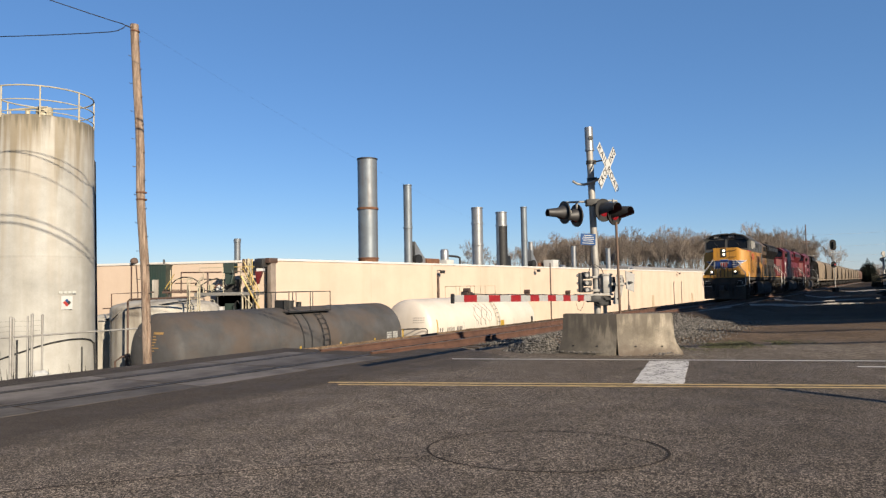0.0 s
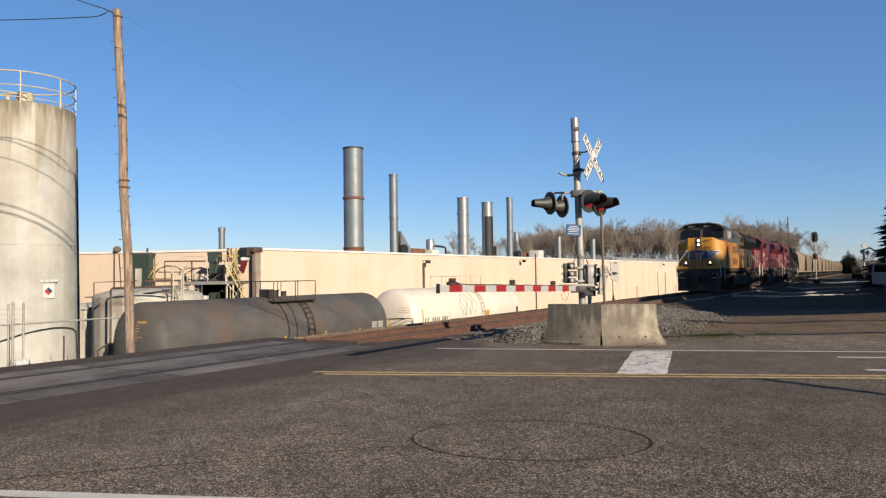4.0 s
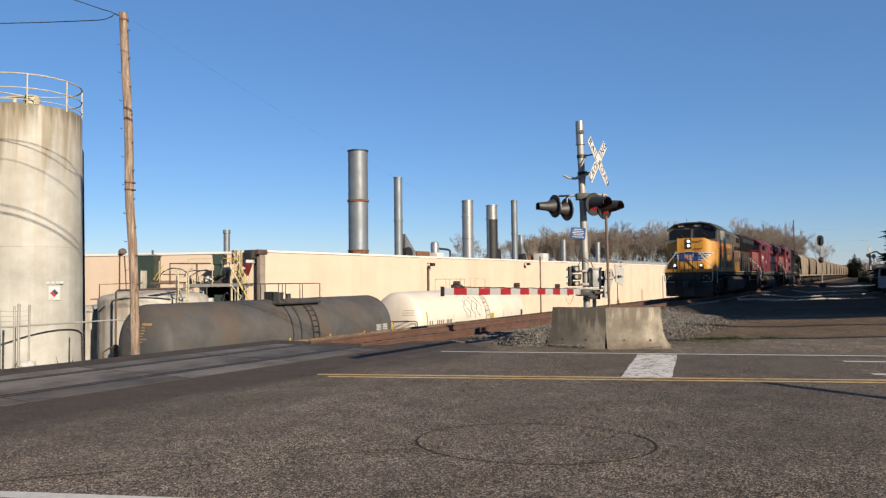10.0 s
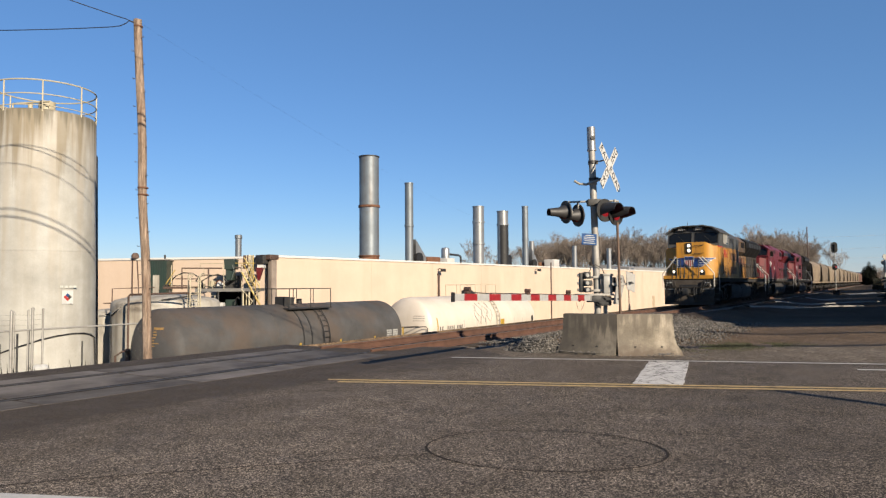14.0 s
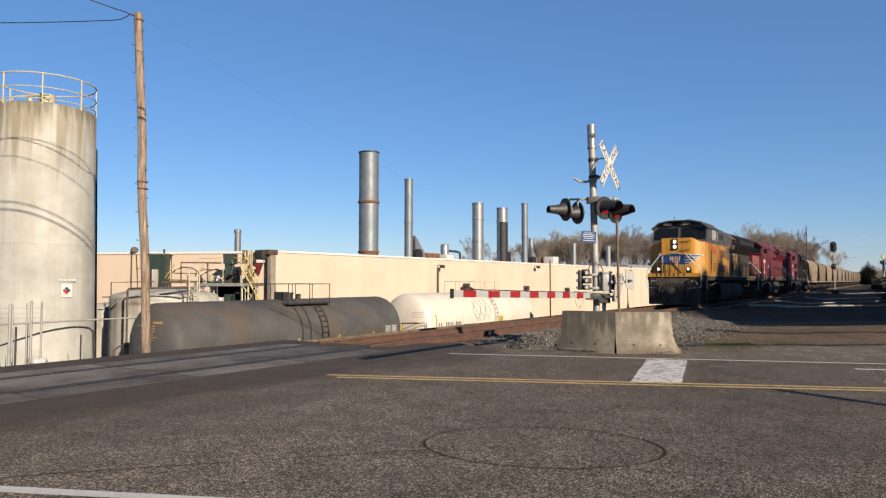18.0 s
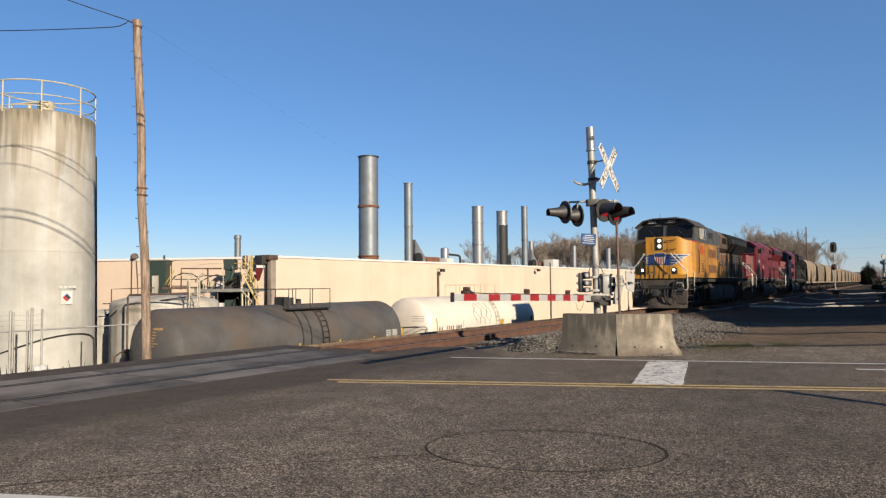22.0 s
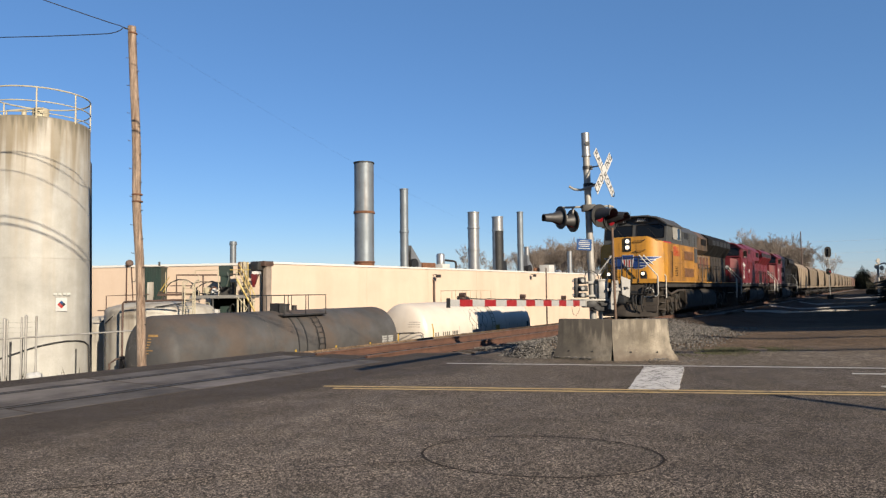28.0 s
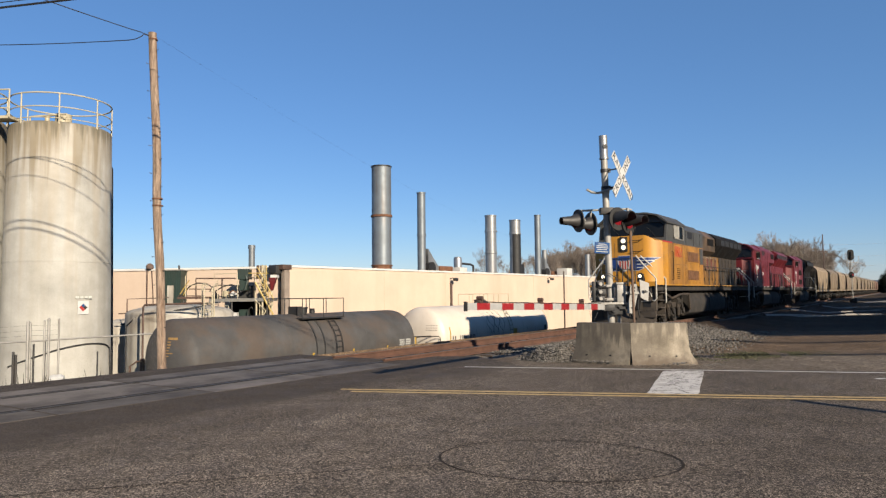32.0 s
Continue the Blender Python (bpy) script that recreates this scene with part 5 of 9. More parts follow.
part("stencil", bm, mat("pale_word", (0.74, 0.76, 0.70), 0.7, var=0.3, scale=8, bump=0), pl, "faded pale stencilled word, unreadable", smooth=False)
# black hose up the silo's flank
bm = tube(bmesh.new(), [(SX + SR * 0.86, SY + 1.07, YARD), (SX + SR * 0.84, SY + 1.03, 1.0), (SX + SR * 0.80, SY + 0.98, 6.75), (SX + SR * 0.79, SY + 0.9, 6.85)], 0.055, 8)
single("silo_hose", tube(bmesh.new(), [(-16.4, 25.66, -1.0), (-15.58, 25.53, -0.72), (-15.18, 25.60, -0.59), (-14.69, 25.80, -0.41), (-14.26, 26.14, -0.30), (-13.96, 26.56, -0.25), (-13.77, 27.05, -0.27), (-13.71, 27.46, -0.34), (-13.74, 27.83, -0.5), (-13.74, 27.95, -2.2)], 0.03, 8), BLACK, "black hose slung round the silo's foot", "hose")
single("silo_downpipe", bm, BLACK, "black downpipe on the silo flank", "pipe")


def squat_tank(x, y, r, top, label):
    ob = thing("storage_tank", label, "tank", pose(x, y, YARD))
    h = top - YARD
    part("shell", revolve(bmesh.new(), [(0.02, 0), (r, 0), (r, h - 0.25), (r * 0.98, h - 0.15), (r * 0.93, h - 0.05), (r * 0.6, h + 0.14), (0, h + 0.22)], 44), TANK_PALE, ob, "pale stained shell")
    bm = bmesh.new()
    tube(bm, [(-r * 0.75, -r * 0.70, 0.5), (-r * 0.75, -r * 0.70, h - 0.75), (-r * 0.5, -r * 0.85, h - 0.35), (r * 0.4, -r * 0.9, h + 0.0), (r * 0.7, -r * 0.6, h + 0.12)], 0.035, 8)
    part("pipe", bm, BLACK, ob, "black pipe bent over the shoulder")
    return ob


squat_tank(-13.35, 34.0, 2.45, 0.92, "squat pale stained storage tank with a black pipe")
squat_tank(-16.75, 35.6, 1.35, 0.20, "small pale storage tank in the silo's shade")
tl = thing("tank_ladder", "cream steel ladder rising over the squat tank", "ladder", pose(-11.12, 31.45, 0))
for x in (-0.27, 0.27):
    part("ladder_rail", tube(bmesh.new(), [(x, 0, -1.6), (x, 0, 1.95), (x, 0.15, 2.05), (x, 0.5, 2.05)], 0.03, 6), CREAM_STEEL, tl)
for i in range(11):
    part("rung", cyl(bmesh.new(), (-0.27, 0, -1.3 + 0.3 * i), (0.27, 0, -1.3 + 0.3 * i), 0.018, seg=6), CREAM_STEEL, tl)
# brown pipe frame beside the tanks
bm = tube(bmesh.new(), [(-13.75, 30.8, YARD), (-13.75, 30.8, 1.06), (-13.68, 30.8, 1.14), (-11.2, 31.0, 1.2)], 0.045, 10)
cyl(bm, (-13.75, 30.8, -1.9), (-13.75, 30.8, -1.2), 0.11, seg=12)
tube(bm, [(-14.2, 30.6, YARD), (-14.2, 30.6, -1.5), (-13.9, 30.6, -1.3), (-13.0, 30.8, -1.3)], 0.045, 8)
single("pipework", bm, BROWN_PIPE, "brown painted pipe run on an upright", "pipe")
bm = tube(bmesh.new(), [(-15.5, 33.0, YARD), (-15.5, 33.0, 1.40), (-13.6, 33.2, 1.45)], 0.03, 6)
tube(bm, [(-15.9, 33.0, 0.72), (-15.3, 33.0, 0.74)], 0.03, 6)
single("pipe_rail", bm, BROWN_PIPE, "thin dark pipe rail by the tank", "railing")

# chain-link fence at the foot of the bank
fence = thing("chain_link_fence", "grey chain-link fence with barbed wire on posts", "fence")
F0, F1 = T(-6, -14.75), T(11.2, -14.9)
fz = -1.0


def fpt(f, z):
    p = F0.lerp(F1, f)
    return Vector((p.x, p.y, z))


for f, r, top in ((0.20, 0.02, 0.95), (0.45, 0.02, 0.95), (0.763, 0.026, 1.0), (0.766, 0.018, 0.97), (0.782, 0.018, 1.0), (0.787, 0.026, 1.04), (0.799, 0.02, 1.02)):
    bm = cyl(bmesh.new(), fpt(f, fz - 0.6), fpt(f, top), r, seg=10)
    revolve(bm, [(r * 1.15, 0), (r * 1.1, 0.04), (0, 0.06)], 10, Matrix.Translation(fpt(f, top - 0.01)))
    part("post", bm, GALV, fence, "grey steel post")
part("top_rail", tube(bmesh.new(), [fpt(0, 0.60), fpt(0.925, 0.64)], 0.018, 8), GALV, fence)
for z in (0.74, 0.84, 0.94):
    part("barbed_wire", tube(bmesh.new(), [fpt(0.4 + i / 60, z + 0.01 * math.sin(i * 2.1)) for i in range(25)], 0.0018, 4), DARK_STEEL, fence)
bm = bmesh.new()
L = (F1 - F0).length * 0.94
u = (F1 - F0).normalized()
k = int(L / 0.11)
for i in range(-16, k):
    for sgn in (1, -1):
        a0, a1 = max(0, i * 0.11), min(L, i * 0.11 + 1.7)
        za, zb = fz - 0.1 + (a0 - i * 0.11), fz - 0.1 + (a1 - i * 0.11)
        if sgn < 0:
            za, zb = 0.6 - (a0 - i * 0.11), 0.6 - (a1 - i * 0.11)
        if a1 - a0 < 0.1:
            continue
        p, q = F0 + u * a0 + V(0, 0, za), F0 + u * a1 + V(0, 0, zb)
        w = Vector((0, 0, 0.0006))
        bm.faces.new([bm.verts.new(c) for c in (p - w, q - w, q + w, p + w)])
part("wire_mesh", bm, GALV, fence, "diamond wire mesh", smooth=False)
for f, h, r, mt, nm in ((0.757, 0.42, 0.025, DARK_STEEL, "dark short pipe stub by the fence"), (0.76, 0.36, 0.025, DARK_STEEL, "dark short pipe stub by the fence"), (0.776, 0.45, 0.02, DARK_STEEL, "dark short pipe stub by the fence"), (0.78, 0.55, 0.02, DARK_STEEL, "dark short pipe stub by the fence"), (0.793, 0.62, 0.02, DARK_STEEL, "dark short pipe stub by the fence"), (0.86, 0.30, 0.016, DARK_STEEL, "dark short pipe stub by the fence"), (0.768, -0.4, 0.05, YELLOW, "short faded yellow bollard by the fence"), (0.776, -0.4, 0.05, YELLOW, "short faded yellow bollard by the fence"), (0.788, -0.4, 0.05, YELLOW, "short faded yellow bollard by the fence")):
    p = fpt(f, 0) - N * 0.35
    single("bollard" if mt is YELLOW else "pipe_stub", cyl(bmesh.new(), (p.x, p.y, fz - 1.0), (p.x, p.y, h), r, seg=10), mt, nm, "bollard" if mt is YELLOW else "pipe", group="stubs by the fence")
for f in (0.794, 0.800):
    p = fpt(f, -0.20)
    bm = revolve(bmesh.new(), [(0, -0.5), (0.05, -0.5), (0.05, -0.1), (0.10, -0.08), (0.12, 0.05), (0.06, 0.11), (0, 0.12)], 14, Matrix.Translation(p))
    single("valve", bm, WHITE, "white round valve head by the fence", "valve", group="valves")

bm = tube(bmesh.new(), [fpt(0.80, -0.30), fpt(0.90, -0.26), fpt(0.93, -0.27)], 0.022, 6)
for f in (0.815, 0.85, 0.885, 0.92):
    cyl(bm, fpt(f, -1.2), fpt(f, -0.28), 0.018, seg=6)
single("low_pipe", bm, mat("pale_green_pipe", (0.30, 0.36, 0.28), 0.6, var=0.3, scale=4, bump=0.05), "low pale green pipe on short posts behind the fence", "pipe")

# ---- tank cars on the sunken siding ----
SIDING = -24.0
siding = tagged(new("siding_track"), "sunken siding track in the yard", "track", kind="structure")
siding.matrix_basis = along(0, SIDING, YARD)
for y in (-0.755, 0.755):
    part("rail", prism(bmesh.new(), [(y + a, b + 0.18) for a, b in RAIL], -20, 160), RUST_RAIL, siding, smooth=False)


def cast_frame(parent, x, r, z, half, mt, label, pitch):
    """Side frames of a three-axle bogie: a beam over pedestals, coil springs, journal boxes and brake gear."""
    for sy in (-1, 1):
        lim = lambda a, b: (min(sy * a, sy * b), max(sy * a, sy * b))
        bm = bmesh.new()
        top = z + r + 0.36
        o = [(-pitch - 0.42, -0.20), (-pitch - 0.42, -0.06), (-pitch + 0.1, 0.0), (-0.5, 0.05), (0.5, 0.05), (pitch - 0.1, 0.0), (pitch + 0.42, -0.06), (pitch + 0.42, -0.20), (pitch - 0.3, -0.24), (0.35, -0.18), (-0.35, -0.18), (-pitch + 0.3, -0.24)]
        y0, y1 = half + 0.02, half + 0.18
        a = [bm.verts.new((x + px, sy * y0, top + pz)) for px, pz in o]
        b = [bm.verts.new((x + px, sy * y1, top + pz)) for px, pz in o]
        for i in range(len(o)):
            j = (i + 1) % len(o)
            bm.faces.new((a[i], a[j], b[j], b[i]))
        bm.faces.new(a)
        bm.faces.new(b[::-1])
        for i in (-1, 0, 1):
            cx = x + i * pitch
            for dx in (-0.30, 0.30):
                box(bm, cx + dx - 0.05, cx + dx + 0.05, *lim(half + 0.03, half + 0.17), z + r - 0.24, top - 0.1)
        frame_part = part("side_frame", bm, mt, parent, label)
        for i in (-1, 0, 1):
            cx = x + i * pitch
            bm = box(bmesh.new(), cx - 0.22, cx + 0.22, *lim(half + 0.04, half + 0.22), z + r - 0.2, z + r + 0.16, bev=0.03)
            cyl(bm, (cx, sy * (half + 0.2), z + r), (cx, sy * (half + 0.31), z + r), 0.15, 0.13, 16)
            part("journal_box", bm, UNDER, frame_part, "dark journal box with a round cap")
            for dx in (-0.42, 0.42):
                bm = bmesh.new()
                for q in range(4):
                    cyl(bm, (cx + dx, sy * (half + 0.12), z + r - 0.12 + 0.075 * q), (cx + dx, sy * (half + 0.12), z + r - 0.07 + 0.075 * q), 0.085, seg=12)
                part("coil_spring", bm, UNDER, frame_part)
        for i in (-0.5, 0.5):
            cx = x + i * pitch
            part("brake_shoe", box(bmesh.new(), cx - 0.06, cx + 0.06, *lim(half - 0.05, half + 0.12), z + r - 0.35, z + r + 0.1, bev=0.02), DARK_STEEL, frame_part)
            part("brake_hanger", tube(bmesh.new(), [(cx - 0.2, sy * (half + 0.2), z + r - 0.3), (cx, sy * (half + 0.22), z + r - 0.1), (cx + 0.1, sy * (half + 0.22), top)], 0.035, 6), mt, frame_part)


def bogie(parent, x, axles, r, z=0.0, half=1.0, mt=None, label="cast bogie side frame", pitch=1.8):
    """A bogie: two side frames, bolster, springs, and axles with wheels."""
    mt = mt or UNDER
    span = (axles - 1) * pitch / 2
    if axles == 3:
        cast_frame(parent, x, r, z, half, mt, label, pitch)
    for sy in (() if axles == 3 else (-1, 1)):
        bm = bmesh.new()
        o = [(-span - 0.35, r - 0.12), (-span - 0.35, r + 0.14), (-span * 0.45, r + 0.34), (span * 0.45, r + 0.34), (span + 0.35, r + 0.14), (span + 0.35, r - 0.12), (span * 0.55, r - 0.16), (0.3, r - 0.34), (-0.3, r - 0.34), (-span * 0.55, r - 0.16)]
        a = [bm.verts.new((x + px, sy * half, z + pz)) for px, pz in o]
        b = [bm.verts.new((x + px, sy * (half + 0.16), z + pz)) for px, pz in o]
        for i in range(len(o)):
            j = (i + 1) % len(o)
            bm.faces.new((a[i], a[j], b[j], b[i]))
        bm.faces.new(a)
        bm.faces.new(b[::-1])
        for i in range(axles):
            cx = x + (i - (axles - 1) / 2) * pitch
            cyl(bm, (cx, sy * (half + 0.1), z + r), (cx, sy * (half + 0.26), z + r), 0.17, seg=14)
            box(bm, cx - 0.2, cx + 0.2, sy * (half + 0.17), sy * (half + 0.2), z + r - 0.22, z + r + 0.22)
        for dx in (-0.22, 0, 0.22):
            cyl(bm, (x + dx, sy * (half + 0.10), z + r - 0.2), (x + dx, sy * (half + 0.10), z + r + 0.14), 0.075, seg=10)
        part("side_frame", bm, mt, parent, label)
    part("bolster", box(bmesh.new(), x - 0.25, x + 0.25, -half, half, z + r, z + r + 0.3), mt, parent, smooth=False)
    made = []
    for i in range(axles):
        cx = (i - (axles - 1) / 2) * pitch
        bm = bmesh.new()
        cyl(bm, (0, -0.98, 0), (0, 0.98, 0), 0.09, seg=10)
        for sy in (-1, 1):
            revolve(bm, [(0.0, -0.05), (r * 0.35, -0.06), (r * 0.8, -0.03), (r * 0.86, -0.065), (r, -0.065), (r, 0.065), (r + 0.028, 0.07), (r + 0.028, 0.095), (r * 0.8, 0.08), (r * 0.3, 0.05), (0, 0.05)], 28, pose(0, sy * 0.78, 0, 90 * sy, 0, 0))
            for q in range(4):
                a = math.pi / 2 * q
                cyl(bm, (math.cos(a) * r * 0.55, sy * 0.80, math.sin(a) * r * 0.55), (math.cos(a) * r * 0.55, sy * 0.845, math.sin(a) * r * 0.55), 0.05, seg=8)
        w = part("wheelset", bm, DARK_STEEL, parent, "dark steel wheelset")
        w.matrix_basis = pose(x + cx, 0, z + r)
        made.append((w, x + cx, z + r, r))
    return made


def tank_car(s0, s1, r, paint, label, platform, marks, fit):
    ln = s1 - s0
    ob = thing("tank_car", label, "tank car", along(s0, SIDING, YARD + 0.18), "tank cars on the siding")
    zc = 2.50
    prof = [(0, 0)] + [(r * math.sin(a), 0.62 * (1 - math.cos(a))) for a in [math.pi / 2 * i / 8 for i in range(1, 9)]]
    prof += [(r, ln * 0.36), (r + 0.012, ln * 0.36 + 0.01), (r + 0.012, ln * 0.36 + 0.09), (r, ln * 0.36 + 0.1), (r, ln * 0.7), (r + 0.012, ln * 0.7 + 0.01), (r + 0.012, ln * 0.7 + 0.09), (r, ln * 0.7 + 0.1)]
    prof += [(r * math.sin(a), ln - 0.62 * (1 - math.cos(a))) for a in [math.pi / 2 * i / 8 for i in range(8, 0, -1)]] + [(0, ln)]
    part("tank_shell", revolve(bmesh.new(), prof, 56, pose(0, 0, zc, 0, 90, 0)), paint, ob)
    bm = box(bmesh.new(), -0.6, ln + 0.6, -0.25, 0.25, 0.72, 1.05)
    for x in (0.9, ln - 0.9):
        box(bm, x - 0.9, x + 0.9, -1.45, 1.45, 0.98, 1.10)
    part("underframe", bm, paint, ob, smooth=False)
    for x in (ln * 0.465, ln * 0.50):
        part("tank_band", revolve(bmesh.new(), [(r, x - 0.04), (r + 0.02, x - 0.035), (r + 0.02, x + 0.035), (r, x + 0.04)], 56, pose(0, 0, zc, 0, 90, 0)), DARK_STEEL if paint is TANK_GREY else paint, ob, "steel band round the tank")
    for x in (1.9, ln - 1.9):
        bogie(ob, x, 2, 0.42)
    for x in (-0.75, ln + 0.75):
        part("coupler", box(bmesh.new(), x - 0.25, x + 0.25, -0.14, 0.14, 0.76, 1.0, bev=0.03), UNDER, ob)
    xc = platform
    bm = box(bmesh.new(), xc - 1.38, xc + 1.38, -1.15, 1.15, zc + r - 0.22, zc + r - 0.16)
    part("platform", bm, fit, ob, "dark grating walkway", smooth=False)
    for y in (-1.12, 1.12):
        for z in (0.70,):
            part("platform_rail", tube(bmesh.new(), [(xc - 1.35, y, zc + r + z), (xc + 1.35, y, zc + r + z)], 0.02, 6), fit, ob)
    for x in (-1.35, 0, 1.35):
        part("platform_rail", tube(bmesh.new(), [(xc + x, -1.12, zc + r + 0.70), (xc + x, 1.12, zc + r + 0.70)], 0.02, 6), fit, ob)
        for y in (-1.12, 0, 1.12):
            part("rail_post", cyl(bmesh.new(), (xc + x, y, zc + r - 0.2), (xc + x, y, zc + r + 0.72), 0.02, seg=6), fit, ob)
    bm = cyl(bmesh.new(), (xc - 0.35, 0, zc + r - 0.1), (xc - 0.35, 0, zc + r + 0.24), 0.30, seg=20)
    cyl(bm, (xc - 0.35, 0, zc + r + 0.24), (xc - 0.35, 0, zc + r + 0.30), 0.34, seg=20)
    cyl(bm, (xc + 0.5, 0.1, zc + r), (xc + 0.5, 0.1, zc + r + 0.22), 0.12, seg=14)
    box(bm, xc - 1.05, xc - 0.75, -0.5, 0.1, zc + r - 0.1, zc + r + 0.34)
    part("manway", bm, DARK_STEEL, ob, "dark manway and valves")
    for dx in (-0.2, 0.2):
        pts = [(xc + dx + 0.5, -(r + 0.09) * math.sin(a), zc + (r + 0.09) * math.cos(a)) for a in [radians(38 + 8 * i) for i in range(11)]]
        part("ladder_rail", tube(bmesh.new(), pts, 0.02, 6), fit, ob)
    for i in range(9):
        a = radians(42 + 9 * i)
        part("ladder_rung", cyl(bmesh.new(), (xc + 0.3, -(r + 0.09) * math.sin(a), zc + (r + 0.09) * math.cos(a)), (xc + 0.7, -(r + 0.09) * math.sin(a), zc + (r + 0.09) * math.cos(a)), 0.014, seg=6), DARK_STEEL, ob)
    for x in (0.45, ln - 0.45):
        for sx in (-0.28, 0.28):
            part("end_rail", tube(bmesh.new(), [(x + sx - 0.4, -1.42, 1.1), (x + sx - 0.4, -1.42, 1.95), (x + sx - 0.3, -1.42, 2.05), (x + sx + 0.1, -1.42, 2.05)], 0.022, 6), UNDER, ob, "bent grab rail")

    def decal(name, x0, x1, z0, z1, material, label=""):
        bm = bmesh.new()
        rows = []
        for i in range(5):
            z = z0 + (z1 - z0) * i / 4
            y = -math.sqrt(max(0.01, (r + 0.006) ** 2 - (z - zc) ** 2))
            rows.append((bm.verts.new((x0, y, z)), bm.verts.new((x1, y, z))))
        for a, b in zip(rows, rows[1:]):
            bm.faces.new((a[0], a[1], b[1], b[0]))
        return part(name, bm, material, ob, label, smooth=False)

    marks(decal, ln, ob)
    return ob


YELLOW_MARK = mat("yellow_mark", (0.62, 0.40, 0.05), 0.6, var=0.25, scale=6, bump=0)
BLACK_MARK = mat("black_stencil", (0.06, 0.055, 0.05), 0.7, var=0.4, scale=4, bump=0)
PALE_MARK = mat("pale_stencil", (0.5, 0.5, 0.48), 0.7, var=0.3, scale=6, bump=0)
ORANGE_MARK = mat("orange_stencil", (0.50, 0.30, 0.10), 0.7, var=0.3, scale=6, bump=0)


def grey_marks(decal, ln, ob):
    for i, w in enumerate((0.46, 0.16, 0.20, 0.18, 0.12, 0.34, 0.15)):
        bm = bmesh.new()
        z, h = 3.34 - 0.105 * i, 0.085 if i == 0 else 0.04
        dish = lambda y, q: 0.62 * (1 - math.cos(math.asin(min(0.99, math.hypot(y, q - 2.5) / 1.61)))) - 0.008
        for k in range(4):
            a, b = -0.36 - w * k / 4, -0.36 - w * (k + 1) / 4
            quad(bm, [(dish(a, z), a, z), (dish(b, z), b, z), (dish(b, z + h), b, z + h), (dish(a, z + h), a, z + h)])
        part("stencil_line", bm, ORANGE_MARK, ob, "faded orange stencil, unreadable", smooth=False)
    for x, z0, z1 in ((9.17, 2.08, 2.42), (11.74, 2.08, 2.40), (6.5, 2.22, 2.42), (14.12, 2.0, 2.68)):
        decal("yellow_mark", x, x + 0.12, z0, z1, YELLOW_MARK, "yellow reflective mark")
    decal("yellow_mark", 10.2, 10.84, 2.10, 2.19, YELLOW_MARK, "yellow reflective mark")
    decal("yellow_mark", 12.0, 12.5, 2.06, 2.13, PALE_MARK, "pale mark")
    for i in range(5):
        for j, w in enumerate((0.42, 0.42)):
            decal("data_panel", 12.78 + 0.52 * j, 12.78 + 0.52 * j + w, 2.12 + 0.11 * i, 2.12 + 0.11 * i + 0.085, PALE_MARK, "pale data panel, unreadable")


def white_marks(decal, ln, ob):
    decal("yellow_mark", 0.95, 1.06, 2.05, 3.05, YELLOW_MARK, "yellow reflective mark")
    decal("yellow_mark", 8.5, 9.0, 2.27, 2.65, YELLOW_MARK, "yellow square mark")
    decal("yellow_mark", 5.9, 6.1, 2.1, 2.3, YELLOW_MARK, "yellow mark")
    for x in (1.2, 1.45, 2.0, 2.22, 2.44, 2.66, 3.05, 3.22, 3.39, 3.56):
        decal("stencil_letter", x, x + 0.11, 2.32, 2.54, SCRIBBLE_DARK, "black stencil, unreadable")
    for x in (4.1, 4.5, 5.0):
        decal("stencil_line", x, x + 0.28, 2.22, 2.34, BLACK_MARK, "small black stencil, unreadable")
    decal("dark_mark", 13.05, 13.35, 2.1, 2.7, BLACK_MARK, "dark upright mark")
    for i in range(3):
        bm = bmesh.new()
        dish = lambda y, q: 0.62 * (1 - math.cos(math.asin(min(0.99, math.hypot(y, q - 2.5) / 1.72)))) - 0.008
        z = 3.15 - 0.13 * i
        for k in range(5):
            a, b = -0.65 - 0.14 * k, -0.65 - 0.14 * k - 0.10
            quad(bm, [(dish(a, z), a, z), (dish(b, z), b, z), (dish(b, z + 0.035), b, z + 0.035), (dish(a, z + 0.035), a, z + 0.035)])
        part("stencil_line", bm, SCRIBBLE, ob, "small grey stencil, unreadable", smooth=False)
    rs = random.Random(3)
    for i, x in enumerate((5.45, 5.75, 6.1, 6.4, 6.7, 7.0, 7.3)):
        ph, amp, top = rs.uniform(0, 6), rs.uniform(0.12, 0.26), rs.uniform(3.55, 3.85)
        pts = []
        for k in range(10):
            z = top - (top - rs.uniform(2.45, 2.5)) * k / 9
            pts.append((x + amp * math.sin(k * 0.75 + ph), -math.sqrt(max(0.01, 1.728 ** 2 - (z - 2.5) ** 2)), z))
        part("graffiti_stroke", tube(bmesh.new(), pts, 0.013, 4), SCRIBBLE, ob, "thin grey sprayed scribble")
    for x, z0, z1 in ((3.85, 2.34, 2.78), (5.4, 2.36, 2.78), (10.4, 2.25, 2.7), (11.6, 2.2, 2.6)):
        decal("stencil_line", x, x + 0.05, z0, z1, PALE_MARK, "thin grey upright mark")


SCRIBBLE_DARK = mat("grey_stencil", (0.16, 0.15, 0.14), 0.7, var=0.5, scale=9, bump=0)
SCRIBBLE = mat("grey_spray", (0.30, 0.29, 0.27), 0.7, var=0.3, scale=6, bump=0)
wm = white_marks


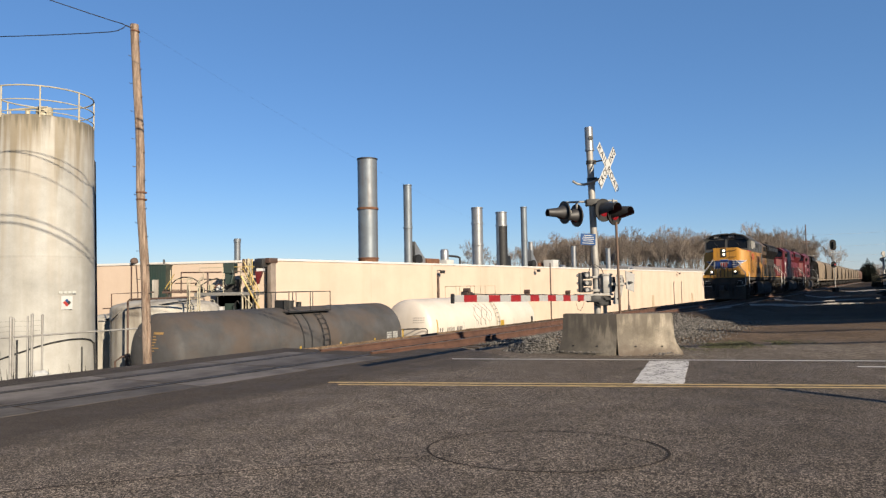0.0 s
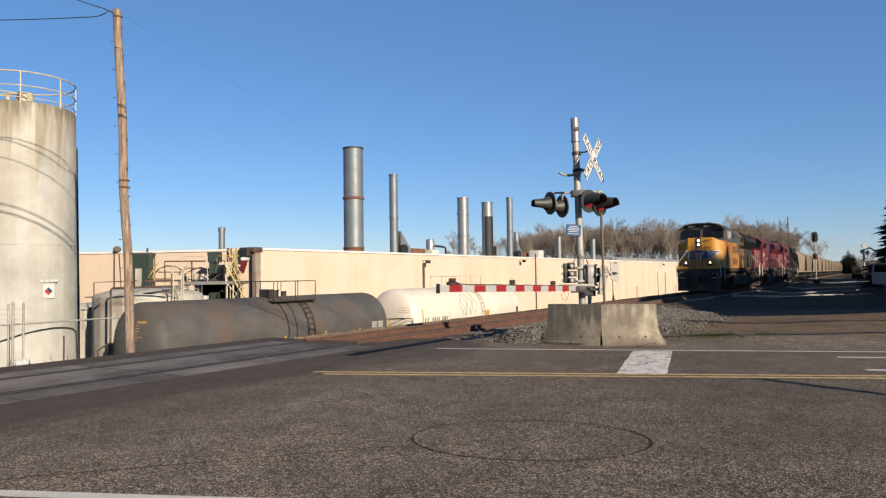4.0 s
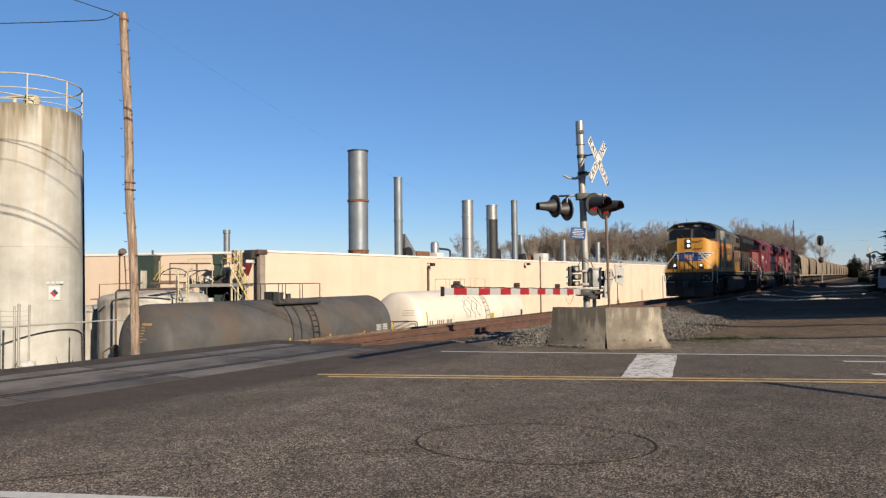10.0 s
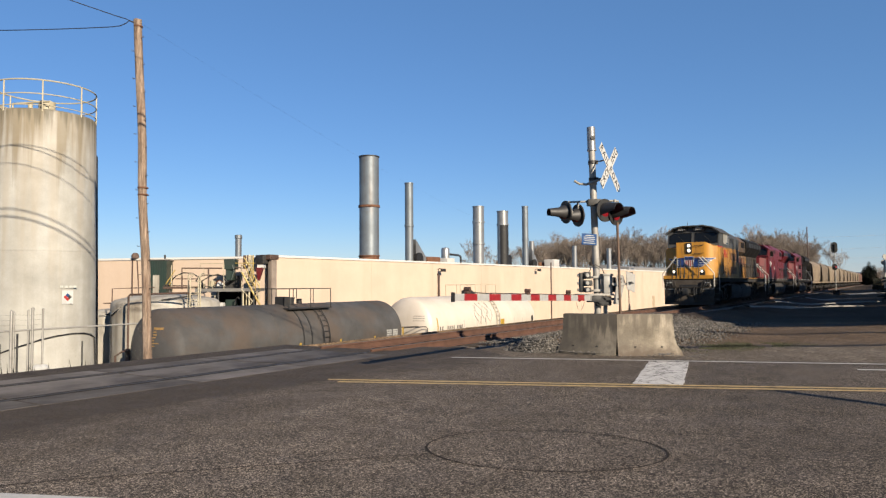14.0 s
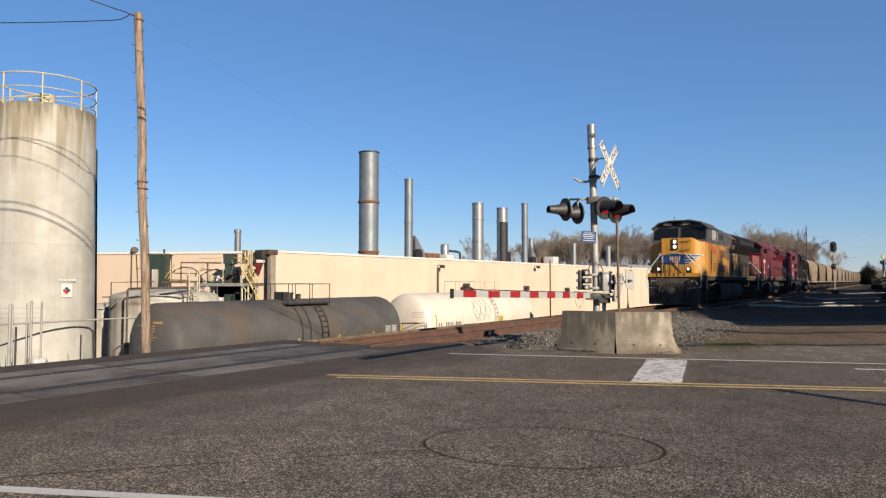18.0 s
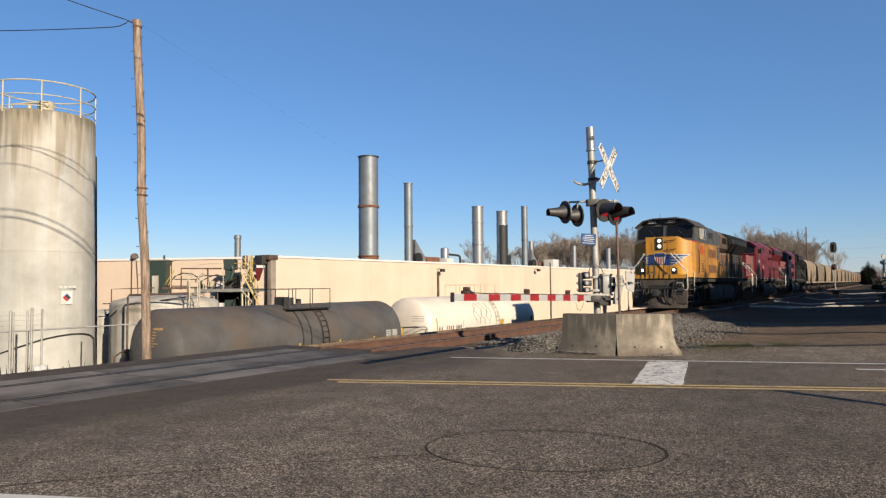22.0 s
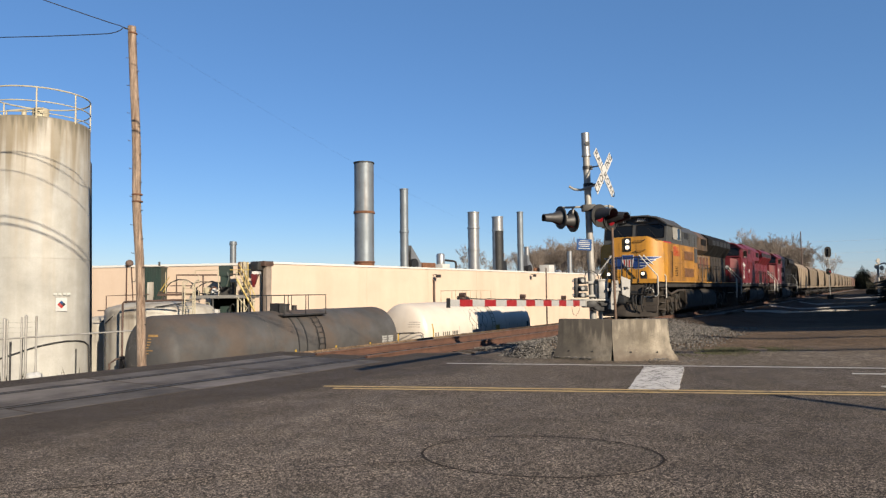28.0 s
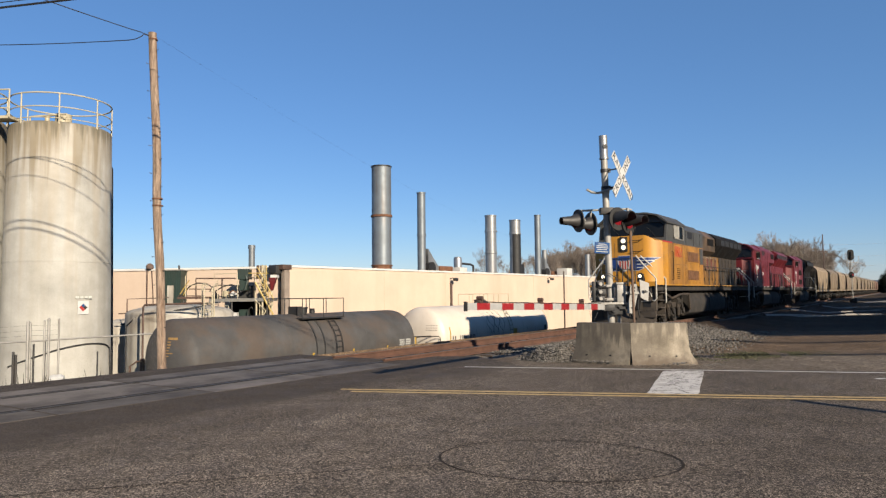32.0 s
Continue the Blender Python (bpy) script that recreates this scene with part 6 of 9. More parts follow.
def white_fittings(decal, ln, ob):
    wm(decal, ln, ob)
    for y in (-1.55, -1.05):
        part("end_handrail", tube(bmesh.new(), [(-2.1, y, 2.0), (-2.1, y, 2.58), (-2.0, y, 2.66), (0.0, y, 2.60), (0.2, y, 2.5), (0.2, y, 1.3)], 0.025, 6), UNDER, ob, "dark bent end handrail")


tank_car(16.3, 30.9, 1.61, TANK_GREY, "dark grey rust-stained railway tank car on the siding", 7.7, grey_marks, DARK_STEEL)
tank_car(32.7, 46.9, 1.72, TANK_WHITE, "white railway tank car with sprayed scribbles on the siding", 7.6, white_fittings, CREAM_STEEL)

# ---- the long cream factory building ----
fac = thing("factory_building", "long low cream-painted factory building with flat roof", "factory", along(28.4, -30, 0))
TOP = 3.17
bm = box(bmesh.new(), 0, 150, 0, 0.35, YARD - 0.1, TOP)
part("wall", bm, CREAM, fac, "long cream side wall", smooth=False)
bm = box(bmesh.new(), 0, 0.35, 0.35, 30, YARD - 0.1, TOP - 0.003, pose(0, 0, -0.05, 0, 0, 22))
part("wall", bm, CREAM, fac, "cream end wall", smooth=False)
bm = box(bmesh.new(), 149.6, 150, 0.35, 48, YARD - 0.1, TOP - 0.003)
box(bm, 0.35, 149.6, 47.6, 48, YARD - 0.1, TOP - 0.003)
part("wall", bm, CREAM, fac, "far walls", smooth=False)
part("roof", box(bmesh.new(), 0.35, 149.6, 0.35, 47.6, TOP - 0.5, TOP - 0.25), ROOF_GREY, fac, "flat grey roof", smooth=False)
part("roof", slab(bmesh.new(), [(0.3, 1.4), (0.3, 47), (-10.6, 27.8)], TOP - 0.5, TOP - 0.25), ROOF_GREY, fac, "flat grey roof wedge", smooth=False)
bm = box(bmesh.new(), -0.06, 150, -0.06, 0.40, TOP - 0.07, TOP + 0.05)
box(bm, -0.06, 0.40, 0.40, 30, TOP - 0.07, TOP + 0.05, pose(0, 0, -0.05, 0, 0, 22))
part("coping", bm, COPING, fac, "thin white metal coping", smooth=False)
for x in [8.9 + 7.4 * i for i in range(18)]:
    part("panel_joint", box(bmesh.new(), x, x + 0.03, -0.006, 0.0, YARD, TOP), mat("joint_shade", (0.80, 0.61, 0.46), 0.9, var=0.1, bump=0) if x < 9 else bpy.data.materials["joint_shade"], fac, smooth=False)
part("downpipe", tube(bmesh.new(), [(17.0, -0.1, YARD), (17.0, -0.1, 2.2), (17.0, 0.0, 2.3)], 0.09, 8), BROWN_PIPE, fac, "dark downpipe")
part("corner_duct", box(bmesh.new(), -0.42, -0.03, -0.34, -0.04, YARD, TOP - 0.16, bev=0.03), DUCT, fac, "weathered grey-brown duct at the corner")
part("duct_cap", box(bmesh.new(), -0.50, -0.02, -0.42, -0.07, TOP - 0.16, TOP + 0.05, bev=0.04), BROWN_PIPE, fac, "dark cap of the duct")
for x, z in ((17.0, 2.65), (34.1, 2.88), (62, 2.85), (86, 2.85)):
    bm = tube(bmesh.new(), [(x, 0, z), (x, -0.25, z + 0.05), (x, -0.4, z)], 0.03, 6)
    box(bm, x - 0.2, x + 0.2, -0.62, -0.38, z - 0.2, z + 0.04, pose(0, 0, 0), 0.03)
    part("wall_lamp", bm, DARK_STEEL, fac, "dark floodlight on a bracket")
for x, w, z in ((72.5, 1.0, -0.4), (95, 1.1, -0.5), (112, 1.1, -0.5)):
    part("door", box(bmesh.new(), x, x + w, -0.03, 0.0, YARD, z), mat("pale_door", (0.66, 0.52, 0.36), 0.6, var=0.1, bump=0) if x < 73 else bpy.data.materials["pale_door"], fac, "pale steel door", smooth=False)
for x in (62, 84, 88.5):
    part("conduit", tube(bmesh.new(), [(x, -0.06, YARD), (x, -0.06, 1.2), (x + 0.2, -0.06, 1.5)], 0.05, 6), BROWN_PIPE, fac)
part("end_downpipe", tube(bmesh.new(), [(-4.78, 11.6, YARD), (-4.78, 11.6, TOP - 0.1)], 0.06, 6), BROWN_PIPE, fac)
for a, b in (((-3.39, 8.16), (-3.39, 8.16)), ((-3.17, 7.86), (-3.24, 7.95))):
    part("vent_leg", tube(bmesh.new(), [(*a, YARD), (*a, 1.3), (*b, TOP - 0.02)], 0.035, 6), BROWN_PIPE, fac, "thin brown leg of the round vent")
part("end_vent", revolve(bmesh.new(), [(0, -0.14), (0.20, -0.12), (0.23, 0.0), (0.19, 0.13), (0.10, 0.20), (0, 0.22)], 18, pose(-3.31, 8.03, TOP + 0.10)), RUST_CAP, fac, "round rust-stained vent cap")

single("yard_post", cyl(bmesh.new(), T(46.87, -21.2, YARD), T(46.87, -21.2, 3.0), 0.05, seg=10), BROWN_PIPE, "slim dark post beside the white tank car", "post")


def stack(s, r, top, material, label, joints=(), n=-34.5, base=None, base_h=0.5):
    ob = thing("exhaust_stack", label, "exhaust stack", along(s, n, TOP - 0.3), "roof exhaust stacks")
    h = top - TOP + 0.3
    bm = revolve(bmesh.new(), [(r, 0), (r, h), (r * 0.93, h), (r * 0.93, h - 0.9), (0, h - 0.95)], 32)
    part("shaft", bm, material, ob)
    for z in joints:
        zz = z - TOP + 0.3
        part("flange", revolve(bmesh.new(), [(r, zz - 0.09), (r * 1.07 + 0.02, zz - 0.08), (r * 1.07 + 0.02, zz + 0.08), (r, zz + 0.09)], 32), RUST if base else material, ob)
    part("rim", revolve(bmesh.new(), [(r, h - 0.10), (r * 1.05 + 0.015, h - 0.09), (r * 1.05 + 0.015, h), (r * 0.95, h + 0.01)], 32), DARK_STEEL if base else material, ob, "dark rim" if base else "")
    if base:
        part("base_ring", revolve(bmesh.new(), [(r * 1.02, 0), (r * 1.02, base_h + 0.3), (r * 1.1, base_h + 0.3), (r * 1.1, base_h + 0.38), (r, base_h + 0.40)], 32), base, ob, "rusty base ring")
        part("curb", box(bmesh.new(), -r * 1.5, r * 1.5, -r * 1.5, r * 1.5, -0.1, 0.45, bev=0.03), base, ob)
    return ob


stack(42.62, 0.76, 11.47, STACK, "wide ribbed steel exhaust stack with rusty base ring", (7.55,), base=RUST)
stack(47.91, 0.35, 10.01, STACK, "slim grey steel exhaust stack", (6.4,))
stack(59.45, 0.55, 9.06, STACK_BRIGHT, "bright galvanised exhaust stack", (7.5, 5.4))
s4 = stack(64.43, 0.57, 9.01, STACK_BRIGHT, "steel exhaust stack with black lagging", (7.6,))
bm = bmesh.new()
rows = [[bm.verts.new((0.59 * math.cos(a), 0.59 * math.sin(a), z)) for a in [radians(-178 + 126 * i / 14) for i in range(15)]] for z in (0.2, 1.5, 3.2, 4.5, 4.7)]
for a, b in zip(rows, rows[1:]):
    for i in range(14):
        bm.faces.new((a[i], a[i + 1], b[i + 1], b[i]))
part("lagging", bm, BLACK, s4, "black lagging wrap")
part("duct_foot", prism(bmesh.new(), [(-0.5, 0.2), (0.5, 0.2), (0.4, 1.6), (-0.4, 1.6)], 0.3, 1.1, pose(0, 0, 0)), BLACK, s4)
stack(69.65, 0.34, 9.98, STACK, "slim grey steel exhaust stack", (6.3,))
stack(83.47, 0.28, 6.19, STACK_BRIGHT, "short bright vent stack")
stack(95.92, 0.32, 6.34, STACK_BRIGHT, "short bright vent stack")
stack(71.2, 0.28, 6.2, STACK_BRIGHT, "short bright vent stack")
stack(29.78, 0.19, 4.64, STACK, "short roof vent pipe with cap", (4.5,))
for s, n in ((49.3, -34.5), (71.5, -34.5)):
    ob = thing("roof_duct", "sloping sheet-metal roof duct with rusty fan box", "duct", along(s, n, TOP - 0.3))
    bm = prism(bmesh.new(), [(-0.3, 0.3), (0.3, 0.3), (0.3, 2.0), (-0.3, 2.0)], -0.9, -0.75)
    v = prism(bmesh.new(), [(-0.35, 0.2), (0.35, 0.2), (0.35, 0.9), (-0.35, 0.9)], 0.0, 0.2)
    join(bm, v)
    b2 = bmesh.new()
    w = [b2.verts.new(c) for c in ((-0.9, -0.35, 0.4), (-0.9, 0.35, 0.4), (-0.9, 0.35, 2.4), (-0.9, -0.35, 2.4), (0.6, -0.35, 0.3), (0.6, 0.35, 0.3), (0.6, 0.35, 0.95), (0.6, -0.35, 0.95))]
    for f in ((0, 1, 2, 3), (4, 7, 6, 5), (0, 4, 5, 1), (1, 5, 6, 2), (2, 6, 7, 3), (3, 7, 4, 0)):
        b2.faces.new([w[i] for i in f])
    join(bm, b2)
    part("duct", bm, STACK_BRIGHT, ob, "sloping bright sheet duct", smooth=False)
    part("fan_box", box(bmesh.new(), 0.6, 2.6, -0.5, 0.5, 0.2, 1.0, bev=0.04), RUST, ob, "rusty fan box")
    part("fan_wheel", cyl(bmesh.new(), (-0.6, -0.55, 0.8), (-0.6, 0.2, 0.8), 0.5, seg=20), BLACK, ob)
ob = thing("roof_vent", "bright drum vent on a sheet-metal box with a bent pipe", "vent", along(53.48, -34.5, TOP - 0.3))
part("drum", revolve(bmesh.new(), [(0, 0.9), (0.38, 0.9), (0.38, 1.75), (0.30, 1.9), (0, 1.95)], 22), STACK_BRIGHT, ob)
part("housing", box(bmesh.new(), -0.6, 0.6, -0.6, 0.6, 0, 0.95, bev=0.02), ROOF_EDGE, ob)
part("bent_pipe", tube(bmesh.new(), [(0.3, 0, 1.35), (2.2, 0, 1.30), (2.6, 0, 1.2), (2.65, 0, 0.9), (2.65, 0, 0)], 0.10, 8), DARK_STEEL, ob)
single("roof_unit", box(bmesh.new(), -0.7, 0.7, -0.6, 0.6, -0.3, 1.0, bev=0.03), ROOF_EDGE, "pale sheet-metal roof unit", "roof unit", along(73.2, -33, TOP))
for i, (s, r) in enumerate(((88, 0.45), (100, 0.5), (109, 0.45), (117, 0.4))):
    single("mushroom_vent", revolve(bmesh.new(), [(r * 0.6, -0.3), (r * 0.6, 0.4), (r, 0.45), (r, 0.62), (r * 0.5, 0.8), (0, 0.85)], 18), STACK_BRIGHT, "small round roof vent", "vent", along(s, -38, TOP), "mushroom vents")
bm = prism(bmesh.new(), [(-5, -1), (5, -1), (5, 4.3), (0, 4.85), (-5, 4.3)], 0, 68)
single("far_shed", bm, ROOF_GREY, "long grey low-pitched shed roof behind the factory", "shed", along(124, -46, 0.0), smooth=False)
for s, h in ((131, 0.5), (140, 0.45), (151, 0.6), (165, 0.5)):
    single("mushroom_vent", revolve(bmesh.new(), [(0.3, -0.5), (0.3, h * 0.6), (0.5, h * 0.65), (0.45, h), (0, h + 0.1)], 14), DARK_STEEL, "small dark roof vent on the far shed", "vent", along(s, -45, 4.72), "mushroom vents")

# ---- process platform beside the end wall ----
pp = thing("process_platform", "cluttered process platform with yellow stairs and green hoppers", "platform")


def pp_box(name, x0, x1, y0, y1, z0, z1, material, label):
    part(name, box(bmesh.new(), x0, x1, y0, y1, max(z0, YARD), z1, bev=0.015 if z1 - z0 > 0.2 else 0), material, pp, label, smooth=False)


def pp_tube(name, pts, r, material, label):
    part(name, tube(bmesh.new(), [(x, y, max(z, YARD)) for x, y, z in pts], r, 6), material, pp, label)


pp_box("deck", -13.26, -10.04, 37.60, 39.50, 1.19, 1.36, DECK_STEEL, "grey steel deck")
pp_box("deck", -14.97, -13.26, 37.60, 38.80, 1.36, 1.47, BROWN_PIPE, "narrow brown side deck")
pp_tube("leg", [(-14.65, 37.70, 1.37), (-14.60, 37.70, -3.08)], 0.05, DARK_STEEL, "")
pp_tube("leg", [(-13.65, 37.70, 1.37), (-13.61, 37.70, -3.09)], 0.05, DARK_STEEL, "")
pp_tube("leg", [(-12.06, 37.70, 1.35), (-12.02, 37.70, -3.10)], 0.05, DARK_STEEL, "")
pp_tube("leg", [(-10.73, 37.70, 1.34), (-10.70, 37.70, -3.11)], 0.05, CREAM_STEEL, "")
pp_tube("leg", [(-10.40, 37.70, 1.34), (-10.37, 37.70, -3.11)], 0.05, CREAM_STEEL, "")
pp_tube("leg", [(-10.16, 37.70, 1.34), (-10.13, 37.70, -3.12)], 0.05, DARK_STEEL, "")
pp_tube("pipe", [(-14.21, 38.30, 1.33), (-14.22, 38.30, 2.47), (-12.04, 38.30, 2.45)], 0.045, BROWN_PIPE, "brown process pipe")
pp_tube("pipe", [(-12.77, 38.30, 1.32), (-12.78, 38.30, 2.46)], 0.045, BROWN_PIPE, "")
pp_tube("pipe", [(-15.19, 38.30, 1.53), (-13.72, 38.30, 1.51)], 0.035, BROWN_PIPE, "")
pp_tube("pipe", [(-14.58, 38.30, 1.89), (-13.42, 38.30, 1.88)], 0.03, BROWN_PIPE, "")
pp_tube("pipe", [(-13.48, 38.30, 1.73), (-13.30, 38.30, 2.00), (-12.90, 38.30, 2.09), (-11.95, 38.30, 2.05)], 0.03, DARK_STEEL, "")
pp_tube("pipe", [(-11.34, 38.30, 2.48), (-11.03, 38.30, 2.47), (-10.97, 38.30, 2.29), (-10.96, 38.30, 1.43)], 0.035, BROWN_PIPE, "")
pp_tube("rail", [(-12.97, 37.60, 2.44), (-12.97, 37.60, 2.68), (-11.73, 37.60, 2.70)], 0.022, CREAM_STEEL, "")
pp_tube("rail", [(-14.53, 37.60, 2.60), (-14.52, 37.60, 1.46)], 0.022, CREAM_STEEL, "")
pp_tube("rail", [(-14.53, 37.60, 2.09), (-13.26, 37.60, 2.08)], 0.018, CREAM_STEEL, "")
pp_tube("rail", [(-11.13, 37.60, 2.70), (-10.05, 37.60, 2.69)], 0.022, YELLOW, "")
pp_tube("rail", [(-11.73, 37.60, 2.70), (-11.72, 37.60, 1.32)], 0.022, CREAM_STEEL, "")
pp_tube("rail", [(-12.79, 37.60, 2.44), (-12.78, 37.60, 1.36)], 0.022, CREAM_STEEL, "")
pp_tube("rail", [(-12.33, 37.60, 2.05), (-12.33, 37.60, 1.36)], 0.02, CREAM_STEEL, "")
pp_tube("brace", [(-14.82, 37.60, 1.61), (-14.32, 37.60, 2.36)], 0.025, YELLOW, "faded yellow brace")
pp_tube("brace", [(-14.64, 37.60, 1.55), (-14.44, 37.60, 1.94)], 0.02, YELLOW, "")
pp_tube("hose", [(-14.63, 37.80, 1.52), (-14.57, 37.80, 1.82), (-14.33, 37.80, 2.06), (-13.94, 37.80, 2.21), (-13.49, 37.80, 2.18), (-13.18, 37.80, 2.00), (-12.97, 37.80, 1.69), (-12.81, 37.80, 1.48)], 0.035, BLACK, "black looped hose")
pp_tube("hose", [(-13.08, 37.70, 1.45), (-12.90, 37.70, 1.78), (-12.54, 37.70, 1.99), (-12.09, 37.70, 2.11), (-11.79, 37.70, 2.01), (-11.58, 37.70, 1.71)], 0.03, BLACK, "black looped hose")
pp_tube("hose", [(-13.08, 37.70, 1.69), (-12.78, 37.70, 1.48), (-12.24, 37.70, 1.41), (-11.79, 37.70, 1.53), (-11.40, 37.70, 1.80)], 0.03, BLACK, "black looped hose")
pp_tube("hose", [(-12.24, 37.70, 1.60), (-12.00, 37.70, 1.80), (-11.70, 37.70, 1.62)], 0.03, RUST, "rusty bent pipe")
pp_box("white_drum", -12.22, -11.88, 38.00, 38.35, 1.44, 1.75, WHITE, "small white drum")
pp_box("valve_box", -12.67, -12.37, 38.00, 38.30, 1.41, 1.78, CREAM_STEEL, "")
pp_box("valve_box", -13.19, -12.94, 38.00, 38.30, 1.36, 1.60, DARK_STEEL, "")
pp_box("green_hopper", -11.95, -11.37, 38.30, 39.05, 2.39, 2.94, GREEN, "dark green hopper head")
pp_box("hopper_neck", -11.87, -11.47, 38.35, 38.85, 1.80, 2.39, GREEN, "")
pp_box("hopper_motor", -12.10, -11.26, 38.90, 39.40, 1.34, 2.06, DARK_STEEL, "dark motor box")
pp_tube("hopper_pipe", [(-11.49, 38.30, 2.60), (-11.40, 38.30, 2.29), (-11.55, 38.30, 1.80)], 0.05, GREEN, "")
# Dark sheets put the shade inside the bay into colour.
pp_box("bay_back", -12.69, -10.49, 39.40, 39.52, -3.17, 1.19, SOOT, "dark sheet painting the bay's unlit back")
pp_box("bay_side", -12.34, -12.23, 38.30, 39.30, -3.03, 1.20, SOOT, "")
pp_box("green_bin", -11.91, -11.42, 38.50, 39.10, -3.05, 0.76, GREEN, "dark green bin below the deck")
pp_box("white_drum", -12.17, -11.84, 37.90, 38.25, -2.98, 0.60, WHITE, "white drum below the deck")
pp_tube("hose", [(-11.26, 38.10, 0.46), (-11.24, 38.10, 0.77), (-11.11, 38.10, 0.89), (-10.99, 38.10, 0.74), (-10.96, 38.10, 0.40)], 0.035, BLACK, "black looped hose")
pp_tube("bracket", [(-12.38, 37.60, 0.97), (-12.20, 37.60, 0.97), (-12.17, 37.60, -2.94)], 0.03, CREAM_STEEL, "")
pp_tube("tower_post", [(-10.86, 37.90, 2.65), (-10.82, 37.90, -3.14)], 0.028, CREAM_STEEL, "cream tower post")
pp_tube("tower_post", [(-10.47, 37.90, 3.16), (-10.43, 37.90, -3.14)], 0.028, CREAM_STEEL, "cream tower post")
pp_tube("tower_post", [(-10.25, 37.90, 3.13), (-10.21, 37.90, -3.14)], 0.028, YELLOW, "cream tower post")
pp_tube("tower_post", [(-10.62, 37.90, 3.13), (-10.58, 37.90, -3.14)], 0.028, CREAM_STEEL, "cream tower post")
pp_box("duct_box", -10.91, -10.66, 38.30, 38.80, 2.41, 3.15, BROWN_PIPE, "brown duct")
pp_box("duct_box", -10.66, -10.50, 38.40, 38.80, 1.67, 3.15, CREAM_STEEL, "")
pp_tube("stringer", [(-10.77, 37.60, 2.22), (-10.07, 37.60, 0.95), (-9.79, 37.60, 0.47)], 0.05, YELLOW, "yellow stair stringer")
pp_tube("stair_rail", [(-10.80, 37.60, 2.58), (-10.65, 37.60, 2.58), (-10.04, 37.60, 1.43)], 0.022, YELLOW, "yellow stair handrail")
pp_tube("upper_rail", [(-10.65, 37.60, 3.00), (-10.29, 37.60, 2.39), (-9.77, 37.60, 1.28)], 0.026, YELLOW, "yellow stair handrail")
pp_tube("lower_rail", [(-10.79, 37.60, 1.31), (-10.19, 37.60, 0.68), (-10.39, 37.60, 0.32)], 0.026, CREAM_STEEL, "")
pp_tube("stringer", [(-10.98, 38.35, 2.23), (-10.27, 38.35, 0.94), (-9.99, 38.35, 0.45)], 0.05, YELLOW, "yellow stair stringer")
pp_tube("stair_rail", [(-11.02, 38.35, 2.60), (-10.86, 38.35, 2.60), (-10.24, 38.35, 1.43)], 0.022, YELLOW, "yellow stair handrail")
pp_tube("upper_rail", [(-10.87, 38.35, 3.03), (-10.49, 38.35, 2.41), (-9.96, 38.35, 1.27)], 0.026, YELLOW, "yellow stair handrail")
pp_tube("lower_rail", [(-11.01, 38.35, 1.31), (-10.39, 38.35, 0.66), (-10.60, 38.35, 0.30)], 0.026, CREAM_STEEL, "")
pp_box("tread", -10.77, -10.62, 37.60, 38.35, 2.15, 2.19, CREAM_STEEL, "")
pp_box("tread", -10.69, -10.53, 37.60, 38.35, 2.00, 2.04, CREAM_STEEL, "")
pp_box("tread", -10.60, -10.45, 37.60, 38.35, 1.85, 1.89, CREAM_STEEL, "")
pp_box("tread", -10.52, -10.37, 37.60, 38.35, 1.70, 1.74, CREAM_STEEL, "")
pp_box("tread", -10.44, -10.29, 37.60, 38.35, 1.55, 1.59, CREAM_STEEL, "")
pp_box("tread", -10.36, -10.21, 37.60, 38.35, 1.41, 1.45, CREAM_STEEL, "")
pp_box("tread", -10.27, -10.12, 37.60, 38.35, 1.26, 1.30, CREAM_STEEL, "")
pp_box("tread", -10.19, -10.04, 37.60, 38.35, 1.11, 1.15, CREAM_STEEL, "")
pp_box("tread", -10.11, -9.96, 37.60, 38.35, 0.96, 1.00, CREAM_STEEL, "")
pp_tube("stair_post", [(-10.29, 37.60, 2.39), (-10.28, 37.60, 1.67)], 0.02, YELLOW, "")
pp_tube("stair_post", [(-10.04, 37.60, 1.91), (-10.04, 37.60, 1.22)], 0.02, YELLOW, "")
pp_box("red_hopper", -10.30, -9.93, 38.90, 39.35, 2.48, 2.64, WHITE, "white rim of the red hopper")
bm = bmesh.new()
w = [bm.verts.new(c) for c in ((-10.30, 38.6, 2.48), (-9.93, 38.6, 2.48), (-9.93, 39.0, 2.48), (-10.30, 39.0, 2.48), (-10.23, 38.7, 1.77), (-10.11, 38.7, 1.77), (-10.11, 38.8, 1.77), (-10.23, 38.8, 1.77))]
for f in ((0, 1, 2, 3), (4, 7, 6, 5), (0, 4, 5, 1), (1, 5, 6, 2), (2, 6, 7, 3), (3, 7, 4, 0)):
    bm.faces.new([w[i] for i in f])
part("hopper_cone", bm, LOCO_RED, pp, "faded red hopper cone", smooth=False)
part("hopper_chute", cyl(bmesh.new(), (-10.17, 38.75, 1.77), (-10.17, 38.75, 0.6), 0.06, seg=10), CREAM_STEEL, pp)
part("duct_cap", box(bmesh.new(), -0.62, 0.06, -0.40, 0.75, TOP - 0.22, TOP + 0.06, bev=0.02), BROWN_PIPE, fac, "dark cap over the corner duct")
for x in (-11.21, -10.85):
    pp_tube("ladder_rail", [(x - 0.02, 31.2, YARD), (x, 31.2, 1.85), (x + 0.04, 31.5, 2.0)], 0.026, CREAM_STEEL, "cream ladder rail")
for i in range(17):
    pp_tube("ladder_rung", [(-11.2, 31.2, -3.3 + 0.3 * i), (-10.86, 31.2, -3.3 + 0.3 * i)], 0.014, CREAM_STEEL, "")
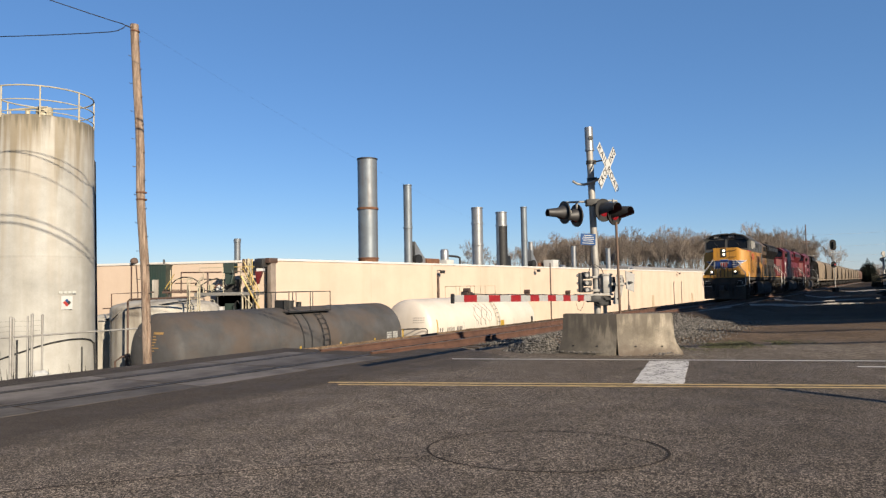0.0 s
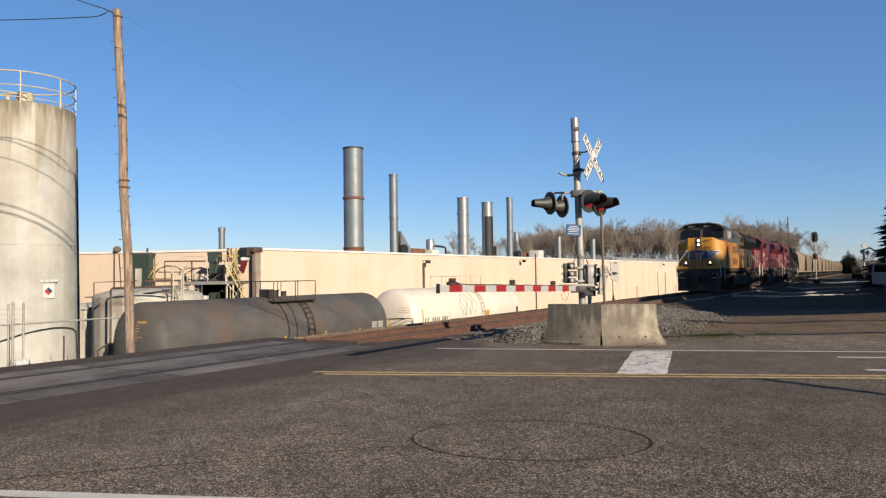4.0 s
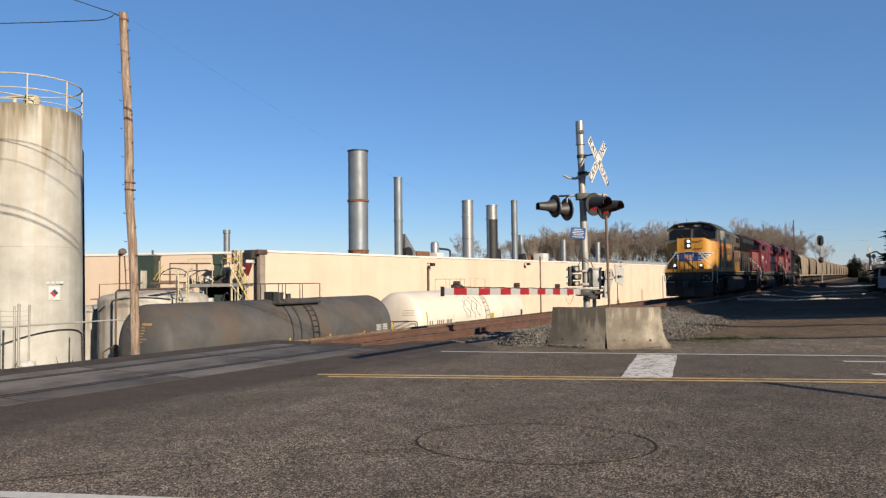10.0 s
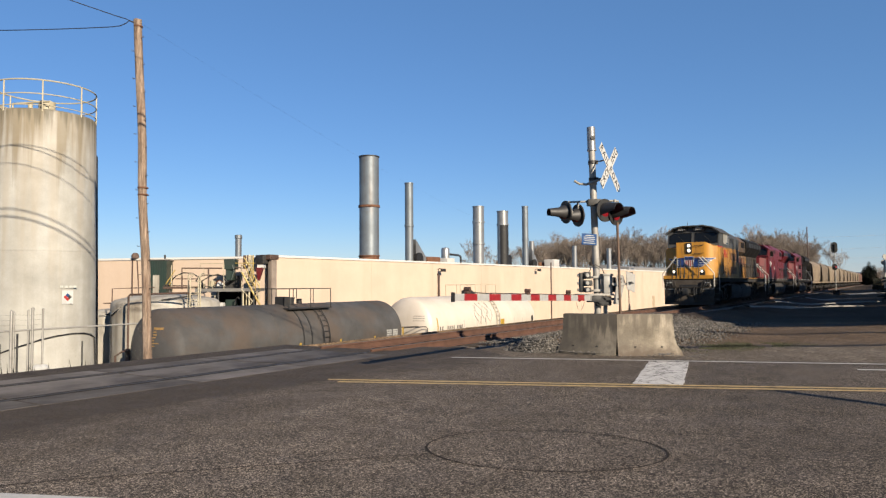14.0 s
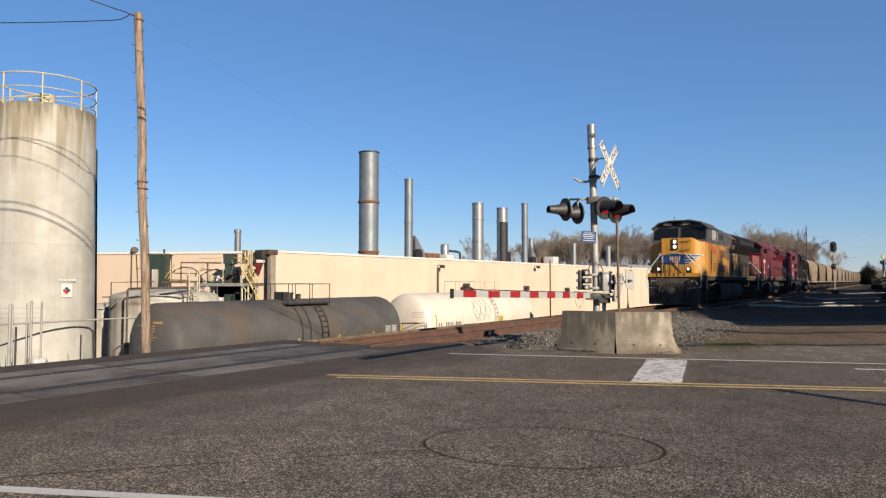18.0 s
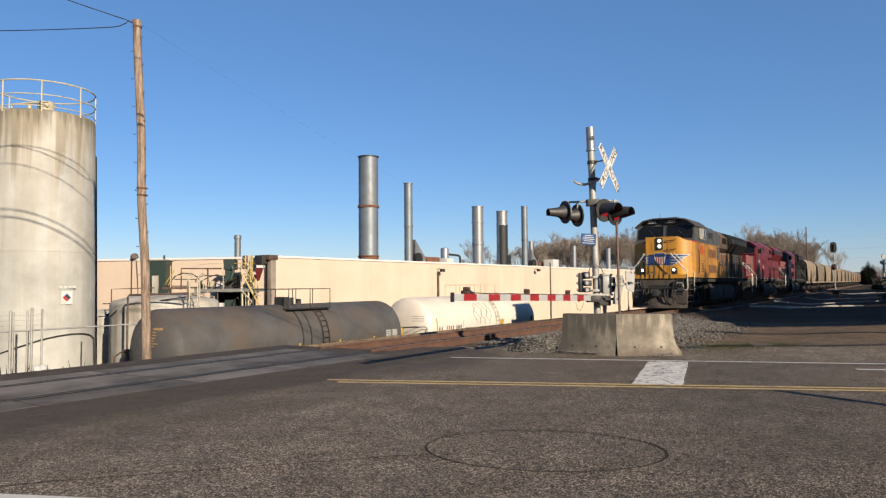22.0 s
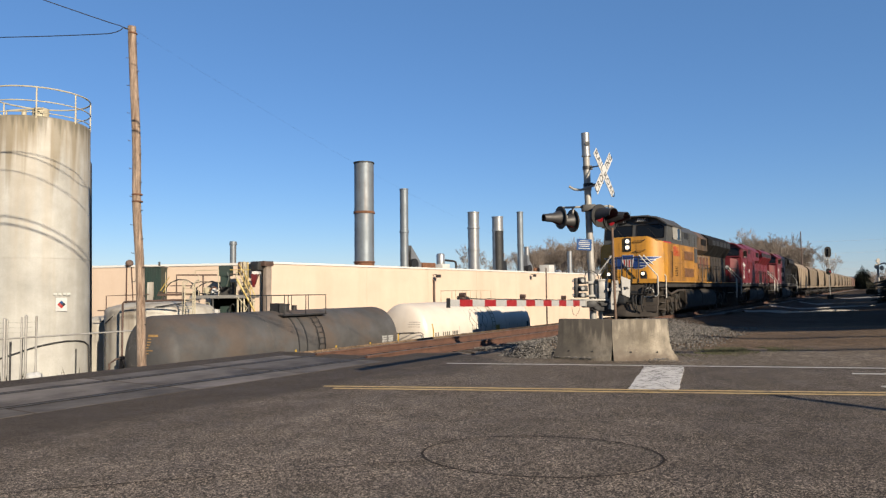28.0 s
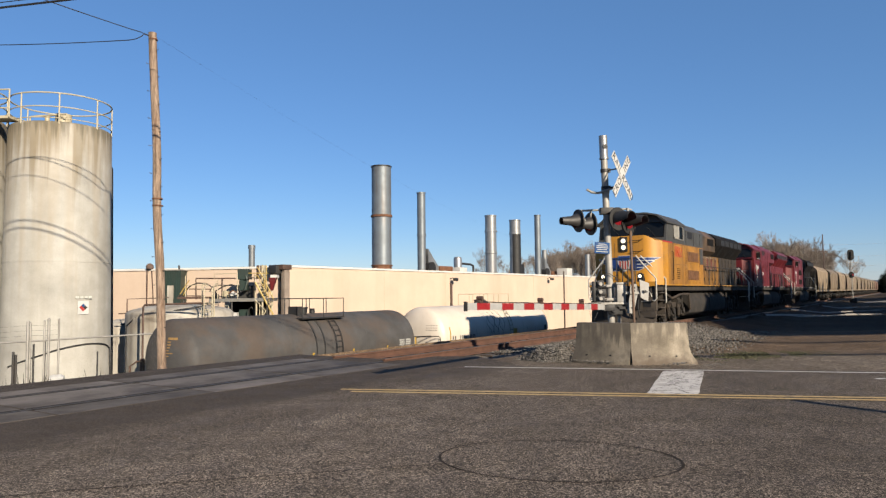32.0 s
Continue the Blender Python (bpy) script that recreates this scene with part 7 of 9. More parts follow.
gs = thing("green_shed", "small dark green corrugated shed with a pale door", "shed", pose(-16.9, 40.3, 0))
part("body", box(bmesh.new(), 0, 1.06, 0, 0.9, YARD, 2.99), GREEN, gs, smooth=False)
for i in range(7):
    part("rib", box(bmesh.new(), 0.05 + 0.145 * i, 0.09 + 0.145 * i, -0.02, 0, YARD, 2.99), GREEN, gs, smooth=False)
part("roof", box(bmesh.new(), -0.06, 1.12, -0.08, 0.96, 2.99, 3.05), GALV, gs, smooth=False)
part("door", box(bmesh.new(), 0.30, 0.66, -0.05, -0.02, YARD, 2.13), TANK_PALE, gs, "pale door", smooth=False)
part("vent_stub", cyl(bmesh.new(), (0.8, 0.4, 3.0), (0.8, 0.4, 3.3), 0.06, seg=8), DARK_STEEL, gs)
single("yard_lamp", box(bmesh.new(), -0.35, 0.35, -0.3, 0.3, -0.25, 0.25, bev=0.08), DARK_STEEL, "dark equipment box on the end wall", "box", along(27.9, -30.2, 2.95))
# ---- the train: x forwards, y towards the road, z up from the rail head; the origin lies under the nose ----
ROLLING = []     # thing, metres behind the first nose
WHEELS = []      # wheelset, x, z, radius


LOUVRE = mat("louvre_brown", (0.24, 0.11, 0.045), 0.65, var=0.3, scale=4, fine=30, bump=0.05, dirt=(0.10, 0.055, 0.03), dirt_amt=0.6)
# Rear hood: soot and tree shade put together into one dark colour.
GRIME_SHADE = mat("black_grime_shade", (0.040, 0.028, 0.018), 0.75, var=0.4, scale=0.9, fine=25, grain=0.15, bump=0.04, dirt=(0.13, 0.075, 0.025), dirt_amt=0.5, dirt_at=0.58, streak=(0.012, 0.010, 0.009), streak_amt=0.8, streak_size=1.7)
FADED_RED = mat("faded_red", (0.20, 0.05, 0.025), 0.6, var=0.4, scale=2, fine=20, bump=0, dirt=(0.09, 0.055, 0.03), dirt_amt=0.8, dirt_at=0.45)


# Darker copy of the nose yellow, for the cab's flanks.
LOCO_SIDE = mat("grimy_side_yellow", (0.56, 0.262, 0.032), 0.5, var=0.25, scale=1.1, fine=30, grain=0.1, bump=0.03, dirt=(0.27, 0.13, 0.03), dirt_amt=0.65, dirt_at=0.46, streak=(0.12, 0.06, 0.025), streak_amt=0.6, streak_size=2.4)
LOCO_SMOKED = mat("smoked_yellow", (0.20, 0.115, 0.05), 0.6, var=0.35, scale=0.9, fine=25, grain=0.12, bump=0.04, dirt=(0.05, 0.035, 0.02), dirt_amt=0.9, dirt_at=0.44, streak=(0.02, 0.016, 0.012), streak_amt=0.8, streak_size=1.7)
LOCO_ROOF = mat("sooted_roof_grey", (0.070, 0.070, 0.070), 0.7, var=0.3, scale=1.5, fine=30, bump=0.05, dirt=(0.03, 0.028, 0.026), dirt_amt=0.7)
FADED_PALE = mat("faded_pale", (0.34, 0.26, 0.19), 0.6, var=0.4, scale=2, fine=20, bump=0, dirt=(0.10, 0.06, 0.03), dirt_amt=0.8, dirt_at=0.45)
WINDOW_BLIND = mat("window_blind", (0.50, 0.46, 0.38), 0.5, var=0.2, scale=6, bump=0)
TANK_DIRT = mat("road_dust_on_steel", (0.064, 0.044, 0.029), 0.95, var=0.35, scale=1.6, fine=35, grain=0.2, bump=0.12, dirt=(0.022, 0.018, 0.015), dirt_amt=0.8, dirt_at=0.47)


def side_rect(bm, x0, x1, y, z0, z1, d=0.012):
    return box(bm, min(x0, x1), max(x0, x1), min(y, y + d), max(y, y + d), z0, z1)


def locomotive(back, body, roof, upper, lower_hood, label, number, style):
    """A six-axle hood unit: nose, cab, equipment cabinet, long hood, flared radiators, bogies."""
    ob = thing("locomotive", label, "locomotive", Matrix(), "locomotives")
    ROLLING.append((ob, back, 3.0, 15.6))
    yel = style == "wide"
    W, END = 1.55, -19.7
    # frame sill and deck
    part("frame_sill", box(bmesh.new(), END, 0.30, -1.50, 1.50, 1.46, 1.66, bev=0.02), UNDER, ob, "grimy side sill under the walkway")
    part("centre_sill", box(bmesh.new(), END + 0.5, -0.3, -0.62, 0.62, 0.92, 1.47), UNDER, ob, "dark centre sill under the deck", smooth=False)
    part("walkway", box(bmesh.new(), END, 0.40, -1.55, 1.55, 1.66, 1.72), SOOT, ob, smooth=False)
    # pilot, plough, steps
    part("pilot", box(bmesh.new(), 0.10, 0.34, -1.45, 1.45, 0.62, 1.68, bev=0.03), PLOUGH, ob, "dirty grey pilot plate")
    bm = bmesh.new()
    w = [bm.verts.new(c) for c in ((0.62, 0, 0.10), (0.30, -1.45, 0.10), (0.25, -1.45, 0.68), (0.42, 0, 0.68), (0.30, 1.45, 0.10), (0.25, 1.45, 0.68), (0.1, 0, 0.1), (0.1, 0, 0.68))]
    for f in ((0, 1, 2, 3), (0, 3, 5, 4), (1, 6, 7, 2), (6, 4, 5, 7), (3, 2, 7), (3, 7, 5), (0, 6, 1), (0, 4, 6)):
        bm.faces.new([w[i] for i in f])
    part("snow_plough", bm, PLOUGH, ob, "dirty brown-grey plough", smooth=False)
    # Black plates on the pilot paint the shade of a recess and holes.
    part("coupler_pocket", box(bmesh.new(), 0.335, 0.36, -0.5, 0.5, 0.74, 1.30), BLACK, ob, "black plate painting the shaded recess behind the coupler", smooth=False)
    part("cut_lever", tube(bmesh.new(), [(0.42, -1.35, 1.02), (0.48, -1.1, 1.15), (0.48, 1.1, 1.15), (0.42, 1.35, 1.02)], 0.026, 6), UNDER, ob, "uncoupling lever")
    part("end_beam", box(bmesh.new(), 0.33, 0.42, -1.46, 1.46, 1.66, 1.86), body, ob, "painted end beam", smooth=False)
    for sy in (-1, 1):
        part("step_well", box(bmesh.new(), 0.28, 0.40, sy * 1.10 - 0.28, sy * 1.10 + 0.34, 0.34, 0.62), PLOUGH, ob, "grimy foot step", smooth=False)
        part("pilot_bracket", prism(bmesh.new(), [(sy * 0.62, 0.70), (sy * 0.78, 0.70), (sy * 0.95, 1.50), (sy * 0.80, 1.50)], 0.34, 0.46), UNDER, ob, "cast pilot bracket", smooth=False)
        part("pilot_window", box(bmesh.new(), 0.341, 0.352, sy * 1.08 - 0.16, sy * 1.08 + 0.16, 0.78, 1.06), BLACK, ob, "black plate painting a hole in the pilot plate", smooth=False)
    bm = box(bmesh.new(), 0.33, 0.95, -0.13, 0.13, 0.78, 1.02, bev=0.03)
    box(bm, 0.80, 1.05, -0.20, 0.12, 0.72, 1.08, bev=0.04)
    part("coupler", bm, DARK_STEEL, ob, "dark knuckle coupler")
    for sy in (-1, 1):
        for y in (0.95, 1.1, 1.25):
            part("control_hose", tube(bmesh.new(), [(0.36, sy * y, 1.60), (0.47, sy * (y + 0.02), 1.45), (0.49, sy * (y - 0.05), 1.22), (0.37, sy * (y - 0.12), 1.30)], 0.026, 6), BLACK, ob)
        for y in (0.35, 0.50, 0.75):
            part("air_hose", tube(bmesh.new(), [(0.36, sy * y, 1.15), (0.60, sy * y, 1.0), (0.66, sy * (y + 0.04), 0.55), (0.55, sy * (y + 0.06), 0.34)], 0.032, 6), BLACK, ob)
        for i in range(4):
            part("step", box(bmesh.new(), -0.62, 0.02, sy * 1.2 - 0.30, sy * 1.2 + 0.34, 0.40 + 0.32 * i, 0.44 + 0.32 * i), PLOUGH, ob, smooth=False)
        part("step_side", box(bmesh.new(), -0.72, -0.66, sy * 1.2 - 0.3, sy * 1.2 + 0.34, 0.3, 1.5), PLOUGH, ob, smooth=False)
        hr = HANDRAIL
        part("stair_rail", tube(bmesh.new(), [(0.36, sy * 0.80, 1.02), (0.38, sy * 1.42, 1.05), (0.40, sy * 1.50, 1.15), (0.42, sy * 1.50, 1.98), (0.46, sy * 0.66, 2.98)], 0.030, 6), hr, ob, "pale stair handrail")
        part("stair_rail", tube(bmesh.new(), [(-0.62, sy * 1.60, 0.95), (-0.62, sy * 1.60, 1.98), (0.25, sy * 0.80, 2.98)], 0.030, 6), hr, ob, "pale stair handrail")
        part("grab_rail", tube(bmesh.new(), [(0.36, sy * 0.95, 1.25), (0.46, sy * 0.95, 1.42), (0.46, sy * 1.25, 1.42), (0.42, sy * 1.30, 1.22)], 0.024, 6), hr if yel else UNDER, ob)
    part("front_rail", tube(bmesh.new(), [(0.44, -0.92, 2.86), (0.44, 0.75, 2.86)], 0.024, 6), BLACK, ob)
    part("front_rail", tube(bmesh.new(), [(0.44, -0.92, 2.40), (0.44, 0.75, 2.40)], 0.016, 6), BLACK, ob)
    for y in (-0.9, -0.66, -0.42, -0.2, 0.06, 0.3, 0.62):
        part("front_stanchion", cyl(bmesh.new(), (0.44, y, 1.7), (0.44, y, 2.88), 0.022, seg=6), BLACK, ob)
    # nose: flat face, facet turning back to the cab corner, set-back bay on the far side
    fx = lambda y: 0.0 if y < 0.8 else -0.5 * ((y - 0.8) / 0.75) ** 2
    CX = fx(W)
    bow = [0.8 + 0.75 * i / 6 for i in range(1, 7)]
    if yel:
        plan = [(-0.75, 0.0), (0.8, 0.0)] + [(y, fx(y)) for y in bow] + [(W, -1.3), (-0.75, -1.3)]
        tops = [3.88, 3.88] + [3.88, 3.84, 3.76, 3.66, 3.64, 3.64] + [3.64, 3.88]
    else:
        plan = [(-1.0, 0.0), (1.0, 0.0), (1.42, -0.45), (1.42, -1.3), (-1.42, -1.3), (-1.42, -0.45)]
        tops = [3.52, 3.52, 3.40, 3.52, 3.52, 3.40]
    bm = bmesh.new()
    lo = [bm.verts.new((x, y, 1.72)) for y, x in plan]
    hi = [bm.verts.new((x, y, z)) for (y, x), z in zip(plan, tops)]
    for i in range(len(plan)):
        j = (i + 1) % len(plan)
        bm.faces.new((lo[i], lo[j], hi[j], hi[i]))
    bm.faces.new(lo[::-1])
    bmesh.ops.triangulate(bm, faces=[bm.faces.new(hi)])
    nose = part("nose", bm, body, ob, "yellow nose" if yel else "red nose")
    if yel:
        bm = prism(bmesh.new(), [(-W, 1.72), (-0.74, 1.72), (-0.74, 3.60), (-1.42, 3.58), (-W, 3.45)], -1.4, -0.6)
        part("nose_bay", bm, body, ob, "set-back yellow bay beside the nose", smooth=False)
        for z in (2.3, 3.1):
            part("bay_hinge", box(bmesh.new(), -0.6, -0.585, -0.84, -0.78, z, z + 0.16), SOOT, nose, smooth=False)
        part("nose_seam", box(bmesh.new(), -0.002, 0.006, 0.40, 0.415, 1.9, 3.6), LOCO_DIRT_SHADE, nose, smooth=False)
        part("nose_seam", box(bmesh.new(), -0.002, 0.006, -0.435, -0.42, 1.9, 3.6), LOCO_DIRT_SHADE, nose, smooth=False)
    # headlights in a dark housing
    hz = 3.52 if yel else 3.0
    hb = part("headlight_box", box(bmesh.new(), 0.0, 0.06, -0.17, 0.17, hz - 0.32, hz + 0.32, bev=0.015), BLACK, nose, "black headlight housing")
    for z in (hz - 0.145, hz + 0.145):
        part("headlight_rim", cyl(bmesh.new(), (0.055, 0, z), (0.07, 0, z), 0.125, seg=20), GREY_PLATE, hb, "steel lamp rim")
        part("headlight", cyl(bmesh.new(), (0.066, 0, z), (0.078, 0, z), 0.088, seg=18), LAMP_GLOW if yel else GREY_PLATE, hb, "lit warm-white headlight" if yel else "unlit headlight")
    for y in (-0.82, 0.82):
        bm = cyl(bmesh.new(), (0.28, y, 2.10), (0.44, y, 2.10), 0.135, seg=18)
        box(bm, 0.22, 0.40, y - 0.14, y + 0.14, 1.72, 2.06)
        dl = part("ditch_light", bm, BLACK if yel else UNDER, ob, "ditch light housing")
        if yel:
            part("bulb", cyl(bmesh.new(), (0.435, y, 2.10), (0.452, y, 2.10), 0.072, seg=18), LAMP_GLOW, dl, "lit warm-white bulb")
    if yel:
        for z in (3.66, 3.18):
            part("grab_iron", tube(bmesh.new(), [(0, 0.34, z), (0.08, 0.34, z), (0.08, 0.78, z), (0.06, 0.84, z + 0.06), (0, 0.84, z + 0.06)], 0.018, 5), BLACK, nose)

        def skin(y0, y1, za0, za1, zb0, zb1, d, material, name, lab):
            """A thin painted shape that follows the face and its facet."""
            cuts = [y0] + [c for c in [0.8] + bow if y0 < c < y1] + [y1]
            sb = bmesh.new()
            f = lambda y: (y - y0) / (y1 - y0)
            for a, b in zip(cuts, cuts[1:]):
                quad(sb, [(fx(y) + d, y, z) for y, z in ((a, za0 + (za1 - za0) * f(a)), (b, za0 + (za1 - za0) * f(b)), (b, zb0 + (zb1 - zb0) * f(b)), (a, zb0 + (zb1 - zb0) * f(a)))])
            part(name, sb, material, nose, lab, smooth=False)

        # winged shield, as plain shapes in its colours
        for k in range(4):
            z = 2.92 - 0.145 * k
            for sy, y1 in ((1, 1.48 - 0.20 * k), (-1, 0.735)):
                mid = max(0.3, y1 - 0.24) if sy > 0 else 0.5
                rise = 0.10 if sy > 0 else 0.0
                skin(sy * 0.26, sy * mid, z - 0.145, z - 0.145, z, z, 0.006, LIVERY_WHITE, "wing_field", "white wing edge")
                skin(sy * mid, sy * y1, z - 0.145, z - 0.145 + rise, z, z, 0.006, LIVERY_WHITE, "wing_field", "white wing edge")
                skin(sy * 0.26, sy * mid, z - 0.125, z - 0.125, z - 0.022, z - 0.022, 0.012, LIVERY_BLUE, "wing_feather", "blue wing feather")
                skin(sy * mid, sy * (y1 - 0.06), z - 0.125, z - 0.125 + rise * 0.8, z - 0.022, z - 0.022, 0.012, LIVERY_BLUE, "wing_feather", "blue wing feather")
        for k in range(4):
            z, y1 = 2.92 - 0.145 * k, -1.42 + 0.16 * k
            part("wing_field", quad(bmesh.new(), [(-0.594, -0.78, z - 0.145), (-0.594, y1 + 0.2, z - 0.145), (-0.594, y1, z), (-0.594, -0.78, z)]), LIVERY_WHITE, nose, "white wing edge", smooth=False)
            part("wing_feather", quad(bmesh.new(), [(-0.588, -0.79, z - 0.125), (-0.588, y1 + 0.24, z - 0.125), (-0.588, y1 + 0.06, z - 0.022), (-0.588, -0.79, z - 0.022)]), LIVERY_BLUE, nose, "blue wing feather", smooth=False)
        skin(-0.24, -0.62, 2.36, 2.45, 2.94, 2.94, 0.014, LIVERY_BLUE, "wing_root", "dark blue wing root")
        skin(0.24, 0.56, 2.36, 2.45, 2.94, 2.94, 0.014, LIVERY_BLUE, "wing_root", "dark blue wing root")
        bm = prism(bmesh.new(), [(-0.28, 3.02), (0.28, 3.02), (0.29, 2.75), (0.21, 2.45), (0, 2.28), (-0.21, 2.45), (-0.29, 2.75)], 0.006, 0.020)
        part("shield", bm, LIVERY_WHITE, nose, "white shield with red stripes", smooth=False)
        part("shield_top", box(bmesh.new(), 0.020, 0.026, -0.26, 0.26, 2.80, 3.00), LIVERY_BLUE, nose, smooth=False)
        for y in (-0.18, -0.06, 0.06, 0.18):
            part("shield_stripe", box(bmesh.new(), 0.020, 0.026, y - 0.03, y + 0.03, 2.42 if abs(y) < 0.1 else 2.52, 2.78), LIVERY_RED, nose, smooth=False)
    else:
        part("number_board", box(bmesh.new(), 0.0, 0.02, 0.10, 0.92, 2.72, 3.00), BLACK, nose, smooth=False)
        part("board_print", box(bmesh.new(), 0.02, 0.024, 0.18, 0.84, 2.79, 2.93), LIVERY_WHITE, nose, "unreadable pale figures", smooth=False)
        part("nose_emblem", box(bmesh.new(), 0.0, 0.01, 0.42, 0.66, 2.02, 2.42), LIVERY_WHITE, nose, "pale emblem", smooth=False)
        part("nose_door", box(bmesh.new(), 0.0, 0.012, -0.75, -0.2, 1.85, 3.2), body, nose, smooth=False)
    # cab
    ct = 4.93 if yel else 4.66
    back_cab = -4.15
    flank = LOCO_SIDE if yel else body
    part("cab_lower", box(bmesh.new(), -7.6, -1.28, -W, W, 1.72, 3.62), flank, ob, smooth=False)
    bm = bmesh.new()
    front = [(-W, 3.62), (W, 3.62), (W, ct - 0.42), (1.14, ct - 0.10), (0.6, ct), (-0.6, ct), (-1.14, ct - 0.10), (-W, ct - 0.42)]
    cf = lambda z: -1.02 - 0.26 * max(0, (z - 3.62))
    a = [bm.verts.new((cf(z), y, z)) for y, z in front]
    b = [bm.verts.new((back_cab, y, z)) for y, z in front]
    for i in range(len(front)):
        j = (i + 1) % len(front)
        bm.faces.new((a[i], a[j], b[j], b[i]))
    bm.faces.new(a[::-1])
    bm.faces.new(b)
    part("cab_upper", bm, upper, ob, "grey cab top" if yel else "red cab top", smooth=False)
    e = ct - 0.42
    bm = prism(bmesh.new(), [(W + 0.07, e - 0.05), (W + 0.07, e + 0.02), (1.17, ct - 0.05), (0.62, ct + 0.05), (-0.62, ct + 0.05), (-1.17, ct - 0.05), (-W - 0.07, e + 0.02), (-W - 0.07, e - 0.05), (-1.14, ct - 0.12), (-0.6, ct - 0.01), (0.6, ct - 0.01), (1.14, ct - 0.12)], back_cab - 0.08, -0.98)
    part("cab_roof", bm, roof, ob, "cab roof with a shallow visor edge", smooth=False)
    z0, z1 = (3.86, 4.52) if yel else (3.72, 4.26)
    for y0, y1 in ((-1.45, -0.11), (0.11, 1.45)):
        s = 1 if y1 > 0.5 else -1
        inner, outer = (y0, y1) if s > 0 else (y1, y0)
        pts = [(inner, z0), (outer, z0), (outer, z1 - 0.16), (outer - s * 0.22, z1), (inner, z1)]
        part("windscreen", quad(bmesh.new(), [(cf(z) + 0.012, y, z) for y, z in pts]), GLASS_DARK, ob, "dark windscreen pane", smooth=False)
        part("windscreen_seal", tube(bmesh.new(), [(cf(z) + 0.014, y, z) for y, z in pts], 0.022, 5, True), SOOT, ob, "black rubber seal")
        part("wiper", tube(bmesh.new(), [(cf(z0) + 0.03, (y0 + y1) / 2 + 0.3, z0 + 0.02), (cf(z1) + 0.05, (y0 + y1) / 2 - 0.12, z1 - 0.18)], 0.014, 5), BLACK, ob)
    if yel:
        bx = -1.0 - 0.26 * 1.05
        for y0, y1 in ((-0.98, -0.42), (0.02, 0.70)):
            board = part("number_board", box(bmesh.new(), bx - 0.2, bx + 0.12, y0, y1, 4.66, 4.88), BLACK, ob, "black number board", smooth=False)
            lettering("board_figures", number, 0.22, LIVERY_WHITE, board, Matrix.Translation((bx + 0.124, (y0 + y1) / 2, 4.77)) @ pose(0, 0, 0, 90, 0, 90), 0.002, "white figures", 1.0)
    # side windows: two sashes, the front one slid open
    zz0, zz1 = (3.84, 4.44) if yel else (3.62, 4.16)
    for sy in (-1, 1):
        for k, (xa, xb) in enumerate(((-3.02, -2.30), (-3.82, -3.10))):
            side_rect(bm := bmesh.new(), xa, xb, sy * W, zz0, zz1, sy * 0.010)
            win = part("side_window", bm, GLASS_DARK if k else WINDOW_BLIND, ob, "dark cab side window" if k else "pale blind behind a cab window", smooth=False)
            part("window_frame", tube(bmesh.new(), [(xa, sy * (W + 0.012), zz0), (xb, sy * (W + 0.012), zz0), (xb, sy * (W + 0.012), zz1), (xa, sy * (W + 0.012), zz1)], 0.024, 5, True), GREY_PLATE if yel else LOCO_RED, win)
        part("mirror", box(bmesh.new(), -2.26, -2.20, min(sy * 1.58, sy * 1.80), max(sy * 1.58, sy * 1.80), zz0 + 0.05, zz1 - 0.08), HANDRAIL if yel else SOOT, ob, "narrow wind deflector beside the window", smooth=False)
    # grey equipment cabinet behind the cab
    part("cabinet_top", prism(bmesh.new(), [(-W, 3.62), (W, 3.62), (W, 4.34), (1.12, 4.72), (-1.12, 4.72), (-W, 4.34)], -7.6, back_cab), upper if yel else body, ob, "grey cabinet behind the cab" if yel else "red cabinet behind the cab", smooth=False)
    part("cabinet_grille", side_rect(bmesh.new(), -5.5, -4.6, W, 3.98, 4.30), BLACK, ob, "dark grille", smooth=False)
    for x in (-4.3, -5.75, -7.0):
        part("cabinet_seam", side_rect(bmesh.new(), x - 0.015, x + 0.015, W, 3.66, 4.32, 0.006), SOOT, ob, smooth=False)
    # roof furniture
    bm = bmesh.new()
    for x in (-2.0, -2.6, -3.4):
        cyl(bm, (x, 0.35, ct), (x, 0.35, ct + 0.14), 0.15, seg=14)
    box(bm, -3.6, -2.2, -0.6, -0.05, ct, ct + 0.15, bev=0.04)
    cyl(bm, (-2.8, -0.7, ct - 0.05), (-2.8, -0.7, ct + 0.45), 0.012, seg=5)
    for y in (-0.15, 0.0, 0.15):
        cyl(bm, (-4.5, y, 4.84), (-4.05, y, 4.88), 0.035, 0.06, 10)
    for x in (-5.0, -6.2):
        box(bm, x - 0.4, x + 0.4, -0.5, 0.5, 4.72, 4.82, bev=0.03)
    part("roof_gear", bm, roof, ob, "horns, beacons and aerials")
    # cab side: door, louvres, figures, seams
    if yel:
        part("red_stripe", side_rect(bmesh.new(), -2.0, CX, W, 3.60, 3.66, 0.006), LIVERY_RED, ob, "thin red stripe under the grey", smooth=False)
        part("sill_stripe", side_rect(bmesh.new(), END + 0.4, -0.7, 1.505, 1.70, 1.74, 0.05), LOCO_YELLOW, ob, "yellow sill edge", smooth=False)
    for z0, z1 in ((2.86, 3.34), (1.98, 2.44)):
        part("louvre_frame", side_rect(bmesh.new(), -6.75, -4.30, W, z0 - 0.09, z1 + 0.09, 0.010), flank, ob, smooth=False)
        p = part("louvre", side_rect(bmesh.new(), -6.55, -4.50, W + 0.010, z0, z1, 0.008), LOUVRE if yel else lower_hood, ob, "brown louvred panel", smooth=False)
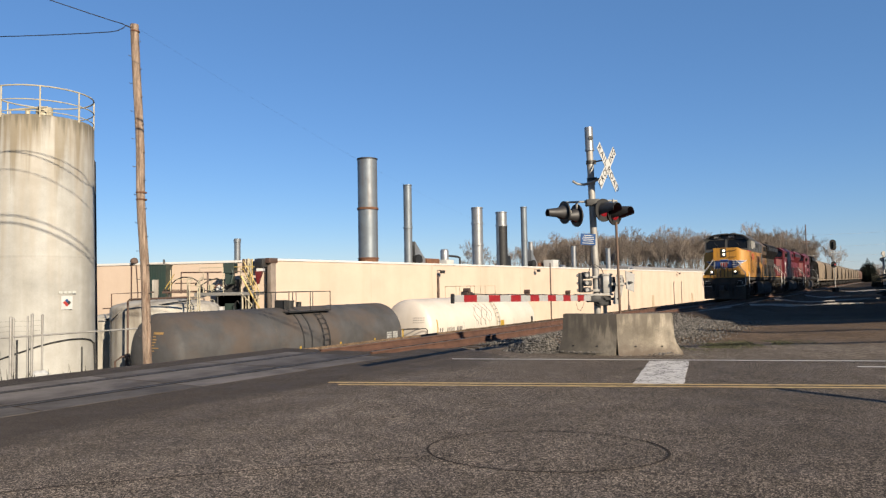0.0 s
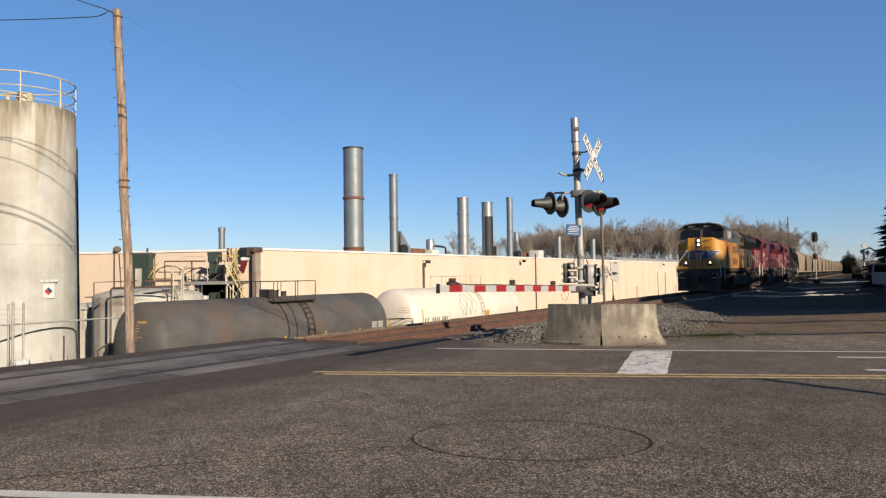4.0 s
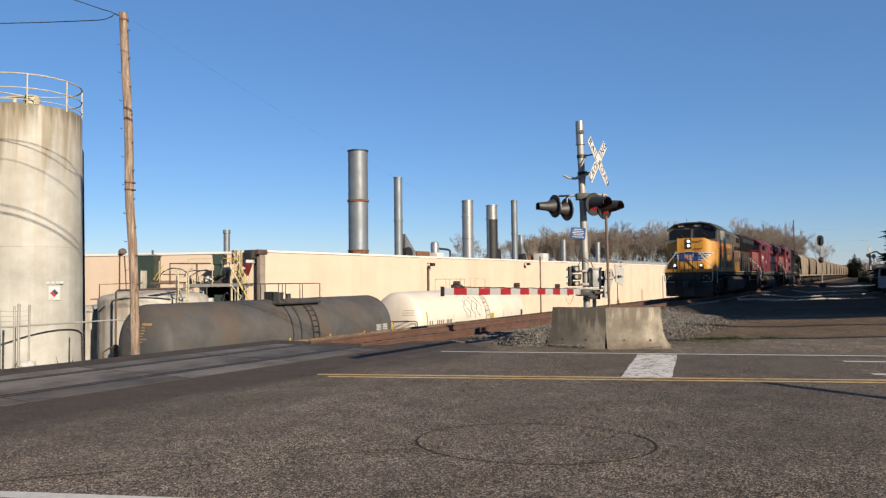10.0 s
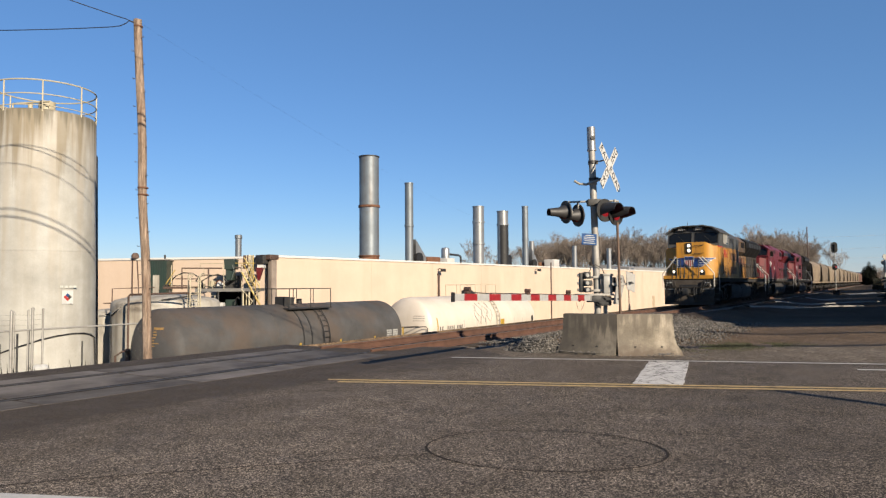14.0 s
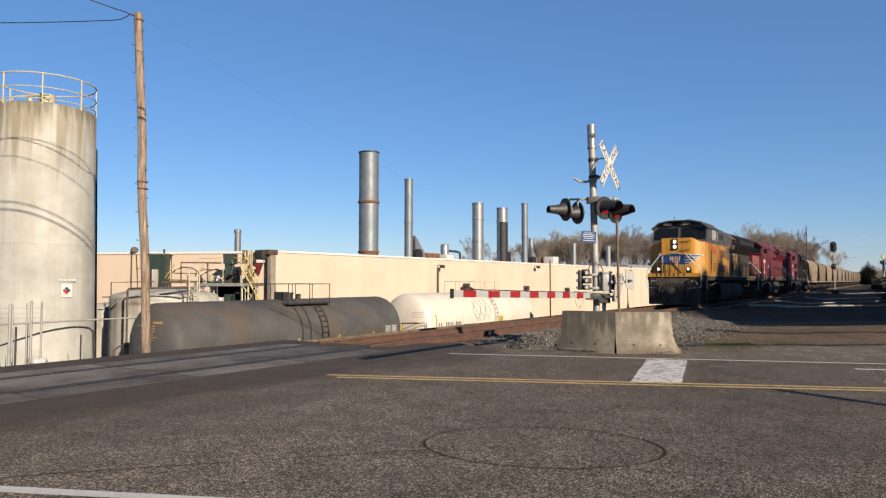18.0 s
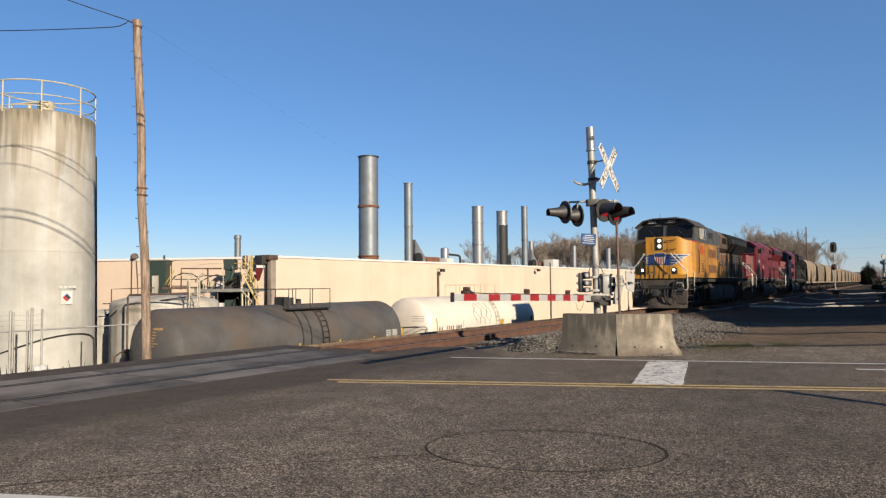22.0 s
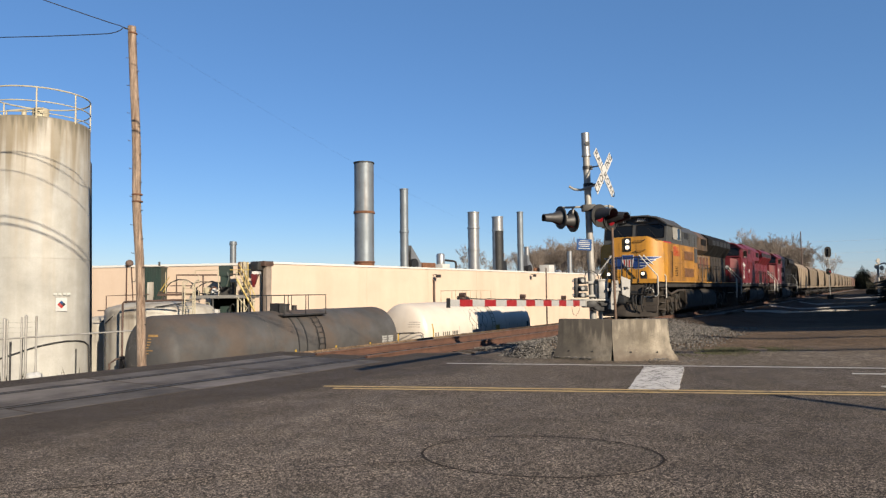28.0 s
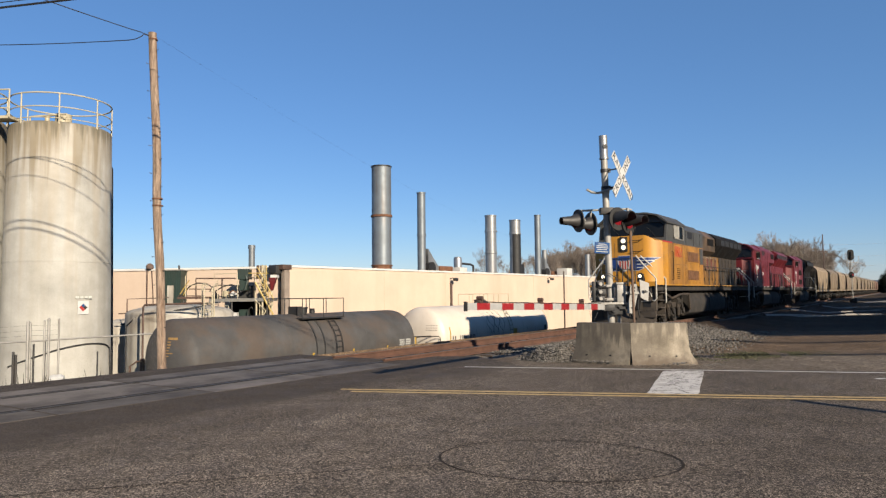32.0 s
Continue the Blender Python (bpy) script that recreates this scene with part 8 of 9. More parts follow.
        for i in range(7):
            part("slat", side_rect(bmesh.new(), -6.53, -4.52, W + 0.018, z0 + 0.02 + 0.064 * i, z0 + 0.05 + 0.064 * i, 0.02), LOUVRE if yel else lower_hood, p, smooth=False)
    part("cabinet_door", side_rect(bmesh.new(), -7.52, -6.85, W, 2.78, 3.58, 0.014), LOCO_GREY if yel else body, ob, "dark side door", smooth=False)
    for x in (-2.02, -4.08, -6.80, -7.58):
        part("panel_seam", side_rect(bmesh.new(), x - 0.014, x + 0.014, W, 1.76, 3.6, 0.006), LOUVRE if yel else SOOT, ob, smooth=False)
    for z in (2.66, 3.58):
        part("panel_seam", side_rect(bmesh.new(), -4.08, -2.02, W, z - 0.010, z + 0.010, 0.006), LOUVRE if yel else SOOT, ob, smooth=False)
    part("door_grab", tube(bmesh.new(), [(-1.85, W, 1.95), (-1.85, W + 0.07, 1.97), (-1.85, W + 0.07, 3.2), (-1.85, W, 3.22)], 0.018, 5), SOOT if yel else HANDRAIL, ob)
    if number:
        lettering("fleet_number", number, 0.72, LIVERY_RED, ob, Matrix.Translation((-3.02, W + 0.004, 3.22)) @ pose(0, 0, 0, 90, 0, 180), 0.003, "red figures on yellow", 0.95)
        for i in range(6):
            part("vent_slot", side_rect(bmesh.new(), -3.15, -2.65, W, 2.02 + 0.085 * i, 2.055 + 0.085 * i, 0.008), SOOT, ob, smooth=False)
    # long hood
    hw, hb2 = 1.16, END + 1.9
    low = 3.42 if yel else 3.75
    split = -13.0
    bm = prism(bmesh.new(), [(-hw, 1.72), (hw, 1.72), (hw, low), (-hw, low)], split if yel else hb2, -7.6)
    part("hood", bm, LOCO_DIRT_SHADE if yel else lower_hood, ob, "long engine hood with dirty flanks", smooth=False)
    if yel:
        part("hood", prism(bmesh.new(), [(-hw, 1.72), (hw, 1.72), (hw, low), (-hw, low)], hb2, split), GRIME_SHADE, ob, "rear hood darkened by soot and painted-in shade", smooth=False)
    dark = lower_hood if lower_hood is LOCO_RED else SOOT
    bm = prism(bmesh.new(), [(-hw, low), (hw, low), (hw + 0.16, 4.14), (hw - 0.25, 4.56), (-hw + 0.25, 4.56), (-hw - 0.16, 4.14)], hb2, -7.6)
    part("hood_top", bm, GRIME_SHADE if yel else dark, ob, "sooty dark hood roof" if yel else "hood roof", smooth=False)
    bm = bmesh.new()
    fl = [(-hw - 0.002, 3.35), (hw + 0.002, 3.35), (1.56, 3.95), (1.56, 4.34), (1.2, 4.62), (-1.2, 4.62), (-1.56, 4.34), (-1.56, 3.95)]
    prism(bm, fl, hb2 + 0.25, -10.6 if yel else -12.2)
    part("radiator_flare", bm, SOOT if yel else dark, ob, "flared radiator housing", smooth=False)
    for i in range(5):
        x = hb2 + 1.0 + 1.15 * i
        part("radiator_screen", box(bmesh.new(), x - 0.48, x + 0.48, 1.56, 1.572, 4.0, 4.30), BLACK, ob, smooth=False)
    bm = prism(bmesh.new(), [(-hw, 3.30), (hw, 3.30), (1.50, 3.55), (1.50, 4.28), (1.1, 4.66), (-1.1, 4.66), (-1.50, 4.28), (-1.50, 3.55)], -10.5, -7.605)
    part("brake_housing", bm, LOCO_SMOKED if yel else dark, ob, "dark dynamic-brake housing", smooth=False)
    part("brake_grille", side_rect(bmesh.new(), -10.2, -8.8, 1.50, 3.85, 4.22, 0.012), SOOT, ob, smooth=False)
    for x in [-8.1 - 0.86 * i for i in range(11)]:
        d = part("hood_door", side_rect(bmesh.new(), x - 0.38, x + 0.38, hw, 1.84, low - 0.1, 0.02), (LOCO_DIRT_SHADE if x > split + 0.2 else GRIME_SHADE) if yel else lower_hood, ob, smooth=False)
        part("door_latch", box(bmesh.new(), x + 0.26, x + 0.32, hw + 0.02, hw + 0.045, 2.5, 2.72), DARK_STEEL, d, smooth=False)
        for z in (2.0, low - 0.35):
            part("hinge", box(bmesh.new(), x - 0.38, x - 0.34, hw + 0.02, hw + 0.04, z, z + 0.14), SOOT, d, smooth=False)
    if yel:
        for i, x in enumerate((-8.25, -9.15, -10.05, -10.95, -11.85)):
            for z0, z1, w2 in ((2.55, 3.30, 0.30), (2.64, 3.21, 0.22)):
                part("livery_letter", side_rect(bmesh.new(), x - w2, x + w2, hw + 0.022 + (0.004 if w2 < 0.25 else 0), z0, z1, 0.004), FADED_RED if w2 < 0.25 else FADED_PALE, ob, "faded livery lettering as plain blocks", smooth=False)
    else:
        # road name and number as plain pale bars on the cab side
        for x0, x1, z0, z1 in ((-3.0, -1.9, 2.95, 3.15), (-4.9, -4.6, 2.30, 3.10), (-5.6, -5.2, 2.05, 2.5), (-2.6, -2.0, 2.1, 2.26)):
            part("livery_bar", side_rect(bmesh.new(), x0, x1, W, z0, z1, 0.006), LIVERY_WHITE, ob, "pale lettering as a plain bar", smooth=False)
        for i in range(9):
            part("reflector_dash", side_rect(bmesh.new(), -2.0 - 1.7 * i, -1.4 - 1.7 * i, 1.55, 1.665, 1.715, 0.006), LIVERY_WHITE, ob, "white reflective dash on the sill", smooth=False)
    bm = cyl(bmesh.new(), (-9.2, 0, 4.3), (-9.2, 0, 4.78), 0.45, 0.38, 16)
    for x in (-12.0, -14.2, -16.2):
        cyl(bm, (x, 0, 4.3), (x, 0, 4.70), 0.65, seg=22)
    part("exhaust_and_fans", bm, SOOT, ob, "sooty exhaust and fan drums")
    # walkway rails
    for sy in (-1, 1):
        part("walk_rail", tube(bmesh.new(), [(-7.65, sy * 1.50, 2.72), (END + 0.1, sy * 1.50, 2.72)], 0.022, 6), BLACK, ob, "walkway handrail")
        for i in range(10):
            x = -7.7 - 1.3 * i
            part("stanchion", cyl(bmesh.new(), (x, sy * 1.50, 1.7), (x, sy * 1.50, 2.74), 0.022, seg=6), BLACK, ob)
        part("rear_stair_rail", tube(bmesh.new(), [(END + 0.3, sy * 1.56, 0.7), (END + 0.3, sy * 1.56, 2.0), (END + 0.05, sy * 1.0, 2.9)], 0.026, 6), HANDRAIL, ob, "pale stair handrail")
    # fuel tank, reservoirs, piping and step gear along the sill
    tank = [(-1.15, 0.24), (1.15, 0.24), (1.40, 0.40), (1.47, 0.70), (1.45, 1.02), (1.30, 1.28), (1.1, 1.40), (-1.1, 1.40), (-1.30, 1.28), (-1.45, 1.02), (-1.47, 0.70), (-1.40, 0.40)]
    bm = prism(bmesh.new(), tank, -12.9, -5.0)
    for x in (-12.9, -5.0):
        prism(bm, [(y * 1.02, z * 1.01) for y, z in tank], x - 0.04, x + 0.04)
    # The darker underframe colour carries the shade on the tank.
    part("fuel_tank", bm, UNDER, ob, "dusty fuel tank, shade put into its dark colour")
    part("tank_strap", prism(bmesh.new(), [(y * 1.015, z) for y, z in tank], -9.1, -9.0), UNDER, ob)
    part("air_tank", cyl(bmesh.new(), (-8.4, 1.22, 1.52), (-5.3, 1.22, 1.52), 0.16, seg=16), UNDER, ob)
    part("hose_bundle", tube(bmesh.new(), [(-0.9, 1.42, 1.40), (-1.9, 1.48, 1.12), (-3.4, 1.48, 1.30), (-4.7, 1.50, 1.30), (-4.9, 1.50, 0.55)], 0.055, 6), TANK_DIRT, ob, "dusty bent air pipe")
    part("sand_pipe", tube(bmesh.new(), [(-1.2, 1.30, 1.40), (-1.1, 1.32, 0.8), (-1.3, 1.30, 0.25)], 0.035, 6), UNDER, ob)
    for x in (-2.95, -15.5):
        WHEELS.extend(bogie(ob, x, 3, 0.53, mt=TANK_DIRT if yel else UNDER, pitch=1.62))
        for dx in (-1.2, 0.45):
            part("brake_cylinder", cyl(bmesh.new(), (x + dx, 1.16, 0.98), (x + dx + 0.5, 1.16, 0.98), 0.14, seg=14), UNDER, ob)
            part("brake_rod", tube(bmesh.new(), [(x + dx, 1.26, 0.96), (x + dx - 0.3, 1.28, 0.5)], 0.035, 6), UNDER, ob)
        for dx in (-1.62, 1.62):
            part("damper", cyl(bmesh.new(), (x + dx, 1.24, 0.55), (x + dx * 0.85, 1.24, 1.3), 0.05, seg=10), UNDER, ob)
    return ob


locomotive(0.0, LOCO_YELLOW, LOCO_ROOF, LOCO_GREY, SOOT, "yellow and grey wide-nosed diesel locomotive leading the train", "8861", "wide")
locomotive(20.6, LOCO_RED, LOCO_RED, LOCO_RED, LOCO_RED, "red diesel locomotive, second in the train", "", "plain")
locomotive(41.2, LOCO_RED, LOCO_RED, LOCO_RED, SOOT, "red diesel locomotive with black hood, third in the train", "", "plain")


def hopper(back, paint, label):
    ob = thing("hopper_car", label, "hopper car", Matrix(), "covered hopper cars")
    ROLLING.append((ob, back, 2.0, 13.0))
    ln = 15.0
    half = [(1.35, 1.35), (1.50, 1.55), (1.555, 2.2), (1.56, 3.0), (1.545, 3.62), (1.42, 3.90), (0.95, 4.28)]
    side = [(-1.35, 1.35)] + half + [(-y, z) for y, z in half[:0:-1]]
    cut = lambda z: 0.85 + 1.35 * max(0.0, min(1.0, (3.5 - z) / 2.0))
    slope = lambda z: cut(z) + 0.05
    bm = bmesh.new()
    a = [bm.verts.new((-cut(z), y, z)) for y, z in side]
    b = [bm.verts.new((-ln + cut(z), y, z)) for y, z in side]
    for i in range(len(side)):
        j = (i + 1) % len(side)
        bm.faces.new((a[i], a[j], b[j], b[i]))
    part("body", bm, paint, ob, "flat-sided dusty tan body with cut-back ends", smooth=False)
    for end in (0, 1):
        bm = bmesh.new()
        left = [bm.verts.new((-slope(z) if not end else -ln + slope(z), -y * 0.94, z)) for y, z in side[1:8]]
        right = [bm.verts.new((-slope(z) if not end else -ln + slope(z), y * 0.94, z)) for y, z in side[1:8]]
        for i in range(6):
            bm.faces.new((left[i], right[i], right[i + 1], left[i + 1]))
        # Dark material paints the shade that lies on the end sheet.
        part("slope_sheet", bm, UNDER, ob, "sloping end sheet with its shade put into a dark colour", smooth=False)
        far, near = (-0.15, -1.2) if not end else (-ln + 0.15, -ln + 1.2)
        part("end_platform", box(bmesh.new(), min(far, near), max(far, near), -1.45, 1.45, 1.25, 1.36), UNDER, ob, smooth=False)
        for sy in (-1, 1):
            part("end_ladder", tube(bmesh.new(), [(far, sy * 1.42, 1.1), (far, sy * 1.42, 3.9)], 0.03, 5), UNDER, ob)
            part("end_post", box(bmesh.new(), near - 0.05, near + 0.05, sy * 1.25 - 0.06, sy * 1.25 + 0.06, 1.2, 3.9), UNDER, ob, smooth=False)
    for x in (-4.1, -7.5, -10.9):
        bm = bmesh.new()
        w = [bm.verts.new(c) for c in ((x - 1.65, -1.3, 1.36), (x + 1.65, -1.3, 1.36), (x + 1.65, 1.3, 1.36), (x - 1.65, 1.3, 1.36), (x - 0.45, -0.5, 0.42), (x + 0.45, -0.5, 0.42), (x + 0.45, 0.5, 0.42), (x - 0.45, 0.5, 0.42))]
        for f in ((0, 1, 2, 3), (4, 7, 6, 5), (0, 4, 5, 1), (1, 5, 6, 2), (2, 6, 7, 3), (3, 7, 4, 0)):
            bm.faces.new([w[i] for i in f])
        part("discharge_bay", bm, UNDER, ob, "grimy discharge bay", smooth=False)
    part("side_sill", box(bmesh.new(), -ln + 0.2, -0.2, 1.40, 1.52, 1.20, 1.42), paint, ob, smooth=False)
    for x in (-2.6, -5.0, -7.5, -10.0, -12.4):
        part("side_rib", prism(bmesh.new(), [(y * 1.012, z) for y, z in side[1:8]] + [(0.9, 4.24), (1.2, 1.5)], x - 0.05, x + 0.05), paint, ob, smooth=False)
    bm = box(bmesh.new(), -ln + 1.3, -1.3, -0.5, 0.5, 4.36, 4.41)
    for x in (-3.2, -6, -9, -11.8):
        box(bm, x - 0.6, x + 0.6, -0.3, 0.3, 4.25, 4.50)
    part("roof_walk", bm, UNDER, ob, "roof walkway and hatches", smooth=False)
    for x in (-2.0, -ln + 2.0):
        WHEELS.extend(bogie(ob, x, 2, 0.42))
    part("coupler", box(bmesh.new(), -0.3, 0.45, -0.12, 0.12, 0.75, 1.0), DARK_STEEL, ob, smooth=False)
    part("data_panel", box(bmesh.new(), -12.0, -11.2, 1.575, 1.58, 2.3, 2.8), BLACK_MARK, ob, "dark data panel, unreadable", smooth=False)
    return ob


for i in range(13):
    red = i > 10
    hopper(61.9 + 15.9 * i, HOPPER_RED if red else HOPPER, "faded pinkish-brown covered hopper car" if red else "tan covered hopper car with dusty streaked sides")
# ---- right-hand side and distance ----
sg = thing("block_signal", "railway block signal with two dark oval heads on a pale mast", "railway signal", pose(52.6, 95.0, 0))
part("mast", cyl(bmesh.new(), (0, 0, -0.3), (-0.1, 0, 6.0), 0.06, seg=12), GALV, sg, "grey steel mast")
part("base", box(bmesh.new(), -0.3, 0.3, -0.3, 0.3, -0.4, 0.3, bev=0.05), UNDER, sg)


DEEP_BLACK = mat("matt_black", (0.004, 0.004, 0.004), 0.9, var=0.2, bump=0)


def oval(z, h, w):
    bm = bmesh.new()
    o = [(w * math.cos(a), (h - w) * (1 if math.sin(a) > 0.01 else -1 if math.sin(a) < -0.01 else 0) + w * math.sin(a)) for a in [2 * math.pi * i / 24 for i in range(24)]]
    a = [bm.verts.new((-0.2 + x, -0.25, z + q)) for x, q in o]
    b = [bm.verts.new((-0.2 + x, -0.15, z + q)) for x, q in o]
    for i in range(24):
        bm.faces.new((a[i], a[(i + 1) % 24], b[(i + 1) % 24], b[i]))
    bm.faces.new(a[::-1])
    bm.faces.new(b)
    return bm


for z, h, w in ((6.05, 0.72, 0.42), (3.40, 0.42, 0.34)):
    head = part("signal_head", oval(z, h, w), DEEP_BLACK, sg, "black oval signal backplate")
    for dz in ((-0.32, 0.0, 0.32) if h > 0.6 else (0.0,)):
        part("visor", cyl(bmesh.new(), (-0.2, -0.55, z + dz), (-0.2, -0.25, z + dz), 0.13, seg=12), DEEP_BLACK, head)
    if h < 0.6:
        part("lens", cyl(bmesh.new(), (-0.2, -0.56, z), (-0.2, -0.555, z), 0.13, seg=12), RED_LENS, head, "red signal lens")
bm = box(bmesh.new(), -0.75, 0.75, -0.3, 0.4, 5.0, 5.06)
for x in (-0.75, 0.75):
    cyl(bm, (x, -0.3, 3.9 if x > 0 else 5.0), (x, -0.3, 5.9), 0.03, seg=6)
tube(bm, [(-0.1, -0.3, 4.0), (0.75, -0.3, 4.0)], 0.03, 6)
part("work_platform", bm, GALV, sg, "pale maintenance platform")

# far crossing flashers and a parked blue van at the edge of the lot
fx = thing("far_crossing_signal", "distant crossing flashers on a curved arm", "crossing signal", pose(61.7, 99.0, -0.1))
bm = cyl(bmesh.new(), (0, 0, 0), (0, 0, 4.6), 0.14, seg=10)
tube(bm, [(0, 0, 4.5), (0.9, 0, 4.7), (2.3, 0, 3.9), (3.2, 0, 3.2)], 0.12, 8)
part("mast", bm, GALV, fx)
for x, z in ((-0.35, 4.2), (0.4, 4.0), (-0.1, 5.0)):
    part("flasher", revolve(bmesh.new(), [(0, -0.25), (0.2, -0.2), (0.36, 0), (0.36, 0.05), (0, 0.06)], 16, pose(x, -0.2, z, 90, 0, 20)), GALV, fx, "grey flasher head")
part("low_flasher", revolve(bmesh.new(), [(0, -0.25), (0.25, -0.2), (0.45, 0), (0, 0.06)], 16, pose(0.1, -0.2, 1.5, 90, 0, 20)), BLACK, fx)
van = thing("panel_van", "pale blue-grey box van parked in shade", "van", pose(36.9, 55.0, -0.1, 0, 0, 20))
VAN = mat("van_paint", (0.48, 0.53, 0.60), 0.4, var=0.12, scale=1, bump=0)
part("box_body", box(bmesh.new(), 0, 4.6, -1, 1, 0.45, 2.6, bev=0.08), VAN, van)
part("cab", prism(bmesh.new(), [(-0.95, 0.45), (0.95, 0.45), (0.95, 1.4), (0.8, 2.1), (-0.8, 2.1), (-0.95, 1.4)], -1.6, -0.02), VAN, van)
part("windscreen", quad(bmesh.new(), [(-1.605, -0.75, 1.4), (-1.605, 0.75, 1.4), (-1.605, 0.7, 2.0), (-1.605, -0.7, 2.0)]), GLASS_DARK, van)
for x in (-0.8, 3.5):
    for y in (-0.95, 0.95):
        part("wheel", cyl(bmesh.new(), (x, y - 0.1, 0.36), (x, y + 0.1, 0.36), 0.36, seg=18), BLACK, van)


# trees: bare winter crowns in a few builds, copied along the woods
def bare_tree(seed, h, spread):
    rs = random.Random(seed)
    ob = thing("bare_tree", "leafless brown-grey tree in the distant winter wood", "tree", group="winter wood")
    trunk, twigs = bmesh.new(), bmesh.new()

    def limb(bm, p, q, r0, r1, seg):
        cyl(bm, p, q, r0, r1, seg, False)

    def grow(p, way, ln, r, depth):
        q = p + way * ln
        limb(trunk if depth < 3 else twigs, p, q, max(r, 0.0075), max(r * 0.7, 0.006), 5 if depth < 2 else 3)
        if depth >= 7:
            return
        k = 3 if depth < 4 else rs.choice((2, 3))
        for i in range(k):
            w = (way + Vector((rs.uniform(-1, 1), rs.uniform(-1, 1), rs.uniform(-0.1, 0.8))) * spread).normalized()
            grow(p.lerp(q, rs.uniform(0.55, 1.0)), w, ln * rs.uniform(0.55, 0.78), r * 0.62, depth + 1)

    base = Vector((0, 0, -0.3))
    limb(trunk, base, base + V(0, 0, h * 0.2), h * 0.010, h * 0.008, 6)
    for i in range(2):
        grow(base + V(0, 0, h * (0.16 + 0.12 * i)), Vector((rs.uniform(-0.2, 0.2), rs.uniform(-0.2, 0.2), 1)).normalized(), h * 0.27, h * 0.0036, 0)
    part("trunk", trunk, BARK, ob, smooth=False)
    part("crown", twigs, TWIG, ob, "fine bare twigs", smooth=False)
    return ob


builds = [bare_tree(11, 17, 0.33), bare_tree(12, 18, 0.27), bare_tree(13, 16.5, 0.36), bare_tree(14, 17.5, 0.29), bare_tree(15, 17, 0.34)]
rs = random.Random(21)
spots = []
for i in range(190):
    f = i / 189
    u = 0.125 + 0.255 * f + rs.uniform(-0.006, 0.006)
    dist = rs.uniform(185, 250)
    spots.append((u * dist, dist, rs.uniform(0.78, 0.97) * (1.0 if f > 0.12 else 0.85)))
for i in range(110):
    u = 0.385 + 0.140 * i / 109 + rs.uniform(-0.006, 0.006)
    dist = rs.uniform(230, 310)
    spots.append((u * dist, dist, rs.uniform(0.85, 1.22) * (1.0 if i < 98 else 0.85)))
for u, dist, k in ((0.555, 330, 1.15), (0.548, 320, 1.0), (0.562, 340, 1.0), (0.047, 236, 0.8), (0.062, 228, 0.75), (0.098, 240, 0.8), (0.112, 232, 0.8), (0.118, 226, 0.85), (0.122, 238, 0.85), (0.034, 244, 0.7), (0.04, 230, 0.95), (0.055, 240, 0.85), (0.09, 235, 0.8), (0.105, 225, 0.85)):
    spots.append((u * dist, dist, k))
for i in range(22):
    u, dist = 0.610 + 0.0032 * i + rs.uniform(-0.002, 0.002), rs.uniform(215, 260)
    spots.append((u * dist, dist, rs.uniform(0.26, 0.42)))
for i, (x, y, k) in enumerate(spots):
    src = builds[i % 5]
    m = pose(x, y, -0.2, 0, 0, rs.uniform(0, 360))
    t = src if i < 5 else copy_thing(src, m)
    t.matrix_basis = m
    t.scale = (k * 1.25, k * 1.25, k)


def conifer(seed, h, r, tiers=30, needles=24, base=0.0, label="tall dark green conifer"):
    rs = random.Random(seed)
    ob = thing("conifer", label, "tree", group="conifers")
    part("trunk", cyl(bmesh.new(), (0, 0, -0.3), (0, 0, h * 0.97), h * 0.018, 0.03, 8), BARK, ob)
    bm = bmesh.new()
    for i in range(tiers):
        f = base + (1 - base) * i / (tiers - 1)
        z = h * (0.08 + 0.9 * f)
        rad = r * (1 - f) ** 0.8 * rs.uniform(0.75, 1.12) + 0.15
        for j in range(needles):
            a = rs.uniform(0, 6.283)
            ln = rad * rs.uniform(0.6, 1.05)
            tip = Vector((math.cos(a) * ln, math.sin(a) * ln, z - ln * rs.uniform(0.15, 0.4)))
            root = Vector((0, 0, z))
            side = Vector((-math.sin(a), math.cos(a), 0))
            for s in range(4):
                p = root.lerp(tip, 0.25 + 0.22 * s)
                w = rad * 0.20 * (1.15 - 0.2 * s)
                q = p + Vector((math.cos(a), math.sin(a), -0.35)) * rad * 0.26
                for sg2 in (1, -1):
                    bm.faces.new([bm.verts.new(c) for c in (p, p + side * sg2 * w + V(0, 0, -w * rs.uniform(0.3, 0.9)), q + V(0, 0, rs.uniform(-0.1, 0.1)))])
    part("crown", bm, NEEDLE, ob, "drooping dark green boughs", smooth=False)
    return ob


c1, c2 = conifer(31, 15, 3.6, 34, 46), conifer(32, 12, 3.0, 30, 36)
CON = [(0.594, 300, 0.50), (0.597, 306, 0.60), (0.601, 302, 0.64), (0.6045, 295, 0.52), (0.608, 300, 0.54), (0.612, 290, 0.42), (0.668, 215, 0.38), (0.680, 220, 0.44)]
for i, (u, dist, k) in enumerate(CON):
    src = (c1, c2)[i % 2]
    m = pose(u * dist, dist, -0.2, 0, 0, rs.uniform(0, 360))
    t = src if i < 2 else copy_thing(src, m)
    t.matrix_basis = m
    t.scale = (k * 1.7, k * 1.7, k * 1.1)
# one conifer right of the lot; the others are unseen pines added to shade the train
c3 = conifer(33, 15, 3.6, 16, 46, 0.84, "unseen bare-trunked pine with a high crown, added to shade the train")
rows = [(43.7, 62.0, 0.95, 1.2)]
